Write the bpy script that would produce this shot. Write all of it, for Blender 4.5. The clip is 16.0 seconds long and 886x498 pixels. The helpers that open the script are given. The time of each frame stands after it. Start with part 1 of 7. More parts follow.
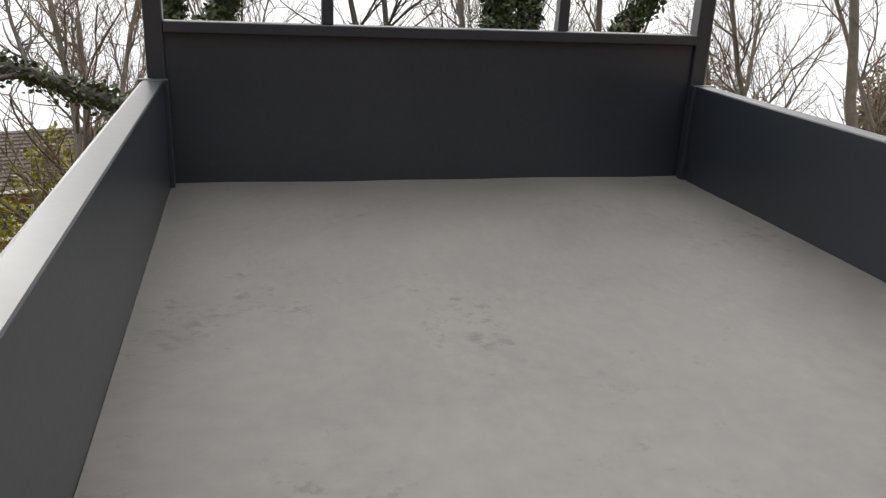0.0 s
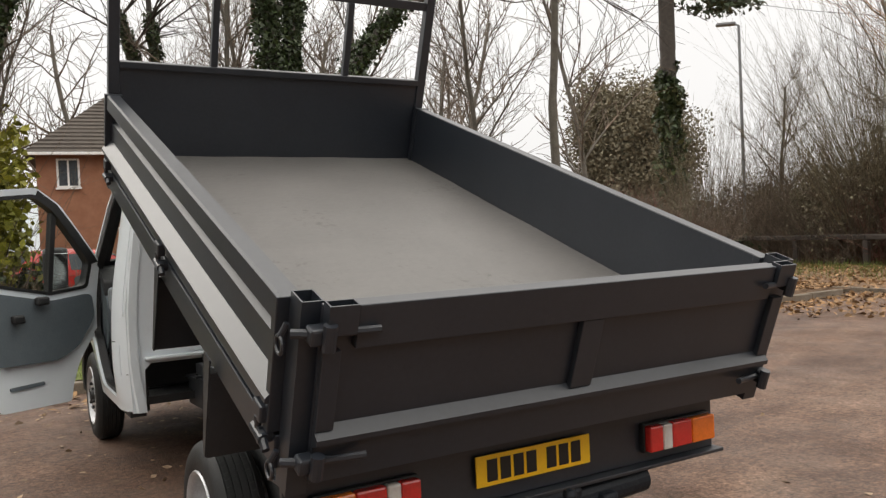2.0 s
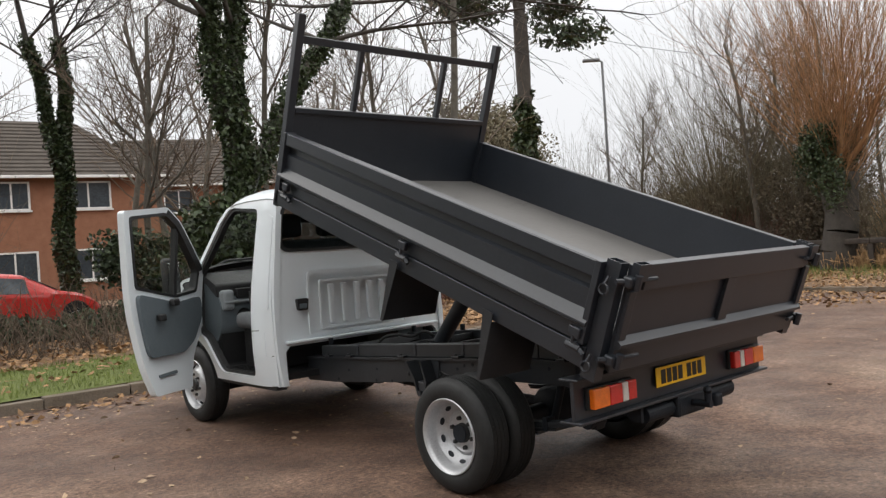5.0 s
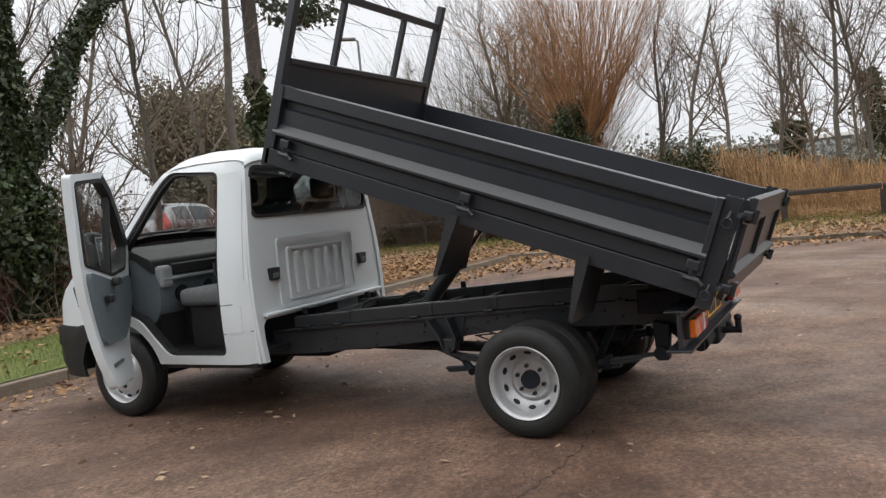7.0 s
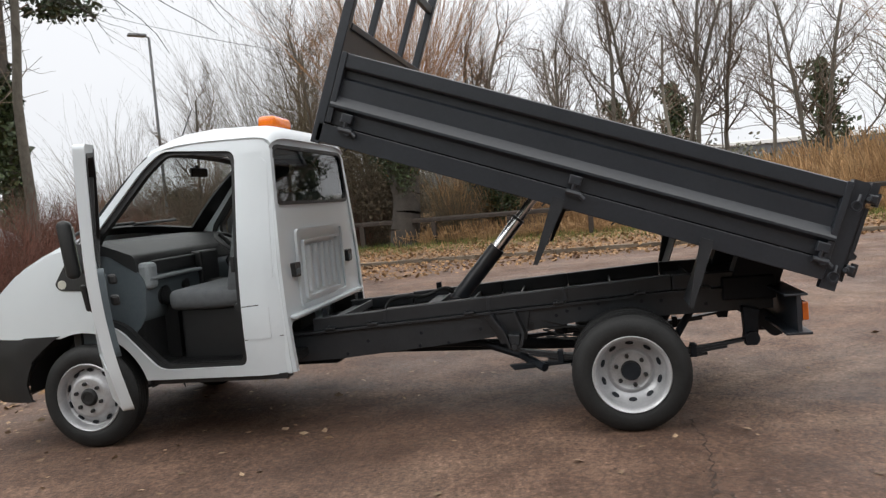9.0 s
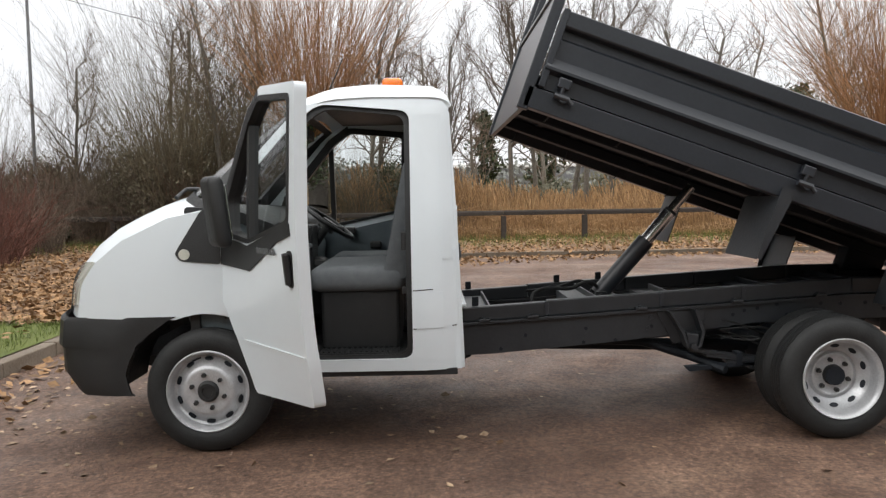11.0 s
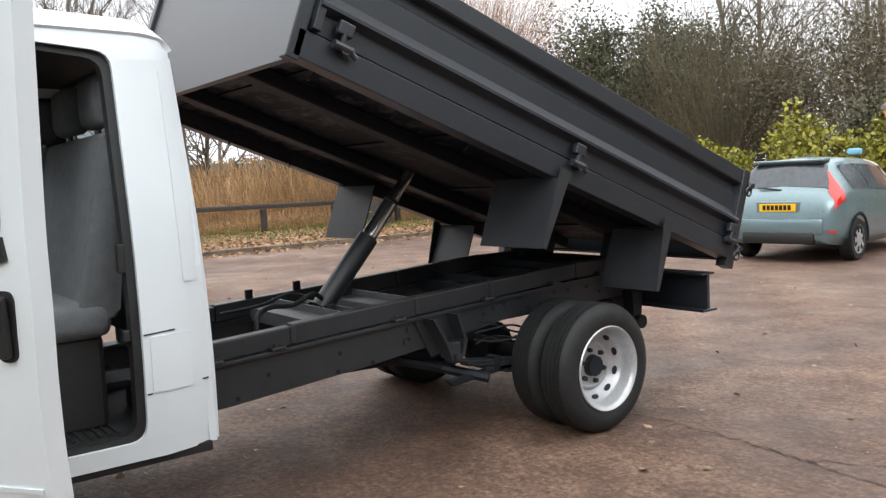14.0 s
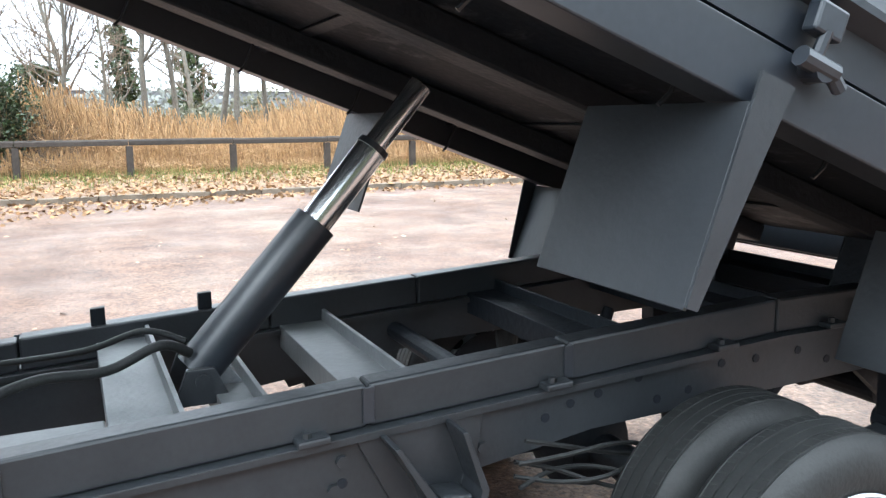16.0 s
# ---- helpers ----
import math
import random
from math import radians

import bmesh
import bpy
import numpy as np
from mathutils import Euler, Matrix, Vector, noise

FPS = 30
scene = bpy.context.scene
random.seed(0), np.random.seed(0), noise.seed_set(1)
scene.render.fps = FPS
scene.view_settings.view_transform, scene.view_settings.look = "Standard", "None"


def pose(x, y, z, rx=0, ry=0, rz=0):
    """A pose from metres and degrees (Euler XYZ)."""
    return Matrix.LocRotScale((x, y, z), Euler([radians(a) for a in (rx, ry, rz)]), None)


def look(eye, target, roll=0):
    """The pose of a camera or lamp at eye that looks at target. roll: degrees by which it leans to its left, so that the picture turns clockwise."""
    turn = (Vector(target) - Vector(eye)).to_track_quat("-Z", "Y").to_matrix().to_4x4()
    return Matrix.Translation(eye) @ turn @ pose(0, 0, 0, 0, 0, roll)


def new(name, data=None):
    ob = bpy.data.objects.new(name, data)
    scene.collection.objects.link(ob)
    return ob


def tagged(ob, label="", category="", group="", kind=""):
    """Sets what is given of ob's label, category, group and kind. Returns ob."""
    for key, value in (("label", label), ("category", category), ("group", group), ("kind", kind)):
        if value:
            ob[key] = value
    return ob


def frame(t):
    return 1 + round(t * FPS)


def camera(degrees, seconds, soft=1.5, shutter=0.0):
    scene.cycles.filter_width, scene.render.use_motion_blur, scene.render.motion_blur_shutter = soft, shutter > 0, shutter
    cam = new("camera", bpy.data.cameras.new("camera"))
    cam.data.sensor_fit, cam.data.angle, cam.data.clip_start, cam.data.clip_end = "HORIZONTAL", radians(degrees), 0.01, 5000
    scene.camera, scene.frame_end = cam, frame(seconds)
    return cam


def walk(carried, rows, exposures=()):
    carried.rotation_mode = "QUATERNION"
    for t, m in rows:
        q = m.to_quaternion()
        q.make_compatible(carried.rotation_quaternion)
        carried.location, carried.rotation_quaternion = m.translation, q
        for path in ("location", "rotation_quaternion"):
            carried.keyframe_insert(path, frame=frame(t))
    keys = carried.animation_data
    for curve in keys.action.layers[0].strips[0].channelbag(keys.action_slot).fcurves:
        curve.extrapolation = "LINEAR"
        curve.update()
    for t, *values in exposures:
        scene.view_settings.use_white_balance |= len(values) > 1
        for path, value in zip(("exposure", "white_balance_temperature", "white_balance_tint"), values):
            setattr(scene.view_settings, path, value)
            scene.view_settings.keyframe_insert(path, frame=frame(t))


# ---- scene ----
cam = camera(57.45, 16.0, soft=1.35)
PATH = [
    (0, (-0.696, -1.26, 1.761), (-0.241, 0.688, 1.771), -2.1),
    (0.5, (-0.821, -1.638, 1.662), (-0.011, 0.191, 1.655), -1.3),
    (1, (-1.13, -2.321, 1.547), (-0.214, -0.543, 1.531), -1.9),
    (1.5, (-1.398, -2.818, 1.5), (-0.403, -1.083, 1.47), -2.7),
    (2, (-1.77, -3.356, 1.511), (-0.75, -1.636, 1.467), -2.5),
    (2.5, (-2.074, -3.712, 1.467), (-1.006, -2.021, 1.427), -1.6),
    (3, (-2.388, -4.048, 1.496), (-1.245, -2.408, 1.464), -0.2),
    (3.5, (-2.861, -4.139, 1.474), (-1.675, -2.529, 1.472), 0.4),
    (4, (-3.32, -4.054, 1.492), (-2.114, -2.459, 1.504), -1.0),
    (6.5, (-5.149, -2.394, 1.46), (-3.496, -1.272, 1.37), -5.8),
    (7, (-5.423, -1.894, 1.46), (-3.659, -0.959, 1.352), -5.6),
    (7.5, (-5.633, -1.331, 1.453), (-3.791, -0.561, 1.335), -5.0),
    (8.2, (-5.77, -0.585, 1.449), (-3.857, -0.014, 1.329), -5.0),
    (10.5, (-5.454, 1.68, 1.416), (-3.459, 1.725, 1.287), -2.4),
    (11, (-5.354, 2.28, 1.394), (-3.359, 2.244, 1.263), -1.0),
    (11.5, (-5.208, 2.92, 1.411), (-3.223, 2.712, 1.285), -0.1),
    (12, (-5.025, 3.401, 1.383), (-3.085, 2.929, 1.274), 0.2),
    (12.5, (-4.895, 3.807, 1.382), (-3.068, 3.002, 1.267), -1.3),
    (13, (-4.673, 3.839, 1.402), (-3.031, 2.707, 1.262), -1.8),
    (13.5, (-4.351, 3.556, 1.401), (-2.735, 2.388, 1.25), -3.2),
    (14, (-3.805, 3.225, 1.368), (-2.222, 2.013, 1.201), -2.5),
    (14.5, (-3.332, 2.786, 1.335), (-1.76, 1.563, 1.15), -1.5),
    (15, (-2.861, 2.381, 1.342), (-1.305, 1.158, 1.052), -2.9),
    (15.5, (-2.432, 1.861, 1.329), (-0.833, 0.705, 0.999), -4.4),
    (16, (-2.041, 1.406, 1.337), (-0.248, 0.579, 1.02), -0.5),
]
EXPOSURES = [(0.0, 0.32, 6500, 10), (0.6, 0.02, 6500, 10), (1.2, 0.0, 6600, 10), (2.0, 0.15, 6750, 10), (3.0, 0.15, 6750, 10), (4.0, 0.1, 6600, 10), (6.5, 0.1, 6320, 10), (8.0, 0.0, 6320, 10), (10.5, 0.3, 6370, 10), (11.5, 0.2, 6370, 10), (12.5, 0.25, 6320, 10), (13.2, 0.55, 6270, 10), (14.0, 0.6, 6170, 9), (14.6, 0.95, 6000, 8), (15.2, 1.7, 5600, 4), (16.0, 1.85, 5500, 3)]
walk(cam, [(t, look(eye, target, roll)) for t, eye, target, roll in PATH], EXPOSURES)
COS, SIN = math.cos(radians(20.2)), math.sin(radians(20.2))

# world and light: a bright, even winter overcast
world = bpy.data.worlds.new("overcast_sky")
scene.world = world
world.use_nodes = True
wn, wl = world.node_tree.nodes, world.node_tree.links
wn.clear()
sky = wn.new("ShaderNodeTexSky")
sky.sky_type = "NISHITA"
sky.sun_disc = False
sky.sun_elevation, sky.sun_rotation = radians(24), radians(150)
hsv = wn.new("ShaderNodeHueSaturation")
hsv.inputs["Saturation"].default_value = 0.12
wl.new(sky.outputs[0], hsv.inputs["Color"])
wc = wn.new("ShaderNodeTexCoord")
wnoise = wn.new("ShaderNodeTexNoise")
wnoise.inputs["Scale"].default_value = 2.2
wnoise.inputs["Detail"].default_value = 5
wl.new(wc.outputs["Generated"], wnoise.inputs["Vector"])
wsep = wn.new("ShaderNodeSeparateXYZ")
wl.new(wc.outputs["Generated"], wsep.inputs[0])
wadd = wn.new("ShaderNodeMath")
wadd.operation = "MULTIPLY_ADD"
wl.new(wnoise.outputs["Fac"], wadd.inputs[0])
wadd.inputs[1].default_value = 0.22
wl.new(wsep.outputs["Z"], wadd.inputs[2])
# an overcast sky grows brighter from the horizon to the zenith
wramp = wn.new("ShaderNodeValToRGB")
wramp.color_ramp.elements[0].position, wramp.color_ramp.elements[0].color = 0.05, (6.7, 6.75, 6.9, 1)
wramp.color_ramp.elements[1].position, wramp.color_ramp.elements[1].color = 1.0, (23.5, 22.8, 21.9, 1)
mid_stop = wramp.color_ramp.elements.new(0.35)
mid_stop.color = (8.3, 8.3, 8.4, 1)
wl.new(wadd.outputs[0], wramp.inputs[0])
wmix = wn.new("ShaderNodeMixRGB")
wmix.inputs[0].default_value = 0.82
wl.new(hsv.outputs[0], wmix.inputs[1])
wl.new(wramp.outputs[0], wmix.inputs[2])
wbg = wn.new("ShaderNodeBackground")
wbg.inputs["Strength"].default_value = 0.12
wl.new(wmix.outputs[0], wbg.inputs["Color"])
wout = wn.new("ShaderNodeOutputWorld")
wl.new(wbg.outputs[0], wout.inputs["Surface"])

sun_data = bpy.data.lights.new("sun", "SUN")
sun_data.energy, sun_data.angle, sun_data.color = 0.6, radians(25), (1.0, 0.96, 0.9)
sun = new("sun", sun_data)
sun.matrix_world = look((0, 0, 30), (6, -10, 22))


# materials
def mat(name, color, rough=0.6, metal=0.0, var=0.15, scale=6.0, color2=None, bump=0.0, bump_scale=60.0, spec=0.5, detail_mix=0.5, coat=0.0, per_object=0.0, per_island=0.0, rough_var=0.1):
    m = bpy.data.materials.new(name)
    m.use_nodes = True
    nt = m.node_tree
    n, l = nt.nodes, nt.links
    p = n["Principled BSDF"]
    co = n.new("ShaderNodeTexCoord")
    c2 = color2 or tuple(min(1, c * (1 + 2 * var)) for c in color)
    c1 = color if color2 else tuple(c * (1 - var) for c in color)
    big = n.new("ShaderNodeTexNoise")
    big.inputs["Scale"].default_value, big.inputs["Detail"].default_value, big.inputs["Roughness"].default_value = scale, 6, 0.65
    l.new(co.outputs["Object"], big.inputs["Vector"])
    fine = n.new("ShaderNodeTexNoise")
    fine.inputs["Scale"].default_value, fine.inputs["Detail"].default_value = scale * 14, 4
    l.new(co.outputs["Object"], fine.inputs["Vector"])
    blend = n.new("ShaderNodeMixRGB")
    blend.inputs[0].default_value = detail_mix
    l.new(big.outputs["Fac"], blend.inputs[1])
    l.new(fine.outputs["Fac"], blend.inputs[2])
    ramp = n.new("ShaderNodeValToRGB")
    ramp.color_ramp.elements[0].position, ramp.color_ramp.elements[0].color = 0.36, (*c1, 1)
    ramp.color_ramp.elements[1].position, ramp.color_ramp.elements[1].color = 0.64, (*c2, 1)
    l.new(blend.outputs[0], ramp.inputs[0])
    out = ramp.outputs[0]
    if per_object or per_island:
        src = n.new("ShaderNodeObjectInfo").outputs["Random"] if per_object else n.new("ShaderNodeNewGeometry").outputs["Random Per Island"]
        amount = per_object or per_island
        mr = n.new("ShaderNodeMapRange")
        mr.inputs["To Min"].default_value, mr.inputs["To Max"].default_value = 1 - amount, 1 + amount
        l.new(src, mr.inputs["Value"])
        vm = n.new("ShaderNodeVectorMath")
        vm.operation = "SCALE"
        l.new(out, vm.inputs[0])
        l.new(mr.outputs[0], vm.inputs["Scale"])
        out = vm.outputs[0]
    l.new(out, p.inputs["Base Color"])
    rr = n.new("ShaderNodeMapRange")
    rr.inputs["To Min"].default_value, rr.inputs["To Max"].default_value = max(0.02, rough - rough_var), min(1, rough + rough_var)
    l.new(fine.outputs["Fac"], rr.inputs["Value"])
    l.new(rr.outputs[0], p.inputs["Roughness"])
    p.inputs["Metallic"].default_value = metal
    p.inputs["Specular IOR Level"].default_value = spec
    p.inputs["Coat Weight"].default_value = coat
    if bump:
        bn = n.new("ShaderNodeTexNoise")
        bn.inputs["Scale"].default_value, bn.inputs["Detail"].default_value = bump_scale, 5
        l.new(co.outputs["Object"], bn.inputs["Vector"])
        b = n.new("ShaderNodeBump")
        b.inputs["Strength"].default_value, b.inputs["Distance"].default_value = bump, 0.02
        l.new(bn.outputs["Fac"], b.inputs["Height"])
        l.new(b.outputs[0], p.inputs["Normal"])
    return m


def glass_mat(name, tint, amount=0.75, rough=0.02):
    m = bpy.data.materials.new(name)
    m.use_nodes = True
    n, l = m.node_tree.nodes, m.node_tree.links
    n.clear()
    tr = n.new("ShaderNodeBsdfTransparent")
    tr.inputs[0].default_value = (*tint, 1)
    gl = n.new("ShaderNodeBsdfGlossy")
    gl.inputs["Roughness"].default_value = rough
    lw = n.new("ShaderNodeLayerWeight")
    lw.inputs["Blend"].default_value = 0.5
    pw = n.new("ShaderNodeMath")
    pw.operation = "POWER"
    pw.inputs[1].default_value = 4.0
    l.new(lw.outputs["Facing"], pw.inputs[0])
    fr = n.new("ShaderNodeMapRange")
    fr.inputs["To Min"].default_value, fr.inputs["To Max"].default_value = 0.05, 0.8
    l.new(pw.outputs[0], fr.inputs["Value"])
    mx = n.new("ShaderNodeMixShader")
    l.new(fr.outputs[0], mx.inputs[0])
    l.new(tr.outputs[0], mx.inputs[1])
    l.new(gl.outputs[0], mx.inputs[2])
    o = n.new("ShaderNodeOutputMaterial")
    l.new(mx.outputs[0], o.inputs[0])
    return m


M = {}
M["white_paint"] = mat("white_paint", (0.665, 0.72, 0.755), 0.3, var=0.012, scale=1.6, coat=0.3, detail_mix=0.1, rough_var=0.01)
M["black_paint"] = mat("black_paint", (0.0112, 0.0146, 0.0208), 0.4, color2=(0.0186, 0.0231, 0.0308), scale=4, bump=0.01, bump_scale=14, spec=0.6, rough_var=0.05, coat=0.2)
M["black_paint"].node_tree.nodes["Principled BSDF"].inputs["Coat Roughness"].default_value = 0.3
M["black_matt"] = mat("black_matt", (0.0075, 0.01, 0.014), 0.55, color2=(0.0135, 0.017, 0.0225), scale=8, bump=0.15, bump_scale=40, spec=0.25)
M["bed_floor_paint"] = mat("bed_floor_paint", (0.088, 0.085, 0.082), 0.5, color2=(0.126, 0.121, 0.116), scale=1.6, bump=0.1, bump_scale=25)


def add_scuffs_or_sheen(m, scale, low, high, tint, stretch=(1, 1, 1)):
    """Ragged patches tinted over a paint: worn spots, and on the underside caught light."""
    n, l = m.node_tree.nodes, m.node_tree.links
    p = n["Principled BSDF"]
    src = p.inputs["Base Color"].links[0].from_socket
    co = n.new("ShaderNodeTexCoord")
    mp = n.new("ShaderNodeMapping")
    mp.inputs["Scale"].default_value = stretch
    l.new(co.outputs["Object"], mp.inputs[0])
    a, b = n.new("ShaderNodeTexNoise"), n.new("ShaderNodeTexNoise")
    for t, k in ((a, scale), (b, scale * 9)):
        t.inputs["Scale"].default_value, t.inputs["Detail"].default_value, t.inputs["Roughness"].default_value = k, 8, 0.7
        l.new(mp.outputs[0], t.inputs["Vector"])
    mul = n.new("ShaderNodeMath")
    mul.operation = "MULTIPLY"
    l.new(a.outputs["Fac"], mul.inputs[0])
    l.new(b.outputs["Fac"], mul.inputs[1])
    rp = n.new("ShaderNodeMapRange")
    rp.inputs["From Min"].default_value, rp.inputs["From Max"].default_value = low, high
    l.new(mul.outputs[0], rp.inputs["Value"])
    mx = n.new("ShaderNodeMixRGB")
    l.new(rp.outputs[0], mx.inputs[0])
    l.new(src, mx.inputs[1])
    mx.inputs[2].default_value = (*tint, 1)
    l.new(mx.outputs[0], p.inputs["Base Color"])


add_scuffs_or_sheen(M["bed_floor_paint"], 2.6, 0.32, 0.4, (0.066, 0.062, 0.058))
M["under_steel"] = mat("under_steel", (0.007, 0.0095, 0.013), 0.6, color2=(0.012, 0.0155, 0.0205), scale=4, bump=0.12, bump_scale=30, spec=0.15)
# pale underside patches: wear, and light caught between bearers put into the colour
add_scuffs_or_sheen(M["under_steel"], 0.9, 0.245, 0.34, (0.095, 0.096, 0.1), (0.8, 1.6, 1))
add_scuffs_or_sheen(M["black_paint"], 3.0, 0.37, 0.5, (0.03, 0.032, 0.036))
M["chassis_grey"] = mat("chassis_grey", (0.0165, 0.019, 0.0225), 0.42, color2=(0.0265, 0.0295, 0.034), scale=5, bump=0.06, bump_scale=50, detail_mix=0.3)
M["plate_grey"] = mat("plate_grey", (0.085, 0.091, 0.097), 0.5, color2=(0.13, 0.136, 0.142), scale=9, bump=0.1, bump_scale=40)
M["rubber"] = mat("rubber", (0.0095, 0.0102, 0.0106), 0.6, color2=(0.022, 0.0232, 0.0238), scale=12, bump=0.12, bump_scale=90, spec=0.35)
M["rim_silver"] = mat("rim_silver", (0.36, 0.37, 0.385), 0.34, metal=0.35, color2=(0.52, 0.53, 0.545), scale=9, bump=0.05)
M["plastic_dark"] = mat("plastic_dark", (0.0095, 0.01, 0.0108), 0.5, color2=(0.0165, 0.0172, 0.018), scale=10, bump=0.2, bump_scale=200)
M["trim_grey"] = mat("trim_grey", (0.09, 0.115, 0.13), 0.6, color2=(0.12, 0.145, 0.16), scale=8, bump=0.15, bump_scale=160)
M["trim_pale"] = mat("trim_pale", (0.2, 0.225, 0.24), 0.55, color2=(0.26, 0.285, 0.3), scale=8, bump=0.1, bump_scale=160)
M["seat_cloth"] = mat("seat_cloth", (0.092, 0.1, 0.107), 0.9, color2=(0.14, 0.15, 0.158), scale=20, bump=0.3, bump_scale=220)
M["chrome"] = mat("chrome", (0.8, 0.81, 0.82), 0.2, metal=1.0, var=0.04, scale=10)
M["steel"] = mat("steel", (0.28, 0.28, 0.28), 0.4, metal=0.8, color2=(0.4, 0.4, 0.4), scale=20)
M["glass"] = glass_mat("clear_glass", (0.86, 0.9, 0.89))
M["glass_dark"] = glass_mat("tinted_glass", (0.33, 0.37, 0.37))
M["lens_red"] = mat("lens_red", (0.55, 0.02, 0.015), 0.2, var=0.1, scale=40, coat=0.6)
M["lens_orange"] = mat("lens_orange", (0.75, 0.16, 0.01), 0.2, var=0.1, scale=40, coat=0.6)
M["lens_white"] = mat("lens_white", (0.6, 0.58, 0.55), 0.2, var=0.08, scale=40, coat=0.6)
M["lens_clear"] = mat("lens_clear", (0.55, 0.56, 0.5), 0.15, var=0.1, scale=25, coat=0.8)
M["plate_yellow"] = mat("plate_yellow", (0.85, 0.5, 0.015), 0.35, var=0.05, scale=20)
M["ink"] = mat("ink", (0.01, 0.01, 0.01), 0.4, var=0.05)
M["asphalt"] = None


# building helpers
def finish(bm, name, material, smooth=False):
    me = bpy.data.meshes.new(name)
    bmesh.ops.recalc_face_normals(bm, faces=bm.faces[:])
    bm.to_mesh(me)
    bm.free()
    if material:
        me.materials.append(material)
    if smooth:
        me.polygons.foreach_set("use_smooth", [True] * len(me.polygons))
        me.set_sharp_from_angle(angle=radians(38))
        me.update()
    return me


def part(name, bm, material, parent, label="", smooth=False, kind=""):
    ob = new(name, finish(bm, name, material, smooth))
    if kind:
        ob["kind"] = kind
    ob.parent = parent
    if label:
        ob["label"] = label
    return ob


def thing(name, label, category, at=(0, 0, 0), rz=0.0, group="", kind=""):
    ob = new(name)
    ob.matrix_world = pose(*at, 0, 0, rz)
    ob.empty_display_size = 0.2
    return tagged(ob, label, category, group, kind)


def box(bm, x0, x1, y0, y1, z0, z1, bevel=0.0, seg=2):
    v = [bm.verts.new((x, y, z)) for x in (x0, x1) for y in (y0, y1) for z in (z0, z1)]
    f = [bm.faces.new([v[i] for i in q]) for q in ((0, 1, 3, 2), (4, 6, 7, 5), (0, 4, 5, 1), (2, 3, 7, 6), (0, 2, 6, 4), (1, 5, 7, 3))]
    if bevel:
        edges = list({e for face in f for e in face.edges})
        bmesh.ops.bevel(bm, geom=edges, offset=bevel, segments=seg, affect="EDGES", profile=0.5)
    return bm


def cubes(*boxes, bevel=0.0):
    bm = bmesh.new()
    for b in boxes:
        box(bm, *b, bevel=bevel)
    return bm


def prism(bm, pts, axis, a, b, bevel=0.0):
    """A polygon, given in the two other axes in order, pushed from a to b along an axis."""
    def put(p, h):
        return {"x": (h, p[0], p[1]), "y": (p[0], h, p[1]), "z": (p[0], p[1], h)}[axis]
    lo, hi = [bm.verts.new(put(p, a)) for p in pts], [bm.verts.new(put(p, b)) for p in pts]
    faces = [bm.faces.new(lo), bm.faces.new(hi)]
    for i in range(len(pts)):
        j = (i + 1) % len(pts)
        faces.append(bm.faces.new((lo[i], lo[j], hi[j], hi[i])))
    if bevel:
        bmesh.ops.bevel(bm, geom=list({e for f in faces for e in f.edges}), offset=bevel, segments=2, affect="EDGES", profile=0.5)
    return bm


def rod(bm, p0, p1, r0, r1=None, seg=12, caps=True):
    p0, p1 = Vector(p0), Vector(p1)
    r1 = r0 if r1 is None else r1
    turn = (p1 - p0).to_track_quat("Z", "Y").to_matrix()
    ring = []
    for p, r in ((p0, r0), (p1, r1)):
        ring.append([bm.verts.new(p + turn @ Vector((r * math.cos(2 * math.pi * i / seg), r * math.sin(2 * math.pi * i / seg), 0))) for i in range(seg)])
    for i in range(seg):
        j = (i + 1) % seg
        bm.faces.new((ring[0][i], ring[0][j], ring[1][j], ring[1][i]))
    if caps:
        bm.faces.new(ring[0][::-1])
        bm.faces.new(ring[1])
    return bm


def hose(bm, pts, r, seg=8):
    for a, b in zip(pts, pts[1:]):
        rod(bm, a, b, r, seg=seg)
    return bm


def lathe(bm, profile, center, axis="x", seg=48, close=False):
    """Rings of (radius, place along the axis)."""
    cx, cy, cz = center
    rings = []
    for r, h in profile:
        ring = []
        for i in range(seg):
            a = 2 * math.pi * i / seg
            c, s = r * math.cos(a), r * math.sin(a)
            ring.append(bm.verts.new({"x": (cx + h, cy + c, cz + s), "y": (cx + c, cy + h, cz + s), "z": (cx + c, cy + s, cz + h)}[axis]))
        rings.append(ring)
    pairs = list(zip(rings, rings[1:])) + ([(rings[-1], rings[0])] if close else [])
    for a, b in pairs:
        for i in range(seg):
            j = (i + 1) % seg
            bm.faces.new((a[i], a[j], b[j], b[i]))
    if not close:
        for ring, (r, _) in ((rings[0], profile[0]), (rings[-1], profile[-1])):
            if r < 0.2:
                bm.faces.new(ring)
    return bm


def grid(bm, nu, nv, f):
    v = [[bm.verts.new(f(i / nu, j / nv)) for j in range(nv + 1)] for i in range(nu + 1)]
    for i in range(nu):
        for j in range(nv):
            bm.faces.new((v[i][j], v[i + 1][j], v[i + 1][j + 1], v[i][j + 1]))
    return bm


def thick(bm, t):
    bmesh.ops.recalc_face_normals(bm, faces=bm.faces[:])
    bmesh.ops.solidify(bm, geom=bm.faces[:], thickness=t)
    return bm


def lerp_path(pts, s):
    """A place along a polyline, by share of its length."""
    d = [math.dist(a, b) for a, b in zip(pts, pts[1:])]
    want = s * sum(d)
    for (a, b), k in zip(zip(pts, pts[1:]), d):
        if want <= k + 1e-9:
            return tuple(p + (q - p) * want / k for p, q in zip(a, b))
        want -= k
    return pts[-1]


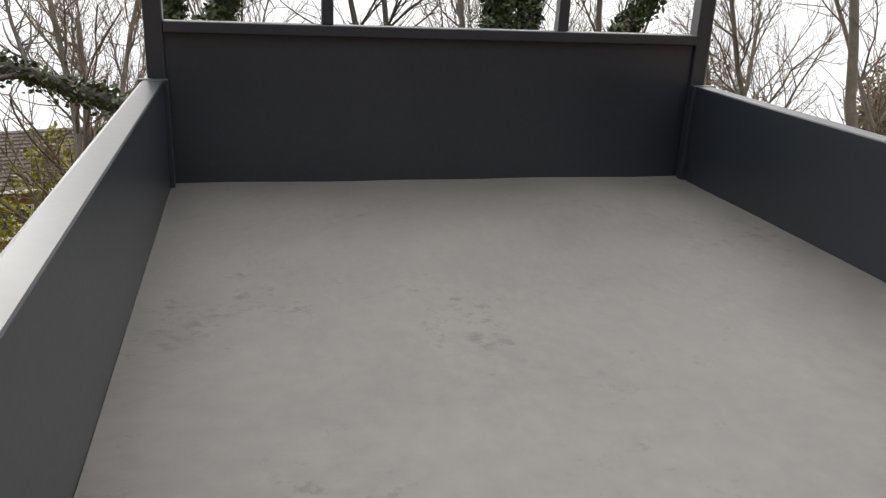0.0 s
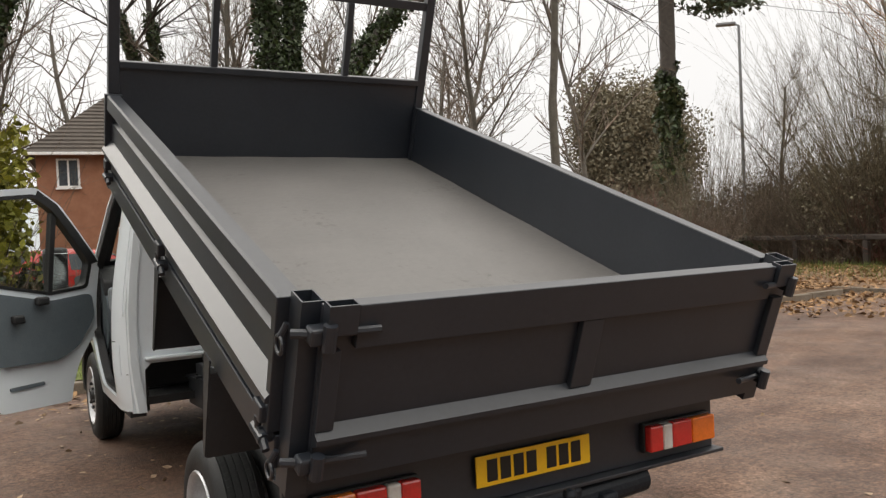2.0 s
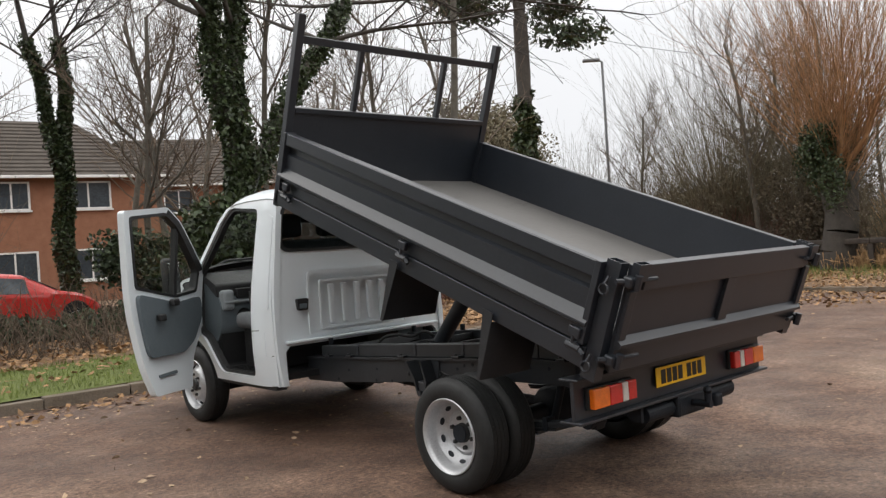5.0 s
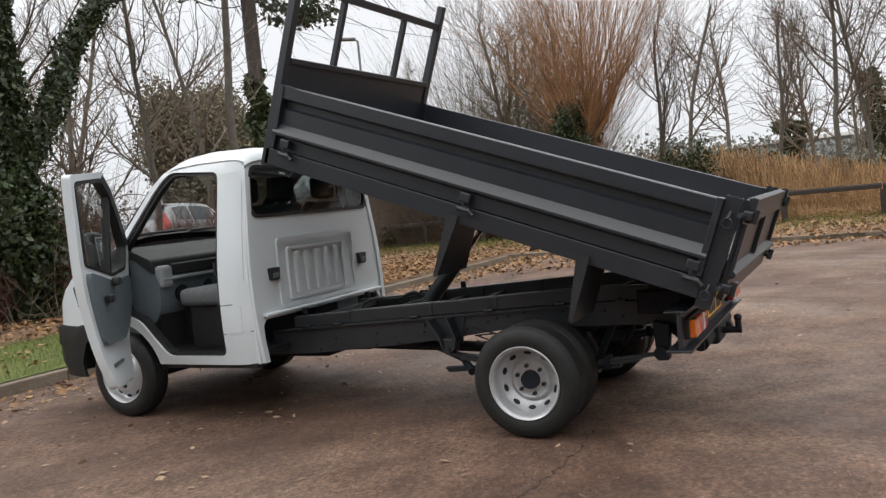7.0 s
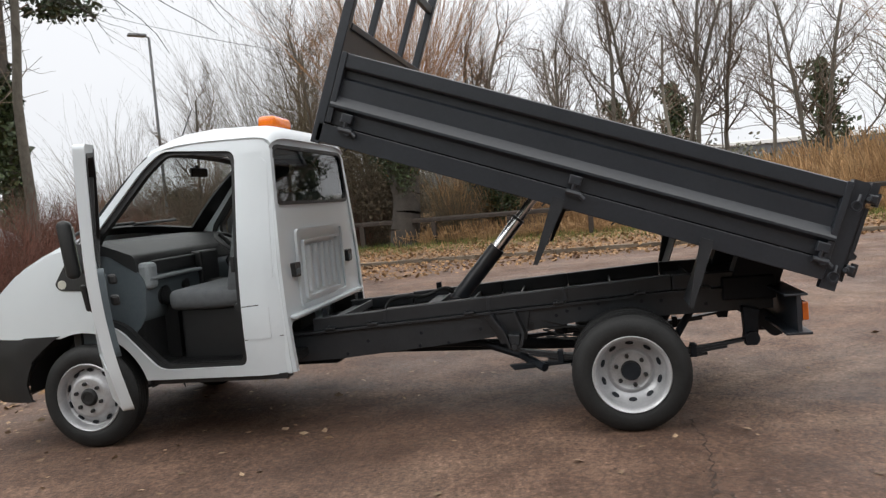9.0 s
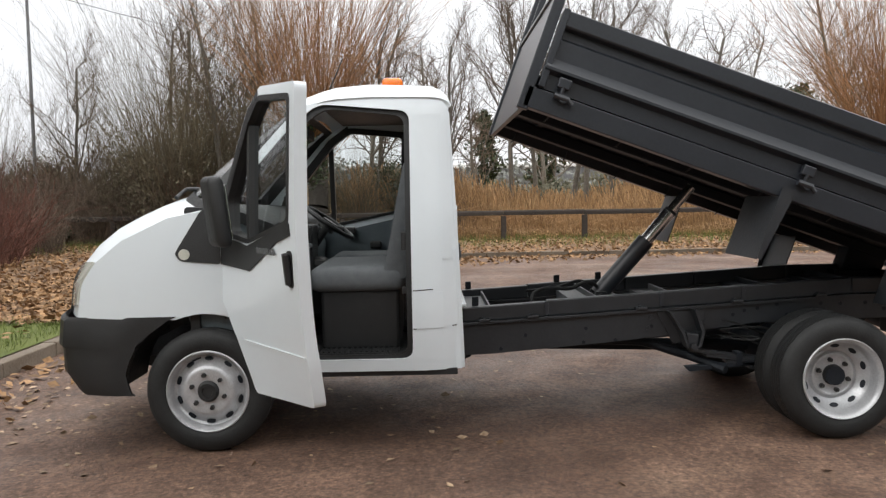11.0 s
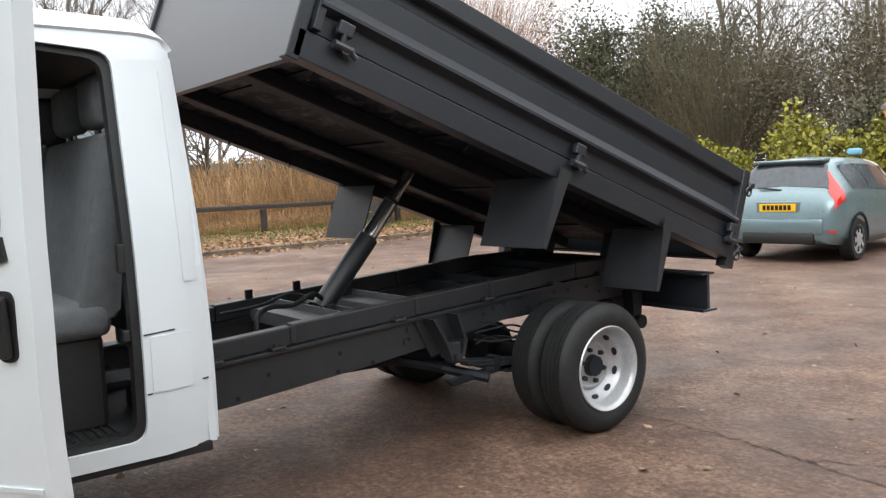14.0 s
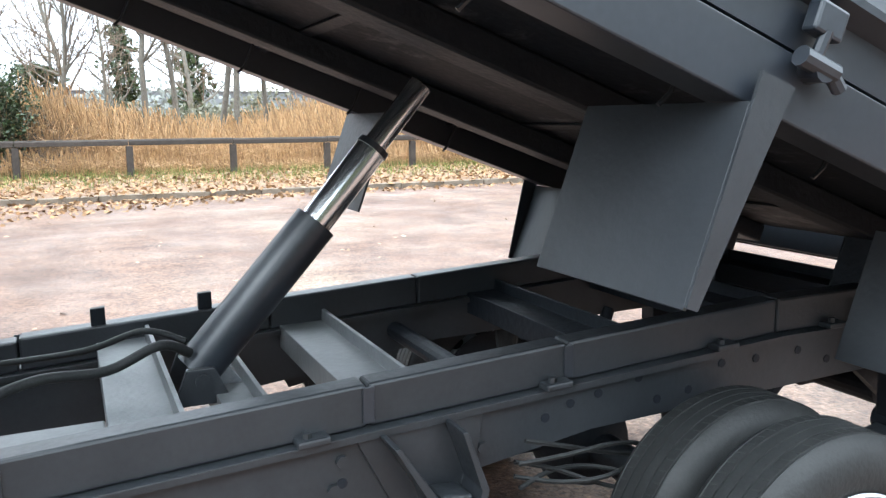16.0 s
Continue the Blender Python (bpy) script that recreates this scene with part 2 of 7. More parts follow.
def rounded(pts, r=0.05, n=4):
    """A polygon with rounded corners."""
    out = []
    for i, p in enumerate(pts):
        a, b, c = Vector(pts[i - 1]), Vector(p), Vector(pts[(i + 1) % len(pts)])
        k = min(r, (a - b).length * 0.45, (c - b).length * 0.45)
        s, e = b + (a - b).normalized() * k, b + (c - b).normalized() * k
        for j in range(n + 1):
            t = j / n
            q = s * (1 - t) ** 2 + b * 2 * t * (1 - t) + e * t * t
            out.append((q.x, q.y))
    return out


def sheet(bm, outer, holes=(), cuts=()):
    """A flat polygon with holes in the plane of its first two axes, cut into bands along the second."""
    for loop in (outer, *holes):
        vs = [bm.verts.new((0, a, b)) for a, b in loop]
        for i in range(len(vs)):
            bm.edges.new((vs[i], vs[(i + 1) % len(vs)]))
    bmesh.ops.triangle_fill(bm, edges=bm.edges[:], use_beauty=True)
    for c in cuts:
        bmesh.ops.bisect_plane(bm, geom=bm.verts[:] + bm.edges[:] + bm.faces[:], plane_co=(0, 0, c), plane_no=(0, 0, 1))
    if cuts:
        for i in range(16, 46):
            bmesh.ops.bisect_plane(bm, geom=bm.verts[:] + bm.edges[:] + bm.faces[:], plane_co=(0, i * 0.1, 0), plane_no=(0, 1, 0))
    return bm


# ---- setting ----
def ground_mat():
    m = bpy.data.materials.new("worn_red_tarmac")
    m.use_nodes = True
    n, l = m.node_tree.nodes, m.node_tree.links
    p = n["Principled BSDF"]
    co = n.new("ShaderNodeTexCoord")

    def noise_node(scale, detail=6, rough=0.6):
        t = n.new("ShaderNodeTexNoise")
        t.inputs["Scale"].default_value, t.inputs["Detail"].default_value, t.inputs["Roughness"].default_value = scale, detail, rough
        l.new(co.outputs["Object"], t.inputs["Vector"])
        return t

    def ramp(src, stops):
        r = n.new("ShaderNodeValToRGB")
        while len(r.color_ramp.elements) < len(stops):
            r.color_ramp.elements.new(0.5)
        for e, (pos, c) in zip(r.color_ramp.elements, stops):
            e.position, e.color = pos, (*c, 1)
        l.new(src, r.inputs[0])
        return r
    big = ramp(noise_node(0.35).outputs["Fac"], [(0.3, (0.14, 0.083, 0.058)), (0.55, (0.204, 0.131, 0.094)), (0.75, (0.272, 0.204, 0.152))])
    mid = ramp(noise_node(3.0, 8, 0.7).outputs["Fac"], [(0.3, (0.5, 0.46, 0.44)), (0.7, (1.2, 1.2, 1.2))])
    grit = ramp(noise_node(34, 6, 0.75).outputs["Fac"], [(0.36, (0.54, 0.52, 0.5)), (0.64, (1.42, 1.4, 1.38))])
    stones = n.new("ShaderNodeTexVoronoi")
    stones.inputs["Scale"].default_value = 45
    l.new(co.outputs["Object"], stones.inputs["Vector"])
    chips = ramp(stones.outputs["Distance"], [(0.08, (1.6, 1.55, 1.5)), (0.22, (1.0, 1.0, 1.0)), (0.65, (0.72, 0.71, 0.7))])
    patch = ramp(noise_node(0.8, 7, 0.75).outputs["Fac"], [(0.36, (0.5, 0.45, 0.43)), (0.6, (1.12, 1.12, 1.12))])
    clump = ramp(noise_node(19, 7, 0.75).outputs["Fac"], [(0.38, (0.58, 0.55, 0.53)), (0.62, (1.28, 1.28, 1.28))])
    specks = n.new("ShaderNodeTexVoronoi")
    specks.inputs["Scale"].default_value = 16
    l.new(co.outputs["Object"], specks.inputs["Vector"])
    spots = ramp(specks.outputs["Distance"], [(0.1, (0.42, 0.4, 0.38)), (0.2, (1.0, 1.0, 1.0)), (1.0, (1.04, 1.03, 1.02))])
    cur = big.outputs[0]
    for r in (mid, patch, clump, chips, grit, spots):
        mx = n.new("ShaderNodeMixRGB")
        mx.blend_type, mx.inputs[0].default_value = "MULTIPLY", 0.9
        l.new(cur, mx.inputs[1])
        l.new(r.outputs[0], mx.inputs[2])
        cur = mx.outputs[0]
    l.new(cur, p.inputs["Base Color"])
    rough = n.new("ShaderNodeMapRange")
    rough.inputs["From Min"].default_value, rough.inputs["From Max"].default_value = 0.35, 0.7
    rough.inputs["To Min"].default_value, rough.inputs["To Max"].default_value = 0.5, 0.9
    l.new(noise_node(0.9, 5).outputs["Fac"], rough.inputs["Value"])
    l.new(rough.outputs[0], p.inputs["Roughness"])
    b = n.new("ShaderNodeBump")
    b.inputs["Strength"].default_value, b.inputs["Distance"].default_value = 0.9, 0.012
    l.new(noise_node(48, 5).outputs["Fac"], b.inputs["Height"])
    l.new(b.outputs[0], p.inputs["Normal"])
    return m


M["asphalt"] = ground_mat()
M["kerb_stone"] = mat("kerb_stone", (0.12, 0.094, 0.068), 0.85, color2=(0.2, 0.165, 0.128), scale=5, bump=0.4, bump_scale=50, per_object=0.12)
M["grass_soil"] = mat("grass_soil", (0.065, 0.085, 0.016), 0.9, color2=(0.125, 0.15, 0.03), scale=2.5, bump=0.6, bump_scale=60)
M["leaf_soil"] = mat("leaf_soil", (0.1, 0.06, 0.035), 0.9, color2=(0.24, 0.15, 0.085), scale=4, bump=0.7, bump_scale=35)
M["reed_soil"] = mat("reed_soil", (0.2, 0.11, 0.04), 0.95, color2=(0.32, 0.19, 0.08), scale=1.5, bump=0.5, bump_scale=10)

bm = bmesh.new()
ring = [(-400, -400), (400, -400), (400, 400), (-400, 400)]
bm.faces.new([bm.verts.new((x, y, 0)) for x, y in ring])
tagged(new("ground", finish(bm, "ground", M["asphalt"])), "worn reddish tarmac car park with scattered leaves", "ground", kind="structure")


def slab(name, x0, x1, y0, y1, z, material, label, category, hump=0.0, n=24):
    bm = bmesh.new()

    def f(a, b):
        x, y = x0 + (x1 - x0) * a, y0 + (y1 - y0) * b
        e = min(1.0, 4 * min(a, 1 - a, b, 1 - b))
        return (x, y, z + hump * e * (0.5 + noise.noise((x * 0.35, y * 0.35, 3))))
    grid(bm, n, n, f)
    return tagged(new(name, finish(bm, name, material, True)), label, category, kind="structure")


slab("verge_front", -30, 12.6, 5.83, 30, 0.10, M["leaf_soil"], "leaf-covered earth verge behind the kerb", "ground", 0.12, 40)
slab("lawn_front", -30, 3.2, 5.82, 8.6, 0.13, M["grass_soil"], "mossy green lawn strip with fallen leaves", "grass", 0.05, 40)
slab("verge_east", 12.95, 19.0, -60, 60, 0.07, M["leaf_soil"], "leaf-strewn verge beside the timber rail", "ground", 0.06, 60)
slab("reed_bed_ground", 18.8, 80, -80, 40, 0.06, M["reed_soil"], "rough ground of the dry reed bed", "ground", 0.5, 40)
slab("bank_south", -60, 40, -60, -13.5, 0.05, M["leaf_soil"], "leafy bank behind the parked cars", "ground", 0.6, 40)


def kerb_row(name, start, step, count, size, label):
    row = thing(name, label, "kerb", kind="structure")
    bm = bmesh.new()
    box(bm, -size[0] / 2, size[0] / 2, -size[1] / 2, size[1] / 2, -0.05, size[2], bevel=0.012)
    me = finish(bm, "kerbstone", M["kerb_stone"])
    for i in range(count):
        ob = new("kerbstone", me)
        ob.parent = row
        ob.matrix_basis = pose(start[0] + step[0] * i, start[1] + step[1] * i, random.uniform(-0.006, 0.006), random.uniform(-0.7, 0.7), random.uniform(-0.7, 0.7), random.uniform(-0.6, 0.6))
    return row


kerb_row("kerb_front", (-15.0, 5.76), (0.92, 0), 30, (0.91, 0.13, 0.12), "worn brown concrete kerb along the lawn")
kerb_row("kerb_east", (12.86, -28.0), (0, 0.92), 62, (0.13, 0.91, 0.10), "low concrete kerb along the leafy verge")

M["old_timber"] = mat("old_timber", (0.022, 0.017, 0.014), 0.85, color2=(0.055, 0.043, 0.035), scale=6, bump=0.4, bump_scale=40, per_object=0.15)
fence = thing("rail_fence", "low dark weathered timber knee rail fence", "fence")
for i in range(20):
    y = 23.5 - 2.34 * i
    x, xe = (17.9 + 0.13 * max(0.0, q - 1.0) for q in (y, y - 2.34))
    bm = bmesh.new()
    box(bm, x - 0.075, x + 0.075, y - 0.075, y + 0.075, 0.0, 0.79 + random.uniform(-0.01, 0.0), bevel=0.014)
    part("post", bm, M["old_timber"], fence)
    dz = random.uniform(-0.012, 0.012)
    bm = prism(bmesh.new(), [(-0.08, 0.80 + dz), (-0.08, 0.9 + dz), (-0.05, 0.94 + dz), (0.05, 0.94 + dz), (0.08, 0.9 + dz), (0.08, 0.80 + dz)], "y", y - 2.325, y, 0.01)
    for v in bm.verts:
        v.co.x += x + (xe - x) * (y - v.co.y) / 2.34
    part("rail", bm, M["old_timber"], fence)

# a crack with crumbled edges runs out from the rear wheel
M["crack_dirt"] = mat("crack_dirt", (0.03, 0.022, 0.018), 0.95, color2=(0.075, 0.052, 0.04), scale=20, bump=0.5)
g = random.Random(5)
crack = bmesh.new()
for way in (((-0.75, -0.34), (-1.38, -0.355), (-1.78, -0.315), (-2.1, -0.25), (-2.6, -0.22), (-3.4, -0.05)), ((-1.9, -0.3), (-2.25, -0.5), (-2.9, -0.7))):
    edge = []
    for (xa, ya), (xb, yb) in zip(way, way[1:]):
        for i in range(14):
            f = i / 14
            edge.append((xa + (xb - xa) * f + g.uniform(-0.012, 0.012), ya + (yb - ya) * f + g.uniform(-0.018, 0.018), g.choice((0.002, 0.004, 0.007, 0.01, 0.015)) * (1 - 0.5 * f)))
    last = None
    for x, y, w in edge:
        pair = crack.verts.new((x, y - w, 0.004)), crack.verts.new((x, y + w * g.uniform(0.4, 1.0), 0.004))
        if last:
            crack.faces.new((last[0], pair[0], pair[1], last[1]))
        last = pair
tagged(new("ground_crack", finish(crack, "ground_crack", M["crack_dirt"])), "dark crumbling crack in the tarmac", "ground", kind="structure")
# loose chippings
crumbs = bmesh.new()
for i in range(1500):
    x, y = (g.uniform(-6, 6), g.uniform(-7, 5.4)) if i % 3 else (g.gauss(-1.6, 1.2), g.gauss(-0.6, 1.1))
    r = g.uniform(0.003, 0.009)
    top = crumbs.verts.new((x + g.uniform(-r, r) * 0.4, y, r * 0.9))
    ring = [crumbs.verts.new((x + r * math.cos(a) * g.uniform(0.7, 1.2), y + r * math.sin(a) * g.uniform(0.7, 1.2), 0.0)) for a in (0.3, 1.5, 2.9, 4.1, 5.3)]
    for j in range(5):
        crumbs.faces.new((ring[j], ring[(j + 1) % 5], top))
M["chippings"] = mat("chippings", (0.1, 0.068, 0.055), 0.9, color2=(0.24, 0.18, 0.15), scale=8, per_island=0.4)
tagged(new("loose_chippings", finish(crumbs, "loose_chippings", M["chippings"])), "loose stone chippings scattered over the tarmac", "gravel", kind="stuff")

# a tall hedge, added and never seen, closes this side and darkens reflections
M["hedge_green"] = mat("hedge_green", (0.025, 0.035, 0.015), 0.9, color2=(0.07, 0.07, 0.04), scale=1.2, bump=0.8, bump_scale=6)
bm = bmesh.new()
grid(bm, 90, 14, lambda a, b: (-15.0 - 1.5 * b + 0.9 * noise.noise((a * 40, b * 4, 7)), -45 + 90 * a, 7.5 * b * (0.85 + 0.3 * noise.noise((a * 18, 2, 5)))))
tagged(new("unseen_hedge", finish(thick(bm, 0.5), "unseen_hedge", M["hedge_green"], True)), "tall dark hedge, added out of view to darken reflections", "hedge", kind="structure")


# ---- the tipper truck ----
truck = thing("tipper_truck", "white single-cab tipper truck with raised black tipping body and open door", "truck")
AX_F, AX_R, R_T = 3.504, 0.0, 0.345


def hx(z):
    """The cab's half width at a height."""
    zs, ws = [0.3, 0.45, 0.62, 0.8, 1.05, 1.25, 1.4, 1.85, 1.98, 2.06], [0.915, 0.93, 0.95, 0.957, 0.95, 0.93, 0.905, 0.83, 0.8, 0.74]
    return float(np.mean([np.interp(z + d, zs, ws) for d in (-0.09, -0.045, 0, 0.045, 0.09)]))


CUTS = (0.5, 0.62, 0.72, 0.8, 0.92, 1.05, 1.15, 1.25, 1.32, 1.4, 1.5, 1.62, 1.74, 1.85, 1.92)


def skin(bm, side, t=0.03, out=0.0):
    """Bends a flat side panel to the cab's flank and gives it thickness inwards."""
    bmesh.ops.remove_doubles(bm, verts=bm.verts[:], dist=0.0005)
    for v in bm.verts:
        nose = max(0.0, v.co.y - 3.9)
        tail = max(0.0, 2.3 - v.co.y)
        v.co.x = side * (hx(v.co.z) + out - 0.55 * nose ** 2 - 0.9 * tail ** 1.6)
    geom = bmesh.ops.extrude_face_region(bm, geom=bm.faces[:])["geom"]
    for v in (g for g in geom if isinstance(g, bmesh.types.BMVert)):
        v.co.x -= side * t
    return bm


def arc(cy, cz, r, a0, a1, n=14):
    return [(cy + r * math.cos(radians(a0 + (a1 - a0) * i / n)), cz + r * math.sin(radians(a0 + (a1 - a0) * i / n))) for i in range(n + 1)]


ARCH = arc(AX_F, R_T, 0.43, 68, 168)
FLANK = [(2.085, 0.43), (2.1, 0.8), (2.12, 1.3), (2.15, 1.86), (2.19, 1.935), (2.3, 1.955), (2.6, 1.958), (2.82, 1.948), (2.95, 1.905),
         (3.06, 1.82), (3.3, 1.55), (3.5, 1.335), (3.7, 1.3), (3.95, 1.18), (4.1, 1.06), (4.18, 0.95), (4.22, 0.76), *ARCH]
OPENING = rounded([(2.375, 0.5), (2.375, 1.87), (2.88, 1.915), (3.02, 1.8), (3.395, 1.37), (3.40, 0.84), (3.23, 0.78), (2.98, 0.5)], 0.06)
DOOR = rounded([(2.425, 0.415), (2.395, 0.62), (2.395, 0.95), (2.39, 1.905), (2.86, 1.945), (3.03, 1.83), (3.40, 1.39), (3.405, 0.85), (3.33, 0.79), (3.21, 0.65), (3.12, 0.5), (3.07, 0.385)], 0.03)
WINDOW = rounded([(2.465, 1.28), (2.44, 1.86), (2.85, 1.9), (2.99, 1.8), (3.33, 1.38), (3.31, 1.2), (3.0, 1.17)], 0.035)
DARK_TRIM = [(3.408, 1.045), (3.408, 1.375), (3.31, 1.37), (3.30, 1.19), (3.0, 1.16), (2.46, 1.285), (2.45, 1.23), (2.62, 1.19), (2.98, 1.035)]

for side in (-1, 1):
    bm = skin(sheet(bmesh.new(), FLANK, [OPENING], CUTS), side, 0.05)
    part("side_panel", bm, M["white_paint"], truck, smooth=True)
    bm = bmesh.new()
    sheet(bm, rounded([(3.66, 1.105), (3.63, 1.065), (3.412, 1.045), (3.412, 1.385), (3.52, 1.335)], 0.015), (), (1.15, 1.25))
    part("wing_trim", skin(bm, side, 0.01, 0.006), M["plastic_dark"], truck, "black plastic wing trim", True)
    bm = bmesh.new()
    lathe(bm, [(0.001, 0), (0.022, 0), (0.03, 0.006 * side), (0.03, 0.02 * side)][::-1], (side * (hx(1.1) - 0.01), 3.607, 1.1), seg=16)
    part("side_repeater", bm, M["lens_clear"], truck, "clear oval side repeater")
    # dark rubber round the door opening
    bm = bmesh.new()
    ins = [(y + 0.03 * (-1 if y > 2.8 else 1), z + 0.025 * (-1 if z > 1.2 else 1)) for y, z in OPENING]
    sheet(bm, OPENING, [ins], CUTS)
    part("door_seal", skin(bm, side, 0.05, -0.02), M["plastic_dark"], truck, "black rubber door seal", True)

# sills, floor, inner wings
for side in (-1, 1):
    part("sill", cubes((min(side * 0.9, side * 0.8), max(side * 0.9, side * 0.8), 2.13, 3.1, 0.4, 0.435)), M["plastic_dark"], truck)
    bm = bmesh.new()
    sheet(bm, [(3.0, 0.3), *arc(AX_F, R_T, 0.46, 175, 5, 16), (4.2, 0.3), (4.2, 0.9), (3.0, 0.9)], ())
    for v in bm.verts:
        v.co.x = side * 0.6
    grid(bm, 1, 16, lambda a, b: (side * (0.6 + 0.33 * a), AX_F + 0.45 * math.cos(radians(5 + 170 * b)), R_T + 0.45 * math.sin(radians(5 + 170 * b))))
    part("wheel_arch_liner", bm, M["plastic_dark"], truck, "black wheel arch liner")
part("cab_floor", cubes((-0.86, 0.86, 2.13, 3.15, 0.47, 0.52), (-0.86, 0.86, 3.1, 3.16, 0.5, 1.0), (-0.58, 0.58, 3.1, 4.1, 0.42, 0.48)), M["plastic_dark"], truck, "black rubber cab floor")
step = part("door_step", cubes((-0.9, -0.62, 2.41, 2.98, 0.485, 0.53)), M["plastic_dark"], truck, "ribbed black door step")
for i in range(17):
    part("rib", cubes((-0.88, -0.64, 2.45 + 0.03 * i, 2.462 + 0.03 * i, 0.531, 0.537)), M["plastic_dark"], step)
part("bulkhead", cubes((-0.9, 0.9, 3.55, 3.6, 0.5, 1.3)), M["plastic_dark"], truck)

# nose
EDGE = [(3.5, 1.33), (3.7, 1.295), (3.95, 1.175), (4.1, 1.055), (4.18, 0.945), (4.215, 0.76)]
MID = [(3.78, 1.42), (3.98, 1.345), (4.22, 1.215), (4.36, 1.075), (4.43, 0.94), (4.45, 0.76)]


def nose(a, b):
    k = 2 * a - 1
    q = abs(k) ** 2.6
    e, m = lerp_path(EDGE, b), lerp_path(MID, b)
    y, z = m[0] + (e[0] - m[0]) * q, m[1] + (e[1] - m[1]) * q
    w = hx(z) - 0.55 * max(0.0, e[0] - 3.9) ** 2
    return (k * w, y, z)


bm = bmesh.new()
grid(bm, 24, 5, lambda a, b: nose(a, b * 0.72))
part("bonnet", thick(bm, 0.015), M["white_paint"], truck, smooth=True)
bm = bmesh.new()
grid(bm, 24, 5, lambda a, b: nose(a, 0.72 + b * 0.28))
part("nose_panel", thick(bm, 0.015), M["white_paint"], truck, smooth=True)
bm = bmesh.new()
grid(bm, 14, 4, lambda a, b: tuple(Vector(nose(0.09 + 0.82 * a, 0.74 + 0.25 * b)) + Vector((0, 0.016, 0))))
part("grille", thick(bm, 0.01), M["plastic_dark"], truck, "black slatted grille", smooth=True)
for side in (0, 1):
    bm = bmesh.new()

    def lamp(a, b):
        u = 0.012 + 0.15 * a
        p = Vector(nose(u if side == 0 else 1 - u, 0.66 + 0.27 * b + 0.05 * a))
        return tuple(p + Vector(((-0.008 if side == 0 else 0.008), 0.008, 0.002)))
    grid(bm, 8, 6, lamp)
    part("headlight", thick(bm, 0.012), M["lens_clear"], truck, "clear swept headlight", smooth=True)

# bumper: wraps round the nose, its ends run back to the wheel arches
bm = bmesh.new()
BUMP = [(0.762, 0.0), (0.74, 0.03), (0.6, 0.045), (0.585, 0.025), (0.45, 0.02), (0.345, -0.05), (0.33, -0.09)]


def bumper(a, b):
    i = min(int(b * (len(BUMP) - 1)), len(BUMP) - 2)
    t = b * (len(BUMP) - 1) - i
    z, o = (BUMP[i][k] + (BUMP[i + 1][k] - BUMP[i][k]) * t for k in (0, 1))
    k = 2 * a - 1
    s = abs(k)
    if s > 0.72:
        e = (s - 0.72) / 0.28
        back = AX_F + math.sqrt(max(0.024, 0.198 - (z - R_T) ** 2))
        x, y = 0.9 + 0.06 * min(1, e * 1.6), 4.26 + o * 0.5 - (4.26 - back) * e
        if z > 0.6 and e > 0.9:
            y = back
    else:
        q = (s / 0.72) ** 3.2
        x, y = s / 0.72 * 0.9, 4.46 + o - 0.2 * q
    return (math.copysign(x, k), y, z)


grid(bm, 48, 12, bumper)
part("front_bumper", thick(bm, 0.02), M["plastic_dark"], truck, "dark grey plastic front bumper", smooth=True)

# windscreen, roof, back panel
TOP_E, TOP_M = (2.99, 1.885), (3.06, 1.955)


def screen(a, b, grow=0.0):
    k = 2 * a - 1
    q = abs(k) ** 2.4
    y0, z0 = 3.78 + (3.5 - 3.78) * q, 1.415 + (1.335 - 1.415) * q
    y1, z1 = TOP_M[0] + (TOP_E[0] - TOP_M[0]) * q, TOP_M[1] + (TOP_E[1] - TOP_M[1]) * q
    y, z = y0 + (y1 - y0) * b, z0 + (z1 - z0) * b + 0.03 * math.sin(math.pi * b)
    return (k * (hx(z) - 0.012), y, z)


bm = bmesh.new()
grid(bm, 20, 8, lambda a, b: screen(0.06 + 0.88 * a, 0.05 + 0.9 * b))
ob = part("windscreen", bm, M["glass"], truck, smooth=True)
ob.visible_shadow = False
bm = bmesh.new()
for a0, a1, b0, b1 in ((0, 0.065, 0, 1), (0.935, 1, 0, 1), (0.06, 0.94, -0.02, 0.06), (0.06, 0.94, 0.94, 1.0)):
    grid(bm, 8, 8, lambda a, b: tuple(Vector(screen(a0 + (a1 - a0) * a, b0 + (b1 - b0) * b)) + Vector((0, 0.004, 0.004))))
part("windscreen_frame", thick(bm, 0.02), M["plastic_dark"], truck, "black windscreen surround", smooth=True)
bm = bmesh.new()
for x, s in ((-0.55, 1), (0.1, 1)):
    hose(bm, [(x, 3.76, 1.41), (x + 0.1, 3.73, 1.46), (x + 0.62, 3.66, 1.47)], 0.012)
part("wiper", bm, M["plastic_dark"], truck)
bm = bmesh.new()


def roof(a, b):
    k = math.sin(math.pi * (a - 0.5))
    q = abs(k) ** 2.4
    front = TOP_M[0] + (TOP_E[0] - TOP_M[0]) * q
    y = 2.14 + (front - 2.14) * b ** 1.8
    edge = float(np.interp(y, [2.14, 2.155, 2.19, 2.25, 2.6, 2.82, 2.99], [1.895, 1.92, 1.938, 1.946, 1.95, 1.938, 1.885]))
    mid = float(np.interp(y, [2.14, 2.155, 2.19, 2.25, 2.6, 2.82, 3.06], [1.945, 1.985, 2.02, 2.045, 2.06, 2.04, 1.955]))
    half = float(np.interp(y, [2.8, 2.97], [hx(edge) + 0.012, 0.807])) - 0.9 * max(0.0, 2.3 - y) ** 1.6
    return (k * half, y, edge + (mid - edge) * (1 - abs(k) ** 7))


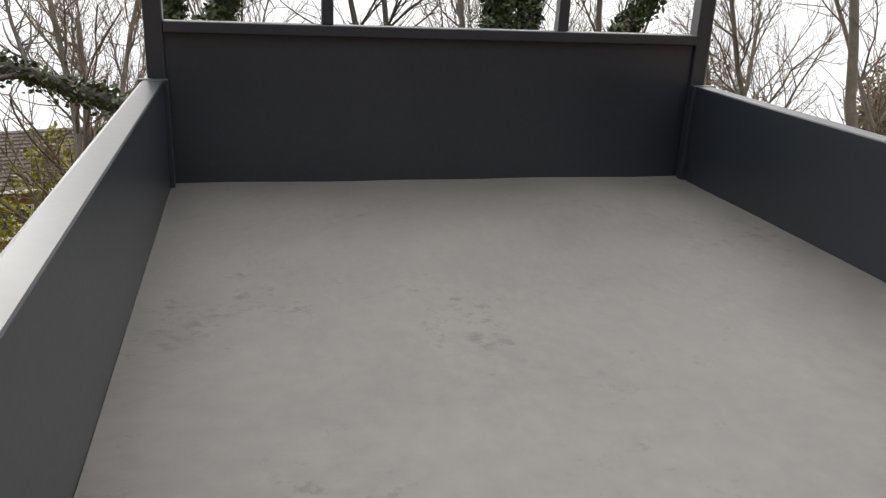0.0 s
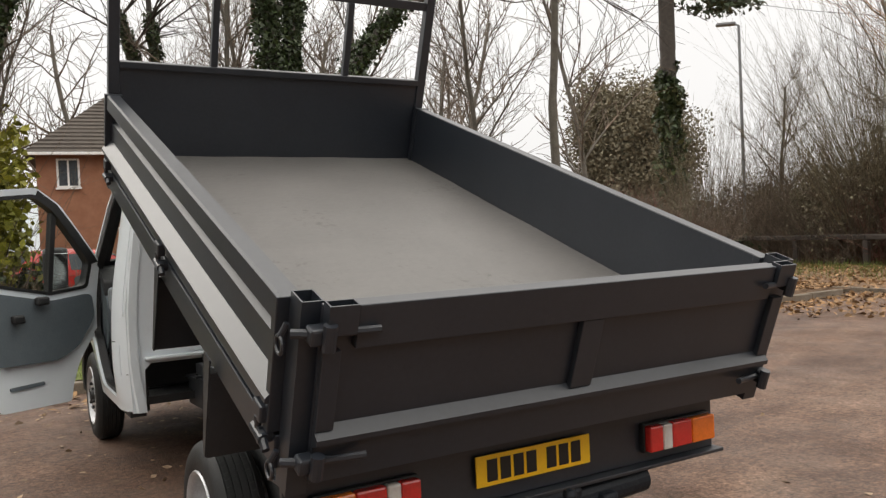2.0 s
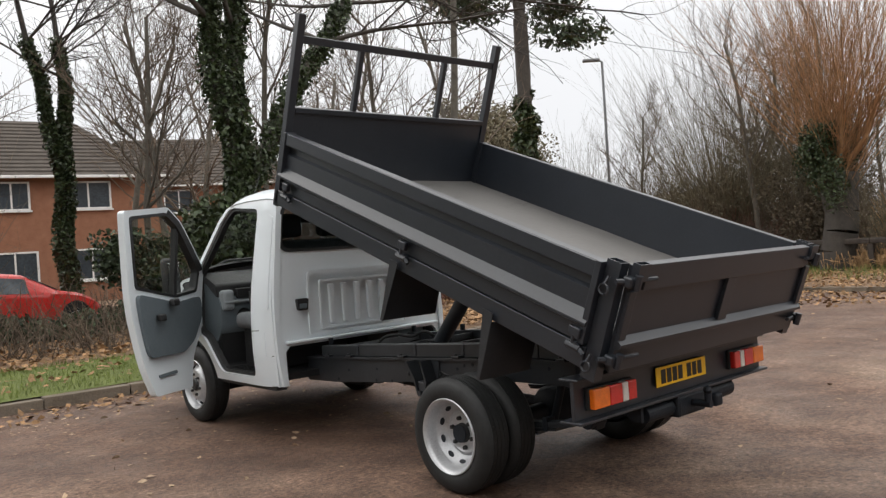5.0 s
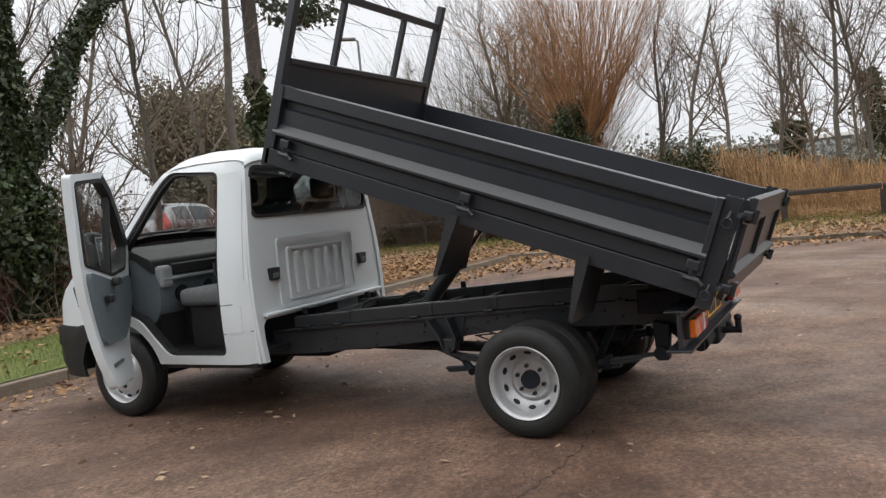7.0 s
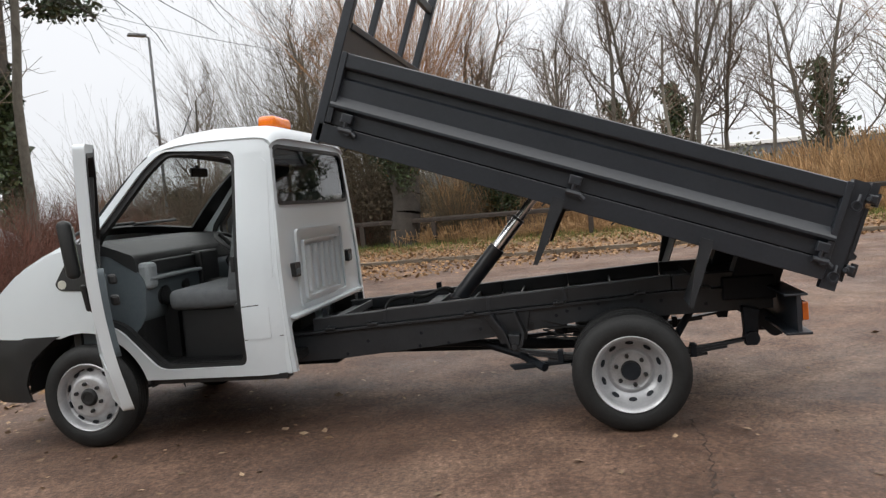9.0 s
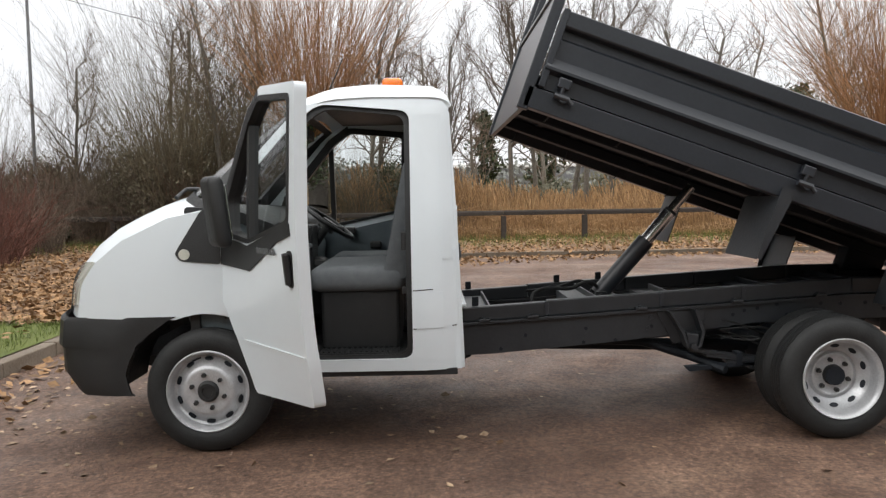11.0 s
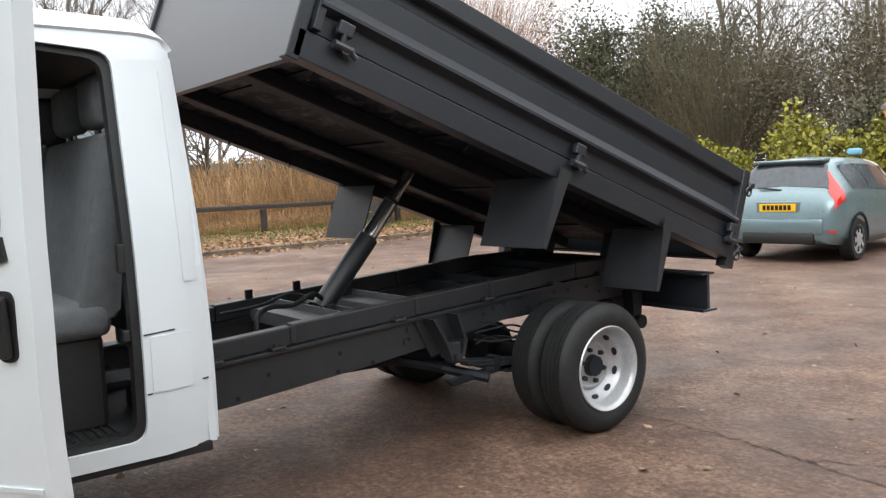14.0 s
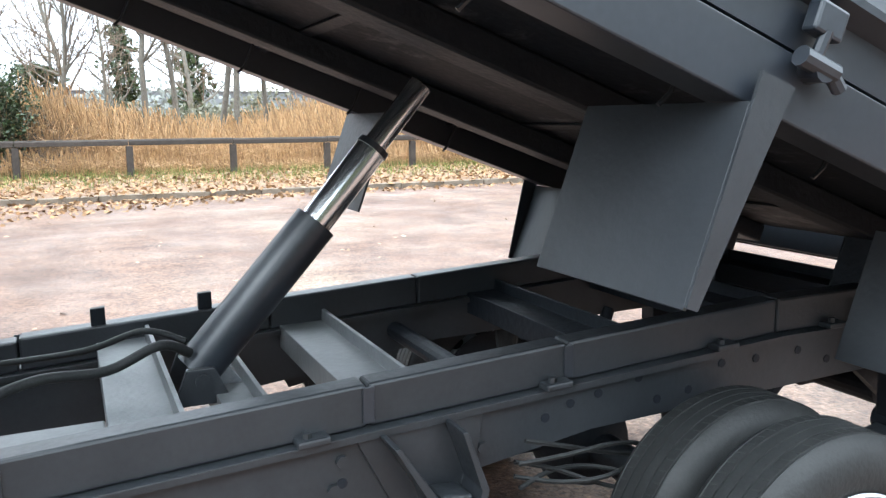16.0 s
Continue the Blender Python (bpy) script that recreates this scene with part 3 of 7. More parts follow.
grid(bm, 32, 20, roof)
part("roof", thick(bm, 0.02), M["white_paint"], truck, smooth=True)
bm = bmesh.new()
BACK = [(-0.76, 0.74), (-0.8, 0.7), (-0.8, 0.43), (-0.885, 0.43), (-0.9, 0.8), (-0.9, 1.1), (-0.86, 1.4), (-0.782, 1.88), (-0.765, 1.925), (-0.72, 1.945)]
BACK = BACK + [(-x, z) for x, z in BACK[::-1]]
RWIN = rounded([(-0.795, 1.5), (-0.745, 1.9), (0.745, 1.9), (0.795, 1.5)], 0.1)
sheet(bm, BACK, [RWIN], (0.8, 1.1, 1.4, 1.6, 1.8))
LEAN_B = lambda z: 2.105 + 0.035 * (z - 0.43)
for v in bm.verts:
    v.co = (v.co.y, LEAN_B(v.co.z), v.co.z)
geom = bmesh.ops.extrude_face_region(bm, geom=bm.faces[:])["geom"]
for v in (g for g in geom if isinstance(g, bmesh.types.BMVert)):
    v.co.y += 0.03
back = part("back_panel", bm, M["white_paint"], truck, "white pressed steel cab back")
bm = bmesh.new()
sheet(bm, RWIN)
for v in bm.verts:
    v.co = (v.co.y, LEAN_B(v.co.z) + 0.01, v.co.z)
ob = part("back_window", bm, M["glass_dark"], truck)
ob.visible_shadow = False
bm = bmesh.new()
sheet(bm, RWIN, [[(x * 0.965, 1.7 + (z - 1.7) * 0.88) for x, z in RWIN]])
for v in bm.verts:
    v.co = (v.co.y, LEAN_B(v.co.z) - 0.006, v.co.z)
part("window_rubber", thick(bm, 0.012), M["plastic_dark"], truck)


def frame_ring(x0, x1, z0, z1, w, y, d, r=0.03):
    bm = bmesh.new()
    o = rounded([(x0, z0), (x0, z1), (x1, z1), (x1, z0)], r)
    i = rounded([(x0 + w, z0 + w), (x0 + w, z1 - w), (x1 - w, z1 - w), (x1 - w, z0 + w)], r * 0.7)
    sheet(bm, o, [i])
    for v in bm.verts:
        v.co = (v.co.y, y, v.co.z)
    geom = bmesh.ops.extrude_face_region(bm, geom=bm.faces[:])["geom"]
    for v in (g for g in geom if isinstance(g, bmesh.types.BMVert)):
        v.co.y -= d
    return bm


part("pressing", frame_ring(-0.57, 0.46, 0.8, 1.335, 0.025, 2.125, 0.02, 0.05), M["white_paint"], back)
part("pressing", frame_ring(-0.455, 0.31, 0.845, 1.255, 0.018, 2.125, 0.024, 0.03), M["white_paint"], back)
for i in range(5):
    x = -0.335 + 0.131 * i
    bm = bmesh.new()
    box(bm, x - 0.024, x + 0.024, 2.101, 2.137, 0.885, 1.215, bevel=0.011)
    part("rib", bm, M["white_paint"], back)
for x in (-0.625, 0.575):
    bm = bmesh.new()
    prism(bm, rounded([(x - 0.055, 1.115), (x + 0.055, 1.115), (x + 0.045, 1.02), (x - 0.045, 1.02)], 0.015), "y", 2.135, 2.095)
    v = part("cab_vent", bm, M["plastic_dark"], back, "black plastic cab vent")
    part("flap", cubes((x - 0.035, x + 0.035, 2.088, 2.1, 1.035, 1.075), bevel=0.004), M["trim_grey"], v)
part("lower_lip", cubes((-0.8, 0.8, 2.07, 2.12, 0.76, 0.785), bevel=0.008), M["white_paint"], back)
# filler flap and crease of the cab's left flank
bm = bmesh.new()
sheet(bm, rounded([(2.2, 0.67), (2.2, 0.87), (2.35, 0.87), (2.35, 0.67)], 0.012), (), (0.72, 0.8))
part("filler_flap", skin(bm, -1, 0.006, 0.004), M["white_paint"], truck, "white fuel filler flap with a loose seam", True)
bm = bmesh.new()
sheet(bm, rounded([(2.16, 1.05), (2.17, 1.78), (2.21, 1.82), (2.21, 1.05)], 0.015), (), CUTS)
part("pillar_pressing", skin(bm, -1, 0.006, 0.004), M["white_paint"], truck, smooth=True)

for side in (-1, 1):
    bm = bmesh.new()
    sheet(bm, rounded([(2.16, 0.52), (2.17, 1.88), (2.37, 1.88), (2.37, 0.52)], 0.02), (), CUTS)
    part("pillar_lining", skin(bm, side, 0.006, -0.054), M["plastic_dark"], truck, "dark pillar lining")
bm = bmesh.new()
sheet(bm, [(x * 0.97, z) for x, z in BACK], [[(x * 1.01, 1.7 + (z - 1.7) * 1.02) for x, z in RWIN]])
for v in bm.verts:
    v.co = (v.co.y, LEAN_B(v.co.z) + 0.034, v.co.z)
part("rear_lining", bm, M["plastic_dark"], truck, "dark rear lining")

# seams, striker and latch of the door jamb on the left flank
for y0, y1, z, tilt in ((2.13, 2.37, 0.664, 0.012), (2.26, 2.37, 0.876, 0.006)):
    bm = bmesh.new()
    sheet(bm, [(y0, z + tilt), (y0, z + tilt + 0.005), (y1, z + 0.005), (y1, z)], (), ())
    part("panel_seam", skin(bm, -1, 0.004, 0.0035), M["plastic_dark"], truck)
for z0, z1 in ((1.1, 1.2), (0.86, 0.9)):
    part("striker", cubes((-0.93, -0.9, 2.405, 2.43, z0, z1), bevel=0.004), M["plastic_dark"], truck, "black door striker")

# beacon on the roof
bm = bmesh.new()
box(bm, 0.06, 0.44, 2.42, 2.58, 2.04, 2.085, bevel=0.01)
beacon = part("beacon", bm, M["plastic_dark"], truck, "amber roof beacon bar")
bm = bmesh.new()
box(bm, 0.07, 0.43, 2.43, 2.57, 2.085, 2.185, bevel=0.03, seg=3)
part("beacon_lens", bm, M["lens_orange"], beacon, "amber lens", True)


bm = rod(bmesh.new(), (-0.6, 2.84, 1.965), (-0.6, 2.84, 2.01), 0.03, 0.02, 12)
whip = part("aerial", bm, M["plastic_dark"], truck, "short black roof aerial")
part("whip", rod(bmesh.new(), (-0.6, 2.84, 2.01), (-0.57, 2.76, 2.2), 0.005, 0.003, 6), M["plastic_dark"], whip)


# doors
def door(side):
    hold = []
    bm = bmesh.new()
    sheet(bm, DOOR, [WINDOW], CUTS)
    main = part("door", skin(bm, side, 0.06, 0.004), M["white_paint"], truck, "white cab door, standing open" if side < 0 else "white cab door, shut", True)
    hold.append(main)
    bm = bmesh.new()
    sheet(bm, DARK_TRIM, (), (1.1, 1.15, 1.2, 1.3))
    hold.append(part("window_trim", skin(bm, side, 0.012, 0.012), M["plastic_dark"], main, "black door trim", True))
    bm = bmesh.new()
    ins = [(2.87 + (y - 2.87) * 0.94, 1.52 + (z - 1.52) * 0.93) for y, z in WINDOW]
    sheet(bm, WINDOW, [ins], CUTS)
    hold.append(part("window_seal", skin(bm, side, 0.07, 0.008), M["plastic_dark"], main))
    bm = bmesh.new()
    sheet(bm, [(2.87, 1.925), (3.015, 1.825), (3.38, 1.395), (3.33, 1.38), (2.99, 1.795), (2.86, 1.89)], (), CUTS)
    hold.append(part("frame_trim", skin(bm, side, 0.07, 0.009), M["plastic_dark"], main, "black slanting window frame trim"))
    bm = bmesh.new()
    sheet(bm, [(2.985, 1.19), (2.985, 1.765), (3.02, 1.725), (3.02, 1.19)], (), CUTS)
    hold.append(part("quarter_bar", skin(bm, side, 0.05, 0.0), M["plastic_dark"], main))
    bm = bmesh.new()
    sheet(bm, WINDOW, (), CUTS)
    for v in bm.verts:
        v.co.x = side * (hx(v.co.z) - 0.03)
    g = part("window_glass", bm, M["glass"], main)
    g.visible_shadow = False
    hold.append(g)
    # inner lining
    bm = bmesh.new()
    sheet(bm, rounded([(2.47, 0.72), (2.46, 1.24), (2.98, 1.13), (3.33, 1.16), (3.36, 0.98), (3.2, 0.78), (3.0, 0.7)], 0.06), (), (0.8, 0.92, 1.05))
    hold.append(part("door_lining", skin(bm, side, 0.035, -0.055), M["trim_grey"], main, "blue-grey plastic door lining", True))
    bm = bmesh.new()
    sheet(bm, rounded([(2.55, 0.545), (2.55, 0.57), (2.85, 0.57), (2.85, 0.545)], 0.01))
    hold.append(part("inner_slot", skin(bm, side, 0.01, -0.056), M["trim_grey"], main))
    for y, z, w in ((2.88, 1.14, 0.05), (2.68, 1.03, 0.045)):
        bm = bmesh.new()
        x = side * (hx(z) - 0.1)
        box(bm, min(x, x - side * 0.05), max(x, x - side * 0.05), y - w, y + w, z - 0.03, z + 0.03, bevel=0.015)
        hold.append(part("pull_handle", bm, M["plastic_dark"], main))
    # outer handle
    bm = bmesh.new()
    sheet(bm, rounded([(2.445, 0.99), (2.445, 1.16), (2.505, 1.16), (2.505, 0.99)], 0.025))
    hold.append(part("handle_recess", skin(bm, side, 0.02, 0.008), M["plastic_dark"], main))
    bm = bmesh.new()
    x = side * (hx(1.07) + 0.02)
    box(bm, x - 0.015, x + 0.015, 2.455, 2.49, 1.0, 1.15, bevel=0.01)
    hold.append(part("door_handle", bm, M["plastic_dark"], main, "black door handle"))
    # swage line and plain bars where the model name stands
    bm = bmesh.new()
    sheet(bm, [(2.42, 0.655), (2.42, 0.668), (3.1, 0.668), (3.1, 0.655)])
    hold.append(part("swage", skin(bm, side, 0.01, 0.009), M["white_paint"], main))
    bm = bmesh.new()
    for i in range(7):
        sheet_y = 2.86 - 0.034 * i
        x = side * (hx(1.16) + 0.014)
        box(bm, min(x, x + side * 0.002), max(x, x + side * 0.002), sheet_y - 0.025, sheet_y, 1.13, 1.16)
    hold.append(part("name_bars", bm, M["plate_grey"], main, "grey bars of worn lettering"))
    # mirror, folded flat along the door on the open side
    xs = side * (hx(1.3) + 0.02)
    bm = bmesh.new()
    rod(bm, (xs, 3.3, 1.2), (xs + side * 0.07, 3.33, 1.2), 0.03)
    rod(bm, (xs, 3.3, 1.2), (xs + side * 0.05, 3.33, 1.27), 0.035)
    hold.append(part("mirror_arm", bm, M["plastic_dark"], main))
    bm = bmesh.new()
    if side < 0:
        x0, x1, y0, y1 = xs - 0.13, xs - 0.045, 3.07, 3.25
        glass = (x1 - 0.002, x1 + 0.006, y0 + 0.02, y1 - 0.02, 1.19, 1.47)
    else:
        x0, x1, y0, y1 = xs + 0.05, xs + 0.25, 3.24, 3.33
        glass = (x0 + 0.02, x1 - 0.02, y0 - 0.006, y0 + 0.002, 1.21, 1.5)
    box(bm, x0, x1, y0, y1, 1.15, 1.515, bevel=0.035, seg=3)
    hold.append(part("door_mirror", bm, M["plastic_dark"], main, "tall black door mirror", True))
    bm = bmesh.new()
    box(bm, *glass, bevel=0.003)
    hold.append(part("mirror_glass", bm, M["chrome"], main, "silvered mirror glass"))
    return hold


HINGE = Vector((-0.945, 3.395, 0))
TURN_D = Matrix.Translation(HINGE) @ Matrix.Rotation(radians(-57.5), 4, "Z") @ Matrix.Translation(-HINGE)
for ob in door(-1):
    # the hinges lean inwards with the flank, so the free edge stays upright
    for v in ob.data.vertices:
        lean, share, z = 0.145 * max(0.0, v.co.z - 1.1), (3.395 - v.co.y) / 0.97, v.co.z
        v.co.x -= lean
        v.co = TURN_D @ v.co
        v.co.x += lean - 0.16 * (z - 1.15) * share
        v.co.y -= 0.06 * max(0.0, 1.1 - z) * share
    ob.data.update()
door(1)
for z in (0.78, 1.08):
    part("hinge", cubes((-0.925, -0.885, 3.36, 3.41, z - 0.04, z + 0.04), bevel=0.008), M["plastic_dark"], truck)


# interior
bm = bmesh.new()
prism(bm, rounded([(3.14, 0.76), (3.08, 0.84), (3.06, 1.07), (3.16, 1.22), (3.3, 1.3), (3.62, 1.33), (3.62, 0.7), (3.3, 0.66)], 0.05), "x", -0.87, 0.87)
dash = part("dashboard", bm, M["trim_grey"], truck, "blue-grey plastic dashboard")
bm = bmesh.new()
prism(bm, rounded([(3.1, 1.13), (3.12, 1.25), (3.34, 1.335), (3.62, 1.36), (3.62, 1.3), (3.3, 1.26)], 0.03), "x", -0.88, 0.88)
part("dash_top", bm, M["plastic_dark"], dash, "black dashboard top")
for x, z, r in ((-0.66, 0.96, 0.058), (-0.36, 1.0, 0.03)):
    bm = bmesh.new()
    lathe(bm, [(0.001, 0.02), (r, 0.02), (r, -0.02), (r + 0.012, -0.02)], (x, 3.06, z), "y", 20)
    part("air_vent", bm, M["plastic_dark"], dash)
part("glovebox", cubes((-0.12, 0.16, 3.03, 3.14, 0.88, 1.22), bevel=0.015), M["plastic_dark"], dash)
part("parcel_shelf", cubes((-0.7, -0.14, 3.07, 3.13, 1.115, 1.205), bevel=0.012), M["plastic_dark"], dash, "black open parcel shelf")
part("shelf_lip", cubes((-0.85, -0.13, 3.025, 3.11, 1.078, 1.104), bevel=0.01), M["trim_pale"], dash, "pale grey shelf lip")
part("dash_end", cubes((-0.86, -0.74, 3.03, 3.13, 1.02, 1.2), bevel=0.03), M["trim_pale"], dash, "pale grey dashboard end")
bm = bmesh.new()
part("gear_console", cubes((-0.1, 0.16, 2.95, 3.2, 0.6, 1.0), bevel=0.04), M["plastic_dark"], truck)
bm = bmesh.new()
lathe(bm, [(0.19 + 0.016 * math.cos(a), 0.016 * math.sin(a)) for a in (i * math.pi / 4 for i in range(8))], (0, 0, 0), "z", 36, True)
for a in (90, 210, 330):
    rod(bm, (0, 0, -0.03), (0.19 * math.cos(radians(a)), 0.19 * math.sin(radians(a)), 0), 0.018)
rod(bm, (0, 0, -0.06), (0, 0, 0.01), 0.06)
rod(bm, (0, 0, -0.4), (0, 0, -0.05), 0.03)
bm.transform(pose(0.42, 2.98, 1.22, 35, 0, 0))
part("steering_wheel", bm, M["plastic_dark"], truck, smooth=True)


def seat(x0, x1, y=2.3):
    bm = bmesh.new()
    box(bm, x0, x1, y + 0.12, y + 0.66, 0.86, 1.0, bevel=0.05, seg=3)
    s = part("seat", bm, M["seat_cloth"], truck, "grey cloth cab seat", True)
    bm = bmesh.new()
    prism(bm, rounded([(y + 0.02, 1.6), (y + 0.11, 1.6), (y + 0.24, 0.95), (y + 0.1, 0.92)], 0.04), "x", x0 + 0.01, x1 - 0.01, 0.015)
    part("backrest", bm, M["seat_cloth"], s, smooth=True)
    part("seat_base", cubes((x0 + 0.05, x1 - 0.05, y + 0.15, y + 0.6, 0.52, 0.87), bevel=0.02), M["plastic_dark"], s)
    return s


s1 = seat(-0.8, 0.08)
s2 = seat(0.2, 0.68)
for s, xs in ((s1, (-0.58, -0.14)), (s2, (0.44,))):
    for x in xs:
        bm = bmesh.new()
        box(bm, x - 0.14, x + 0.14, 2.31, 2.41, 1.62, 1.82, bevel=0.045, seg=3)
        h = part("headrest", bm, M["seat_cloth"], s, smooth=True)
        for d in (-0.06, 0.06):
            part("headrest_post", rod(bmesh.new(), (x + d, 2.36, 1.56), (x + d, 2.36, 1.65), 0.008), M["steel"], s)
bm = bmesh.new()
box(bm, -0.13, 0.13, 3.03, 3.05, 1.77, 1.84, bevel=0.01)
rod(bm, (0, 3.06, 1.86), (0, 3.04, 1.8), 0.012)
part("rear_view_mirror", bm, M["plastic_dark"], truck)
bm = bmesh.new()
grid(bm, 8, 6, lambda a, b: (-0.72 + 1.44 * a, 2.18 + 0.72 * b, 1.925))
part("headlining", bm, M["plastic_dark"], truck, "dark headlining")


# wheels
def wheel(center, side, rear, label):
    """side: -1 for the left flank. The rim's face looks outwards."""
    cx, cy, cz = center
    w = 0.095
    bm = bmesh.new()
    prof = [(0.218, -w + 0.012), (0.235, -w), (0.27, -w - 0.008), (0.31, -w + 0.002), (0.332, -w + 0.018), (0.342, -w + 0.034)]
    for c, h in ((-0.0435, 0.0115), (-0.0145, 0.0125), (0.0145, 0.0125), (0.0435, 0.0115)):
        prof += [(0.339, c - h - 0.0015), (0.3445, c - h), (0.345, c), (0.3445, c + h), (0.339, c + h + 0.0015)]
    prof += [(0.342, w - 0.034), (0.332, w - 0.018), (0.31, w - 0.002), (0.27, w + 0.008), (0.235, w), (0.218, w - 0.012)]
    lathe(bm, prof, center, "x", 72, True)
    tyre = part("wheel", bm, M["rubber"], truck, label, True)
    bm = bmesh.new()
    for ring_w in (-w + 0.022, w - 0.022):
        for i in range(72):
            a = 2 * math.pi * i / 72
            p = Vector((cx + ring_w * 0.63, cy + 0.3445 * math.cos(a), cz + 0.3445 * math.sin(a)))
            b2 = bmesh.new()
            box(b2, -0.009, 0.009, -0.0018, 0.0018, -0.005, 0.0009)
            b2.transform(Matrix.Translation(p) @ Matrix.Rotation(a - math.pi / 2, 4, "X") @ Matrix.Rotation(0.3, 4, "Z"))
            me = bpy.data.meshes.new("tmp")
            b2.to_mesh(me)
            b2.free()
            bm.from_mesh(me)
            bpy.data.meshes.remove(me)
    part("tread", bm, M["ink"], tyre, kind="stuff")
    s = side
    if rear:
        # deep dish: a straight barrel, a slotted cone, then a face set far inwards with a raised ring
        prof = [(0.228, s * w), (0.223, s * (w + 0.007)), (0.213, s * (w + 0.002)), (0.205, s * (w - 0.012)), (0.201, s * (w - 0.02)), (0.199, s * (w - 0.05)), (0.194, s * (w - 0.075)), (0.19, s * (w - 0.082)),
                (0.153, s * (w - 0.128)), (0.14, s * (w - 0.134)), (0.13, s * (w - 0.13)), (0.122, s * (w - 0.118)), (0.112, s * (w - 0.116)), (0.104, s * (w - 0.121)), (0.065, s * (w - 0.121))]
        face_h, nut_r, hub_h, slot_r = s * (w - 0.121), 0.088, s * (w - 0.088), 0.172
    else:
        prof = [(0.228, s * w), (0.222, s * (w + 0.006)), (0.212, s * (w - 0.004)), (0.206, s * (w - 0.03)), (0.198, s * (w - 0.052)), (0.185, s * (w - 0.06)),
                (0.165, s * (w - 0.05)), (0.145, s * (w - 0.022)), (0.13, s * (w - 0.008)), (0.115, s * (w - 0.006)), (0.085, s * (w - 0.012)), (0.06, s * (w - 0.012))]
        face_h, nut_r, hub_h, slot_r = s * (w - 0.012), 0.092, s * (w + 0.012), 0.176
    bm = bmesh.new()
    lathe(bm, prof, center, "x", 64)
    rim = part("rim", bm, M["rim_silver"], tyre, "silver painted steel rim", True)
    n = 10
    for i in range(n):
        a = 2 * math.pi * (i + 0.5) / n
        h = s * (w - 0.108) if rear else s * (w - 0.054)
        bm = bmesh.new()
        pts = [((0.014 if rear else 0.011) * math.cos(q), (0.025 if rear else 0.024) * math.sin(q)) for q in (2 * math.pi * k / 10 for k in range(10))]
        prism(bm, pts, "x", -0.006, 0.006)
        bm.transform(Matrix.Translation((cx + h + s * 0.004, cy + slot_r * math.cos(a), cz + slot_r * math.sin(a))) @ Matrix.Rotation(a, 4, "X") @ Matrix.Rotation(s * (-0.68 if rear else 0.6), 4, "Z"))
        part("vent_hole", bm, M["black_matt"], rim)
    for i in range(6):
        a = 2 * math.pi * i / 6 + 0.3
        p = Vector((cx + face_h, cy + nut_r * math.cos(a), cz + nut_r * math.sin(a)))
        bm = rod(bmesh.new(), p, p + Vector((s * 0.022, 0, 0)), 0.014, 0.012, 6)
        part("wheel_nut", bm, M["plastic_dark"], rim)
    bm = bmesh.new()
    lathe(bm, [(0.06, face_h), (0.055, hub_h - s * 0.01), (0.046, hub_h), (0.03, hub_h), (0.028, hub_h - s * 0.006), (0.001, hub_h - s * 0.006)], center, "x", 28)
    part("hub_cap", bm, M["plastic_dark"], rim, "black hub centre", True)
    bm = bmesh.new()
    lathe(bm, [(0.2, -s * (w - 0.01)), (0.19, -s * (0.085 if rear else 0.02)), (0.05, -s * (0.085 if rear else 0.02))], center, "x", 32)
    part("inner_disc", bm, M["black_matt"], tyre)
    return tyre


for side in (-1, 1):
    wheel((side * 0.862, AX_F, R_T), side, False, "front wheel with silver steel rim")
    wheel((side * 0.892, AX_R, R_T), side, True, "outer rear twin wheel with deep silver rim")
    wheel((side * 0.668, AX_R, R_T), side, True, "inner rear twin wheel")

# chassis: the frame rises towards the rear
def rise(y):
    return 0.055 * (1.0 - max(y, -0.3))


def sloped(bm):
    for v in bm.verts:
        v.co.z += rise(v.co.y)
    return bm


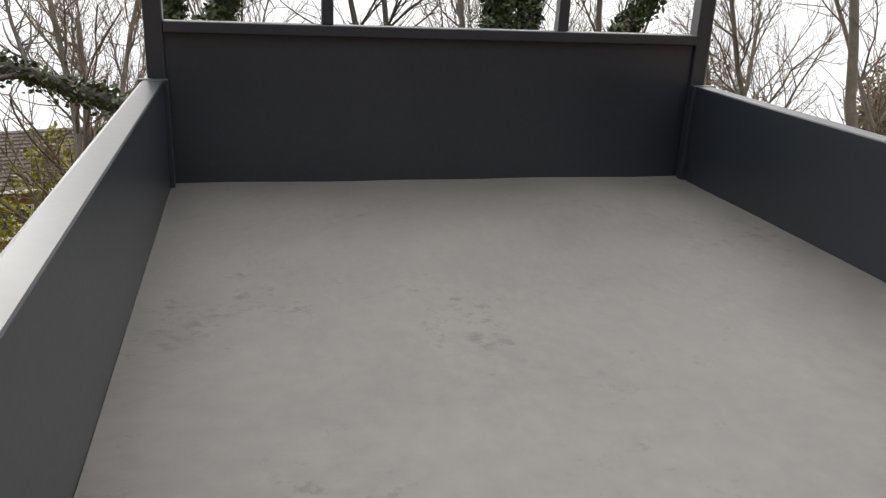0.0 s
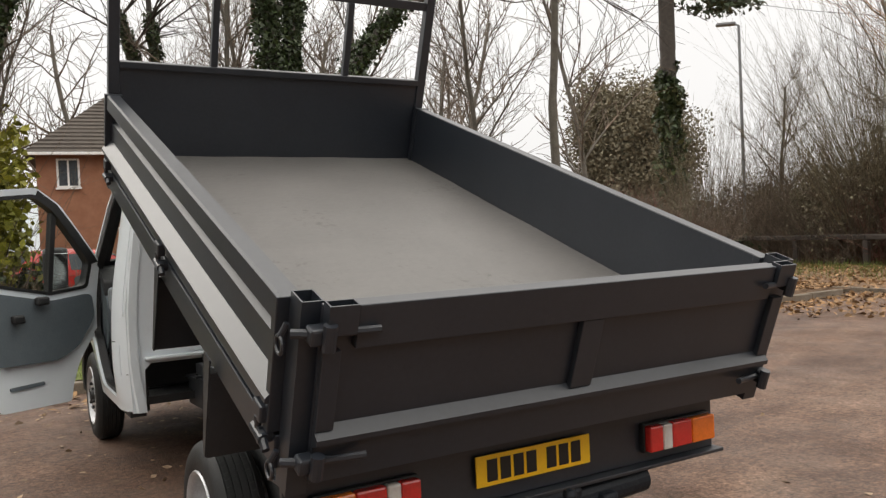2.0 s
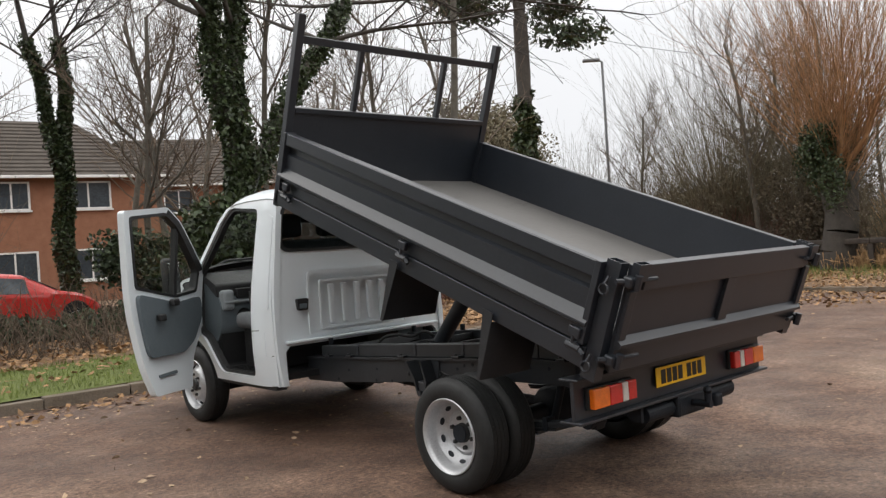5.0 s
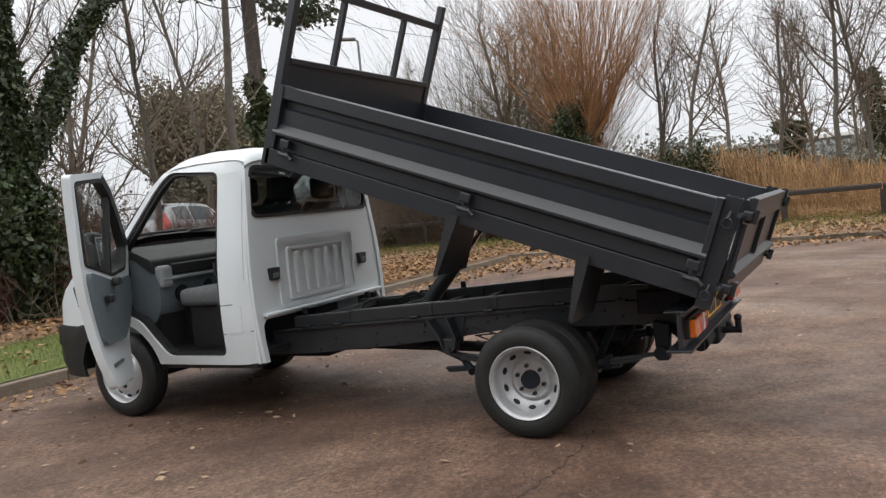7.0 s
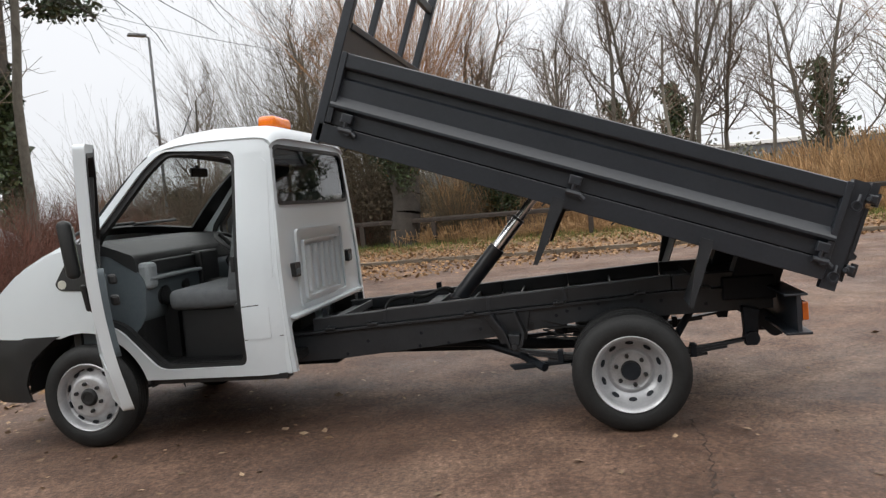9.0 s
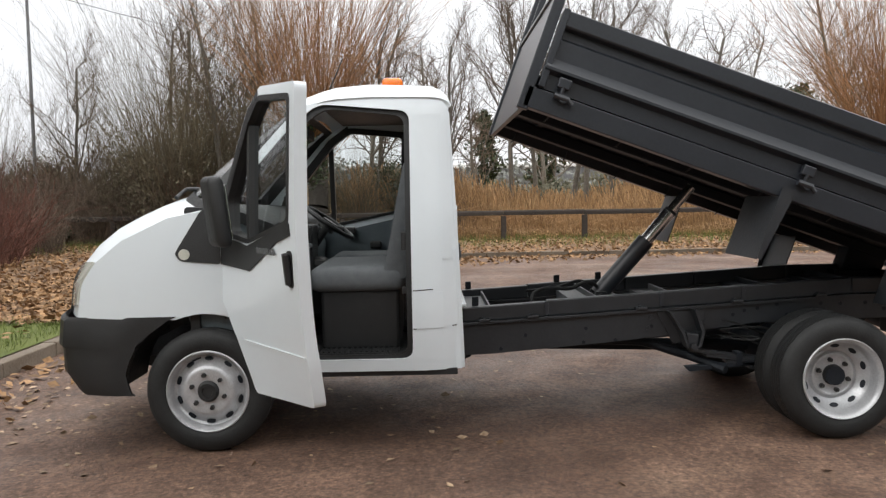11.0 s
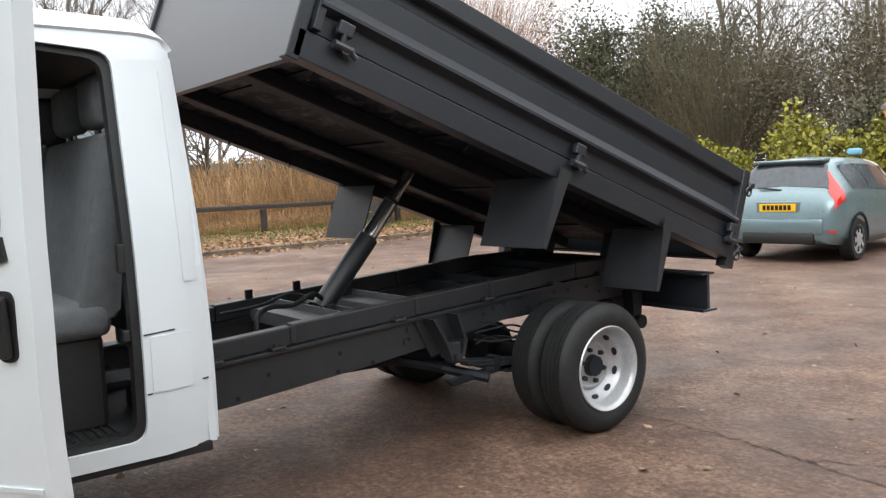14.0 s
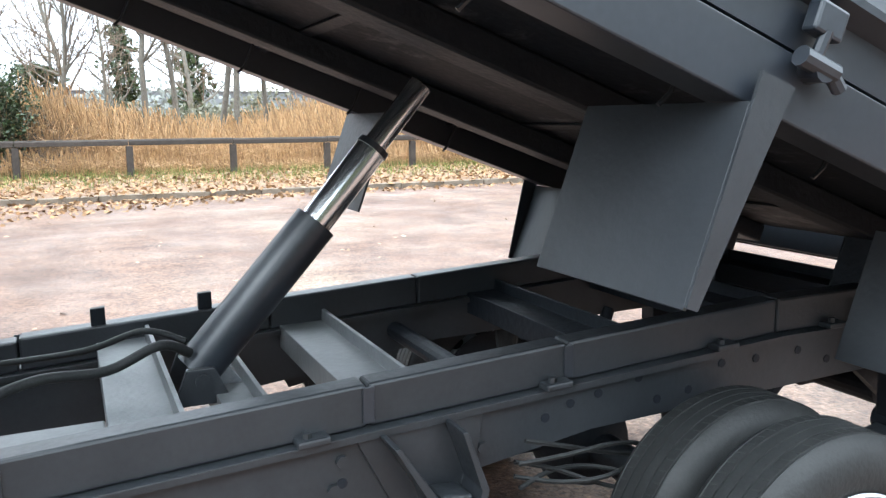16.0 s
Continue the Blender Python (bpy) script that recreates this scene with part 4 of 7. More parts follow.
for side in (-1, 1):
    def span(a, b):
        return tuple(sorted((side * a, side * b)))
    bm = bmesh.new()
    prism(bm, [(2.3, 0.415), (1.9, 0.43), (1.2, 0.485), (0.75, 0.53), (0.3, 0.59), (-0.9, 0.61), (-0.9, 0.735), (-0.3, 0.735), (2.3, 0.594)], "x", side * 0.42, side * 0.49, 0.006)
    rail = part("chassis_rail", bm, M["chassis_grey"], truck, "black painted chassis rail")
    bm = prism(bmesh.new(), [(2.28, 0.596), (-0.3, 0.737), (-0.9, 0.737), (-0.9, 0.754), (-0.3, 0.754), (2.28, 0.613)], "x", side * 0.4, side * 0.513, 0.003)
    part("flange", bm, M["chassis_grey"], rail)
    for y0, y1, z1 in ((1.571, 2.08, 0.772), (0.87, 1.566, 0.78), (0.37, 0.865, 0.78), (-0.3, 0.365, 0.78), (-0.95, -0.305, 0.78)):
        part("subframe_rail", sloped(cubes((*span(0.42, 0.487), y0, y1, 0.685, z1), bevel=0.007)), M["chassis_grey"], truck, "grey-black tipper subframe rail")
    for y in (1.655, 0.995, 0.41, 1.95, -0.1, -0.5):
        part("clip", sloped(cubes((*span(0.48, 0.527), y - 0.035, y + 0.035, 0.684, 0.7), bevel=0.004)), M["chassis_grey"], rail)
        part("clip_bolt", sloped(rod(bmesh.new(), (side * 0.508, y + 0.012, 0.7), (side * 0.508, y + 0.012, 0.712), 0.01, seg=6)), M["chassis_grey"], rail)
    for y in (1.568, 0.867, 0.367):
        part("joint_strap", sloped(cubes((*span(0.4885, 0.4935), y - 0.013, y + 0.013, 0.695, 0.775), bevel=0.002)), M["black_paint"], truck)
    for y, z in ((1.33, 0.575), (1.15, 0.5), (1.345, 0.49), (1.7, 0.54), (1.85, 0.46), (0.43, 0.641), (0.28, 0.678), (0.16, 0.7), (0.0, 0.645), (-0.11, 0.7), (-0.23, 0.697), (-0.385, 0.7), (0.1, 0.635), (0.36, 0.665), (0.93, 0.58), (-0.5, 0.66), (-0.62, 0.69)):
        part("bolt_hole", rod(bmesh.new(), (side * 0.488, y, z), (side * 0.4925, y, z), 0.012, seg=8), M["black_matt"], rail)
    for y, z in ((0.615, 0.665), (0.6, 0.6), (0.93, 0.63), (0.95, 0.57)):
        part("bolt_head", rod(bmesh.new(), (side * 0.488, y, z), (side * 0.502, y, z), 0.014, seg=6), M["chassis_grey"], rail)
    for y in ((2.0,) if side < 0 else (2.0, 1.36, 1.06)):
        part("upstand", sloped(cubes((*span(0.43, 0.455), y - 0.02, y + 0.02, 0.775, 0.83), bevel=0.003)), M["black_matt"], truck)
    # spring hanger: a plate with two curved fins and a cup, leaf spring, shackle
    bm = bmesh.new()
    prism(bm, [(0.9, 0.67), (0.6, 0.685), (0.63, 0.5), (0.8, 0.47)], "x", side * 0.491, side * 0.503, 0.003)
    hanger = part("spring_hanger", bm, M["chassis_grey"], truck, "black spring hanger bracket")
    part("fin", prism(bmesh.new(), [(0.852, 0.68), (0.838, 0.68), (0.758, 0.56), (0.728, 0.46), (0.74, 0.455), (0.772, 0.552)], "x", side * 0.5035, side * 0.6, 0.003), M["chassis_grey"], hanger)
    part("fin", prism(bmesh.new(), [(0.699, 0.69), (0.686, 0.69), (0.634, 0.55), (0.655, 0.47), (0.69, 0.445), (0.69, 0.46), (0.668, 0.48), (0.65, 0.552)], "x", side * 0.5035, side * 0.6, 0.003), M["chassis_grey"], hanger)
    bm = bmesh.new()
    prism(bm, [(0.745, 0.55), (0.668, 0.54), (0.672, 0.48), (0.7, 0.44), (0.73, 0.45)], "x", side * 0.51, side * 0.585, 0.006)
    part("cup", bm, M["chassis_grey"], hanger)
    part("hanger_bolt", rod(bmesh.new(), (side * 0.585, 0.705, 0.47), (side * 0.612, 0.705, 0.47), 0.02, seg=8), M["chassis_grey"], hanger)
    spring = part("leaf_spring", prism(bmesh.new(), [(0.72 - 0.148 * i, 0.452 - 0.075 * math.sin(math.pi * i / 10)) for i in range(11)] + [(0.72 - 0.148 * i, 0.436 - 0.075 * math.sin(math.pi * i / 10)) for i in range(10, -1, -1)], "x", side * 0.51, side * 0.575), M["chassis_grey"], truck, "black leaf spring")
    for k, (f, r) in enumerate(((0.62, -0.6), (0.5, -0.48), (0.36, -0.34))):
        pts = [(f + (r - f) * i / 10, 0.432 - 0.022 * k - 0.07 * math.sin(math.pi * (f + (r - f) * i / 10 + 0.76) / 1.48)) for i in range(11)]
        part("leaf", prism(bmesh.new(), pts + [(y, z - 0.016) for y, z in pts[::-1]], "x", side * 0.51, side * 0.575), M["chassis_grey"], spring)
    for y in (0.42, -0.4):
        part("spring_clip", cubes((*span(0.503, 0.583), y - 0.018, y + 0.018, 0.345, 0.425), bevel=0.004), M["black_matt"], spring)
    part("spring_shackle", prism(bmesh.new(), [(-0.8, 0.62), (-0.7, 0.64), (-0.71, 0.4), (-0.78, 0.4)], "x", side * 0.5, side * 0.58, 0.006), M["black_matt"], truck)
    part("shackle_bush", rod(bmesh.new(), (side * 0.49, -0.745, 0.45), (side * 0.62, -0.745, 0.45), 0.042, seg=16), M["black_matt"], truck)
    part("stay_bar", prism(bmesh.new(), [(0.75, 0.345), (0.2, 0.375), (0.2, 0.352), (0.72, 0.312)], "x", side * 0.53, side * 0.575, 0.004), M["black_matt"], truck, "flat black stay bar under the spring")
    part("damper", rod(bmesh.new(), (side * 0.33, -0.25, 0.32), (side * 0.42, -0.42, 0.62), 0.024), M["black_matt"], truck)
    part("bump_stop", rod(bmesh.new(), (side * 0.46, 0.0, 0.6), (side * 0.46, 0.0, 0.5), 0.05, 0.035, seg=14), M["rubber"], truck)
part("prop_shaft", rod(bmesh.new(), (0, 2.2, 0.42), (0, 0.15, 0.36), 0.04, seg=14), M["black_matt"], truck)
bm = bmesh.new()
rod(bm, (-0.9, 0, R_T), (0.9, 0, R_T), 0.055, seg=14)
lathe(bm, [(0.03, -0.16), (0.13, -0.1), (0.16, 0), (0.13, 0.1), (0.03, 0.16)], (0, 0, R_T), "y", 20)
part("rear_axle", bm, M["black_matt"], truck, smooth=True)
part("exhaust_pipe", hose(bmesh.new(), [(-0.3, 1.9, 0.5), (-0.34, 0.95, 0.46), (-0.42, 0.68, 0.38), (-0.62, 0.52, 0.33)], 0.028), M["black_matt"], truck)
part("exhaust_silencer", rod(bmesh.new(), (-0.2, 1.4, 0.53), (-0.2, 0.95, 0.53), 0.075, seg=18), M["black_matt"], truck)
part("fuel_tank", cubes((-0.4, 0.1, 1.45, 1.95, 0.43, 0.56), bevel=0.04), M["black_matt"], truck)
part("gearbox", cubes((-0.18, 0.18, 2.0, 3.2, 0.33, 0.55), bevel=0.05), M["black_matt"], truck)
part("front_crossmember", cubes((-0.7, 0.7, 3.4, 3.62, 0.26, 0.4), bevel=0.03), M["black_matt"], truck)
# cross plates, each folded down at the front and up at the rear
for y0, y1, z, m in ((1.9, 2.05, 0.66, "plate_grey"), (1.225, 1.37, 0.7, "plate_grey"), (1.03, 1.12, 0.67, "plate_grey"), (0.69, 0.84, 0.69, "plate_grey"), (0.06, 0.18, 0.73, "black_matt"), (-0.45, -0.33, 0.77, "black_matt"), (-0.95, -0.85, 0.77, "black_matt")):
    pts = [(y1, z - 0.06), (y1, z + 0.012), (y0 + 0.012, z + 0.012), (y0 + 0.012, z + 0.05), (y0, z + 0.05), (y0, z), (y1 - 0.012, z), (y1 - 0.012, z - 0.06)]
    part("cross_plate", prism(bmesh.new(), pts, "x", -0.42, 0.42, 0.002), M[m], truck, "grey folded steel cross plate" if m == "plate_grey" else "")
for y in (0.45, -0.15):
    part("cross_tube", rod(bmesh.new(), (-0.42, y, 0.64), (0.42, y, 0.64), 0.03, seg=14), M["black_matt"], truck)
part("cable_tray", cubes((-0.3, -0.1, 1.372, 2.0, 0.64, 0.66), bevel=0.004), M["plate_grey"], truck)
part("guard_bracket", prism(bmesh.new(), [(1.12, 0.68), (1.04, 0.68), (1.1, 0.76)], "x", -0.03, -0.02), M["plate_grey"], truck)


def smooth_tube(points, r, seg=10, sub=6):
    """One unbroken tube through the given points."""
    p = [Vector(q) for q in points]
    way = []
    for i in range(len(p) - 1):
        a, b, c, d = p[max(i - 1, 0)], p[i], p[i + 1], p[min(i + 2, len(p) - 1)]
        for k in range(sub):
            t = k / sub
            way.append(0.5 * (2 * b + (c - a) * t + (2 * a - 5 * b + 4 * c - d) * t * t + (3 * b - a - 3 * c + d) * t ** 3))
    way.append(p[-1])
    bm, last = bmesh.new(), None
    for i, q in enumerate(way):
        ax = (way[min(i + 1, len(way) - 1)] - way[max(i - 1, 0)]).normalized()
        u = ax.cross(Vector((0.31, 0.2, 0.93))).normalized()
        v = ax.cross(u)
        ring = [bm.verts.new(q + r * (math.cos(2 * math.pi * k / seg) * u + math.sin(2 * math.pi * k / seg) * v)) for k in range(seg)]
        if last:
            for k in range(seg):
                bm.faces.new((last[k], last[(k + 1) % seg], ring[(k + 1) % seg], ring[k]))
        last = ring
    return bm


part("hydraulic_hose", smooth_tube([(-0.05, 1.17, 0.78), (-0.08, 1.24, 0.815), (-0.1, 1.36, 0.775), (-0.14, 1.5, 0.785), (-0.2, 1.6, 0.765), (-0.24, 1.63, 0.7), (-0.24, 1.62, 0.62)], 0.0125), M["rubber"], truck, smooth=True)
part("thin_hose", smooth_tube([(0.1, 1.16, 0.77), (0.14, 1.26, 0.8), (0.2, 1.4, 0.75), (0.28, 1.6, 0.72)], 0.009), M["rubber"], truck, smooth=True)
for k in range(5):
    pts = [(-0.53 + 0.03 * math.sin(i * 1.3 + k), 0.52 - 0.11 * i, 0.5 + 0.035 * math.sin(i * 0.9 + k * 2) + 0.022 * k - 0.015 * i) for i in range(8)]
    part("brake_line", smooth_tube(pts, 0.006, 6, 3), M["rubber"], truck)

# tipping ram
A0, A1, A2 = Vector((0, 1.15, 0.72)), Vector((0, 0.83, 1.075)), Vector((0, 0.555, 1.395))
bm = rod(bmesh.new(), A0, A1, 0.058, seg=24)
ram = part("tipping_ram", bm, M["black_paint"], truck, "black hydraulic tipping ram", True)
part("chrome_stage", rod(bmesh.new(), A1 - (A1 - A0) * 0.05, A1 + (A2 - A1) * 0.6, 0.043, seg=24), M["chrome"], ram, "polished chrome ram stage", True)
part("collar", rod(bmesh.new(), A1 + (A2 - A1) * 0.57, A1 + (A2 - A1) * 0.61, 0.046, seg=24), M["black_paint"], ram)
part("chrome_stage", rod(bmesh.new(), A1 + (A2 - A1) * 0.6, A2 + (A2 - A1) * 0.1, 0.032, seg=24), M["chrome"], ram, smooth=True)
for x in (-0.1, 0.075):
    part("ram_foot", prism(bmesh.new(), [(1.08, 0.66), (1.22, 0.66), (1.185, 0.75), (1.12, 0.75)], "x", x, x + 0.02, 0.003), M["chassis_grey"], ram)
part("ram_pin", rod(bmesh.new(), (-0.112, 1.15, 0.72), (0.112, 1.15, 0.72), 0.018), M["chassis_grey"], ram)

# rear light bar, number plate, tow hitch
bar = part("light_bar", cubes((-0.96, 0.96, -0.95, -0.925, 0.541, 0.744), bevel=0.003), M["black_paint"], truck, "black steel rear light bar")
part("lower_flange", cubes((-0.975, 0.975, -1.0, -0.86, 0.525, 0.54), bevel=0.003), M["black_paint"], bar)
part("upper_flange", cubes((-0.97, 0.97, -0.985, -0.86, 0.745, 0.757), bevel=0.003), M["black_paint"], bar)
for s in (-1, 1):
    x0, x1 = (-0.87, -0.5) if s < 0 else (0.545, 0.915)
    lc = part("tail_light", cubes((x0 - 0.008, x1 + 0.008, -0.975, -0.948, 0.583, 0.7), bevel=0.006), M["plastic_dark"], truck, "rear light cluster")
    w3 = (x1 - x0)
    for k, (a, b, m) in enumerate(((0.0, 0.36, "lens_orange"), (0.365, 0.66, "lens_red"), (0.665, 0.8, "lens_white"), (0.805, 1.0, "lens_red"))):
        xa, xb = (x0 + a * w3, x0 + b * w3) if s < 0 else (x1 - b * w3, x1 - a * w3)
        part("lens", cubes((xa, xb, -1.01, -0.972, 0.59, 0.694), bevel=0.008), M[m], lc)
plate = part("number_plate", cubes((-0.26, 0.26, -0.972, -0.965, 0.6, 0.711), bevel=0.002), M["plate_yellow"], truck, "yellow number plate with dark bars")
for i in range(7):
    x = -0.215 + 0.058 * i + (0.034 if i > 3 else 0)
    part("plate_bar", cubes((x, x + 0.044, -0.9745, -0.972, 0.616, 0.695)), M["ink"], plate)
bm = bmesh.new()
rod(bm, (-0.36, -0.93, 0.46), (0.12, -0.93, 0.46), 0.05, seg=18)
rod(bm, (0.12, -0.93, 0.46), (0.56, -0.93, 0.475), 0.06, 0.055, seg=18)
box(bm, -0.1, 0.2, -1.0, -0.86, 0.4, 0.53, bevel=0.02)
for s in (-1, 1):
    prism(bm, [(-0.96, 0.43), (-0.9, 0.43), (-0.68, 0.61), (-0.68, 0.66), (-0.78, 0.66), (-0.96, 0.51)], "x", s * 0.4 - 0.012, s * 0.4 + 0.012)
hitch = part("tow_hitch", bm, M["black_matt"], truck, "black tow hitch")
bm = bmesh.new()
rod(bm, (0.05, -0.98, 0.47), (0.05, -1.12, 0.47), 0.022)
rod(bm, (0.05, -1.1, 0.46), (0.05, -1.1, 0.53), 0.02)
lathe(bm, [(0.001, -0.026), (0.02, -0.018), (0.027, 0), (0.02, 0.018), (0.001, 0.026)], (0.05, -1.1, 0.55), "z", 16)
part("tow_ball", bm, M["black_matt"], hitch, smooth=True)
part("tow_plug", cubes((0.28, 0.36, -1.02, -0.96, 0.4, 0.48), bevel=0.015), M["black_matt"], hitch)

# tipping body, laid out flat along u and w and then tilted about the truck's cross axis
TILT_B = Matrix(((1, 0, 0, 0), (0, COS, -SIN, 0), (0, SIN, COS, 0), (0, 0, 0, 1)))
W_F, W_T, U_R, U_H = 1.33, 1.692, -0.74, 2.285
U_P, U_T = -0.70, -0.79


def bedpart(name, bm, material, parent, label="", smooth=False):
    bm.transform(TILT_B)
    return part(name, bm, material, parent, label, smooth)


bm = bmesh.new()
grid(bm, 40, 60, lambda a, b: (-0.965 + 1.93 * a, U_R + 0.02 + (U_H - U_R - 0.02) * b, W_F + 0.004 * noise.noise((a * 5, b * 7, 1))))
body = bedpart("bed_floor", thick(bm, 0.006), M["bed_floor_paint"], truck, "grey painted steel bed floor", True)
bedpart("bed_underside", cubes((-0.97, 0.97, U_R, U_H, 1.238, W_F - 0.012)), M["under_steel"], truck)
for s in (-1, 1):
    prof = [(0.966, 1.265), (0.966, 1.34), (0.964, 1.688), (0.967, W_T), (1.026, W_T), (1.036, 1.686), (1.036, 1.612), (1.03, 1.604), (0.985, 1.594), (0.985, 1.552), (1.008, 1.536), (1.008, 1.434), (1.056, 1.38), (1.056, 1.366), (1.012, 1.345), (1.012, 1.265)]
    bm = prism(bmesh.new(), [(s * x, w) for x, w in prof], "y", U_P + 0.01, U_H - 0.03)
    sidep = bedpart("drop_side", bm, M["black_paint"], truck, "black pressed steel drop side")
    for u in (U_P + 0.005, U_H - 0.06):
        bedpart("end_plate", cubes((min(s * 0.95, s * 1.044), max(s * 0.95, s * 1.044), u, u + 0.035, 1.268, W_T + 0.003), bevel=0.003), M["black_paint"], sidep)
    for u in (2.13, 0.74, -0.66 + 0.02):
        x0, x1 = sorted((s * 1.03, s * 1.062))
        lt = bedpart("latch", cubes((x0, x1, u - 0.035, u + 0.035, 1.29, 1.345), bevel=0.006), M["black_paint"], sidep)
        bm = bmesh.new()
        rod(bm, (s * 1.05, u - 0.05, 1.245), (s * 1.05, u + 0.035, 1.245), 0.018, seg=10)
        rod(bm, (s * 1.05, u, 1.25), (s * 1.055, u, 1.3), 0.011, seg=8)
        rod(bm, (s * 1.05, u - 0.075, 1.225), (s * 1.05, u - 0.04, 1.245), 0.013, seg=8)
        rod(bm, (s * 1.02, u - 0.02, 1.245), (s * 1.06, u - 0.02, 1.245), 0.026, seg=12)
        bedpart("latch_pin", bm, M["black_paint"], sidep)
    bedpart("side_beam", cubes((min(s * 0.93, s * 1.02), max(s * 0.93, s * 1.02), U_P, U_H + 0.02, 1.145, 1.257), bevel=0.004), M["black_paint"], truck, "black body side beam")
    def tube(name, xa, xb, ua, ub, w0, w1, label=""):
        xa, xb = sorted((s * xa, s * xb))
        bm, k = bmesh.new(), 0.005
        low, rim, lip, well = ([bm.verts.new((x, u, w)) for x, u in ((xa + i, ua + i), (xb - i, ua + i), (xb - i, ub - i), (xa + i, ub - i))] for i, w in ((0, w0), (0, w1), (k, w1), (k, w1 - 0.06)))
        for a, b in ((low, rim), (rim, lip), (lip, well)):
            for j in range(4):
                bm.faces.new((a[j], a[(j + 1) % 4], b[(j + 1) % 4], b[j]))
        bm.faces.new(low)
        bm.faces.new(well)
        return bedpart(name, bm, M["black_paint"], truck, label)
    tube("corner_post", 0.943 if s < 0 else 0.968, 1.007 if s < 0 else 1.036, U_P - 0.082, U_P + 0.002, 1.1, W_T + 0.022, "black hollow corner post")
    tube("tail_tube", 0.868, 0.955, U_T - 0.062, U_T - 0.0185, 1.6405, W_T + 0.034, "black hollow tailboard upright")
    for w in (1.2, 1.6):
        bm = bmesh.new()
        rod(bm, (s * 0.95, U_P - 0.155, w), (s * 0.95, U_P - 0.155, w + 0.075), 0.02, seg=10)
        rod(bm, (s * 0.8, U_T - 0.065, w + 0.05), (s * 0.97, U_T - 0.03, w + 0.035), 0.012, seg=8)
        rod(bm, (s * 0.97, U_T - 0.03, w + 0.035), (s * 1.035, U_P - 0.09, w + 0.03), 0.014, seg=8)
        box(bm, min(s * 0.94, s * 1.0), max(s * 0.94, s * 1.0), U_P - 0.15, U_P - 0.1, w + 0.01, w + 0.06, bevel=0.008)
        bedpart("tail_latch", bm, M["black_paint"], truck, "black tailboard latch")
        bm = bmesh.new()
        lathe(bm, [(0.026 + 0.006 * math.cos(q), 0.006 * math.sin(q)) for q in (i * math.pi / 3 for i in range(6))], (s * 1.045, U_P - 0.04, w - 0.025), "x", 14, True)
        rod(bm, (s * 1.045, U_P - 0.04, w), (s * 1.03, U_P - 0.045, w + 0.04), 0.009, seg=8)
        bedpart("latch_ring", bm, M["black_paint"], truck)
    bedpart("long_beam", cubes((s * 0.4 - 0.06, s * 0.4 + 0.06, U_R, U_H, 1.165, 1.237), bevel=0.008), M["black_matt"], truck)
    # splash plates fore and aft of the wheels, with a tapering flange along the outer edge
    for u, w0, x_in, way in ((0.835, 0.785, 0.585, -1), (-0.085, 0.795, 0.635, 1)):
        x0, x1 = sorted((s * x_in, s * 1.04))
        plate = bedpart("splash_plate", cubes((x0, x1, u - 0.004, u + 0.004, w0, 1.143), bevel=0.0015), M["chassis_grey"], truck, "dark grey steel splash plate")
        bm = prism(bmesh.new(), [(u - way * 0.003, w0 + 0.005), (u - way * 0.003, 1.195), (u + way * 0.075, 1.195), (u + way * 0.022, w0 + 0.005)], "x", s * 1.0405, s * 1.0465)
        bedpart("flange", bm, M["chassis_grey"], plate)
for i in range(4):
    u = -0.35 + 0.8 * i
    bedpart("cross_bearer", cubes((-0.93, 0.93, u - 0.02, u + 0.02, 1.228, 1.237), bevel=0.002), M["black_matt"], truck)
for i in range(5):
    for s in (-1, 1):
        bm = hose(bmesh.new(), [(s * 0.88, 0.45 + 0.42 * i, 1.236), (s * 0.885, 0.455 + 0.42 * i, 1.15), (s * 0.88, 0.47 + 0.42 * i, 1.12)], 0.005, 6)
        bedpart("under_hook", bm, M["chassis_grey"], truck)
for x in (-0.42, 0.42):
    bedpart("hinge_block", cubes((x - 0.08, x + 0.08, U_R + 0.12, U_R + 0.4, 0.98, 1.174), bevel=0.01), M["black_matt"], truck)
    part("hinge_stand", cubes((x - 0.1, x + 0.1, -0.915, -0.6, 0.675, 0.82), bevel=0.01), M["black_matt"], truck)
# headboard and rack
head = bedpart("headboard", cubes((-0.985, 0.985, U_H, U_H + 0.025, 1.13, 1.84), bevel=0.003), M["black_paint"], truck, "black steel headboard with ladder rack")
bedpart("board_rail", cubes((-0.96, 0.96, U_H - 0.02, U_H + 0.04, 1.84, 1.878), bevel=0.004), M["black_paint"], head)
bedpart("rack_rail", cubes((-0.96, 0.96, U_H - 0.005, U_H + 0.045, 2.335, 2.39), bevel=0.004), M["black_paint"], head)
for s in (-1, 1):
    bedpart("rack_post", cubes((s * 0.99 - 0.03, s * 0.99 + 0.03, U_H - 0.015, U_H + 0.045, 1.13, 2.54), bevel=0.005), M["black_paint"], head)
    bedpart("rack_bar", cubes((s * 0.426 - 0.02, s * 0.426 + 0.02, U_H - 0.002, U_H + 0.04, 1.878, 2.335), bevel=0.003), M["black_paint"], head)
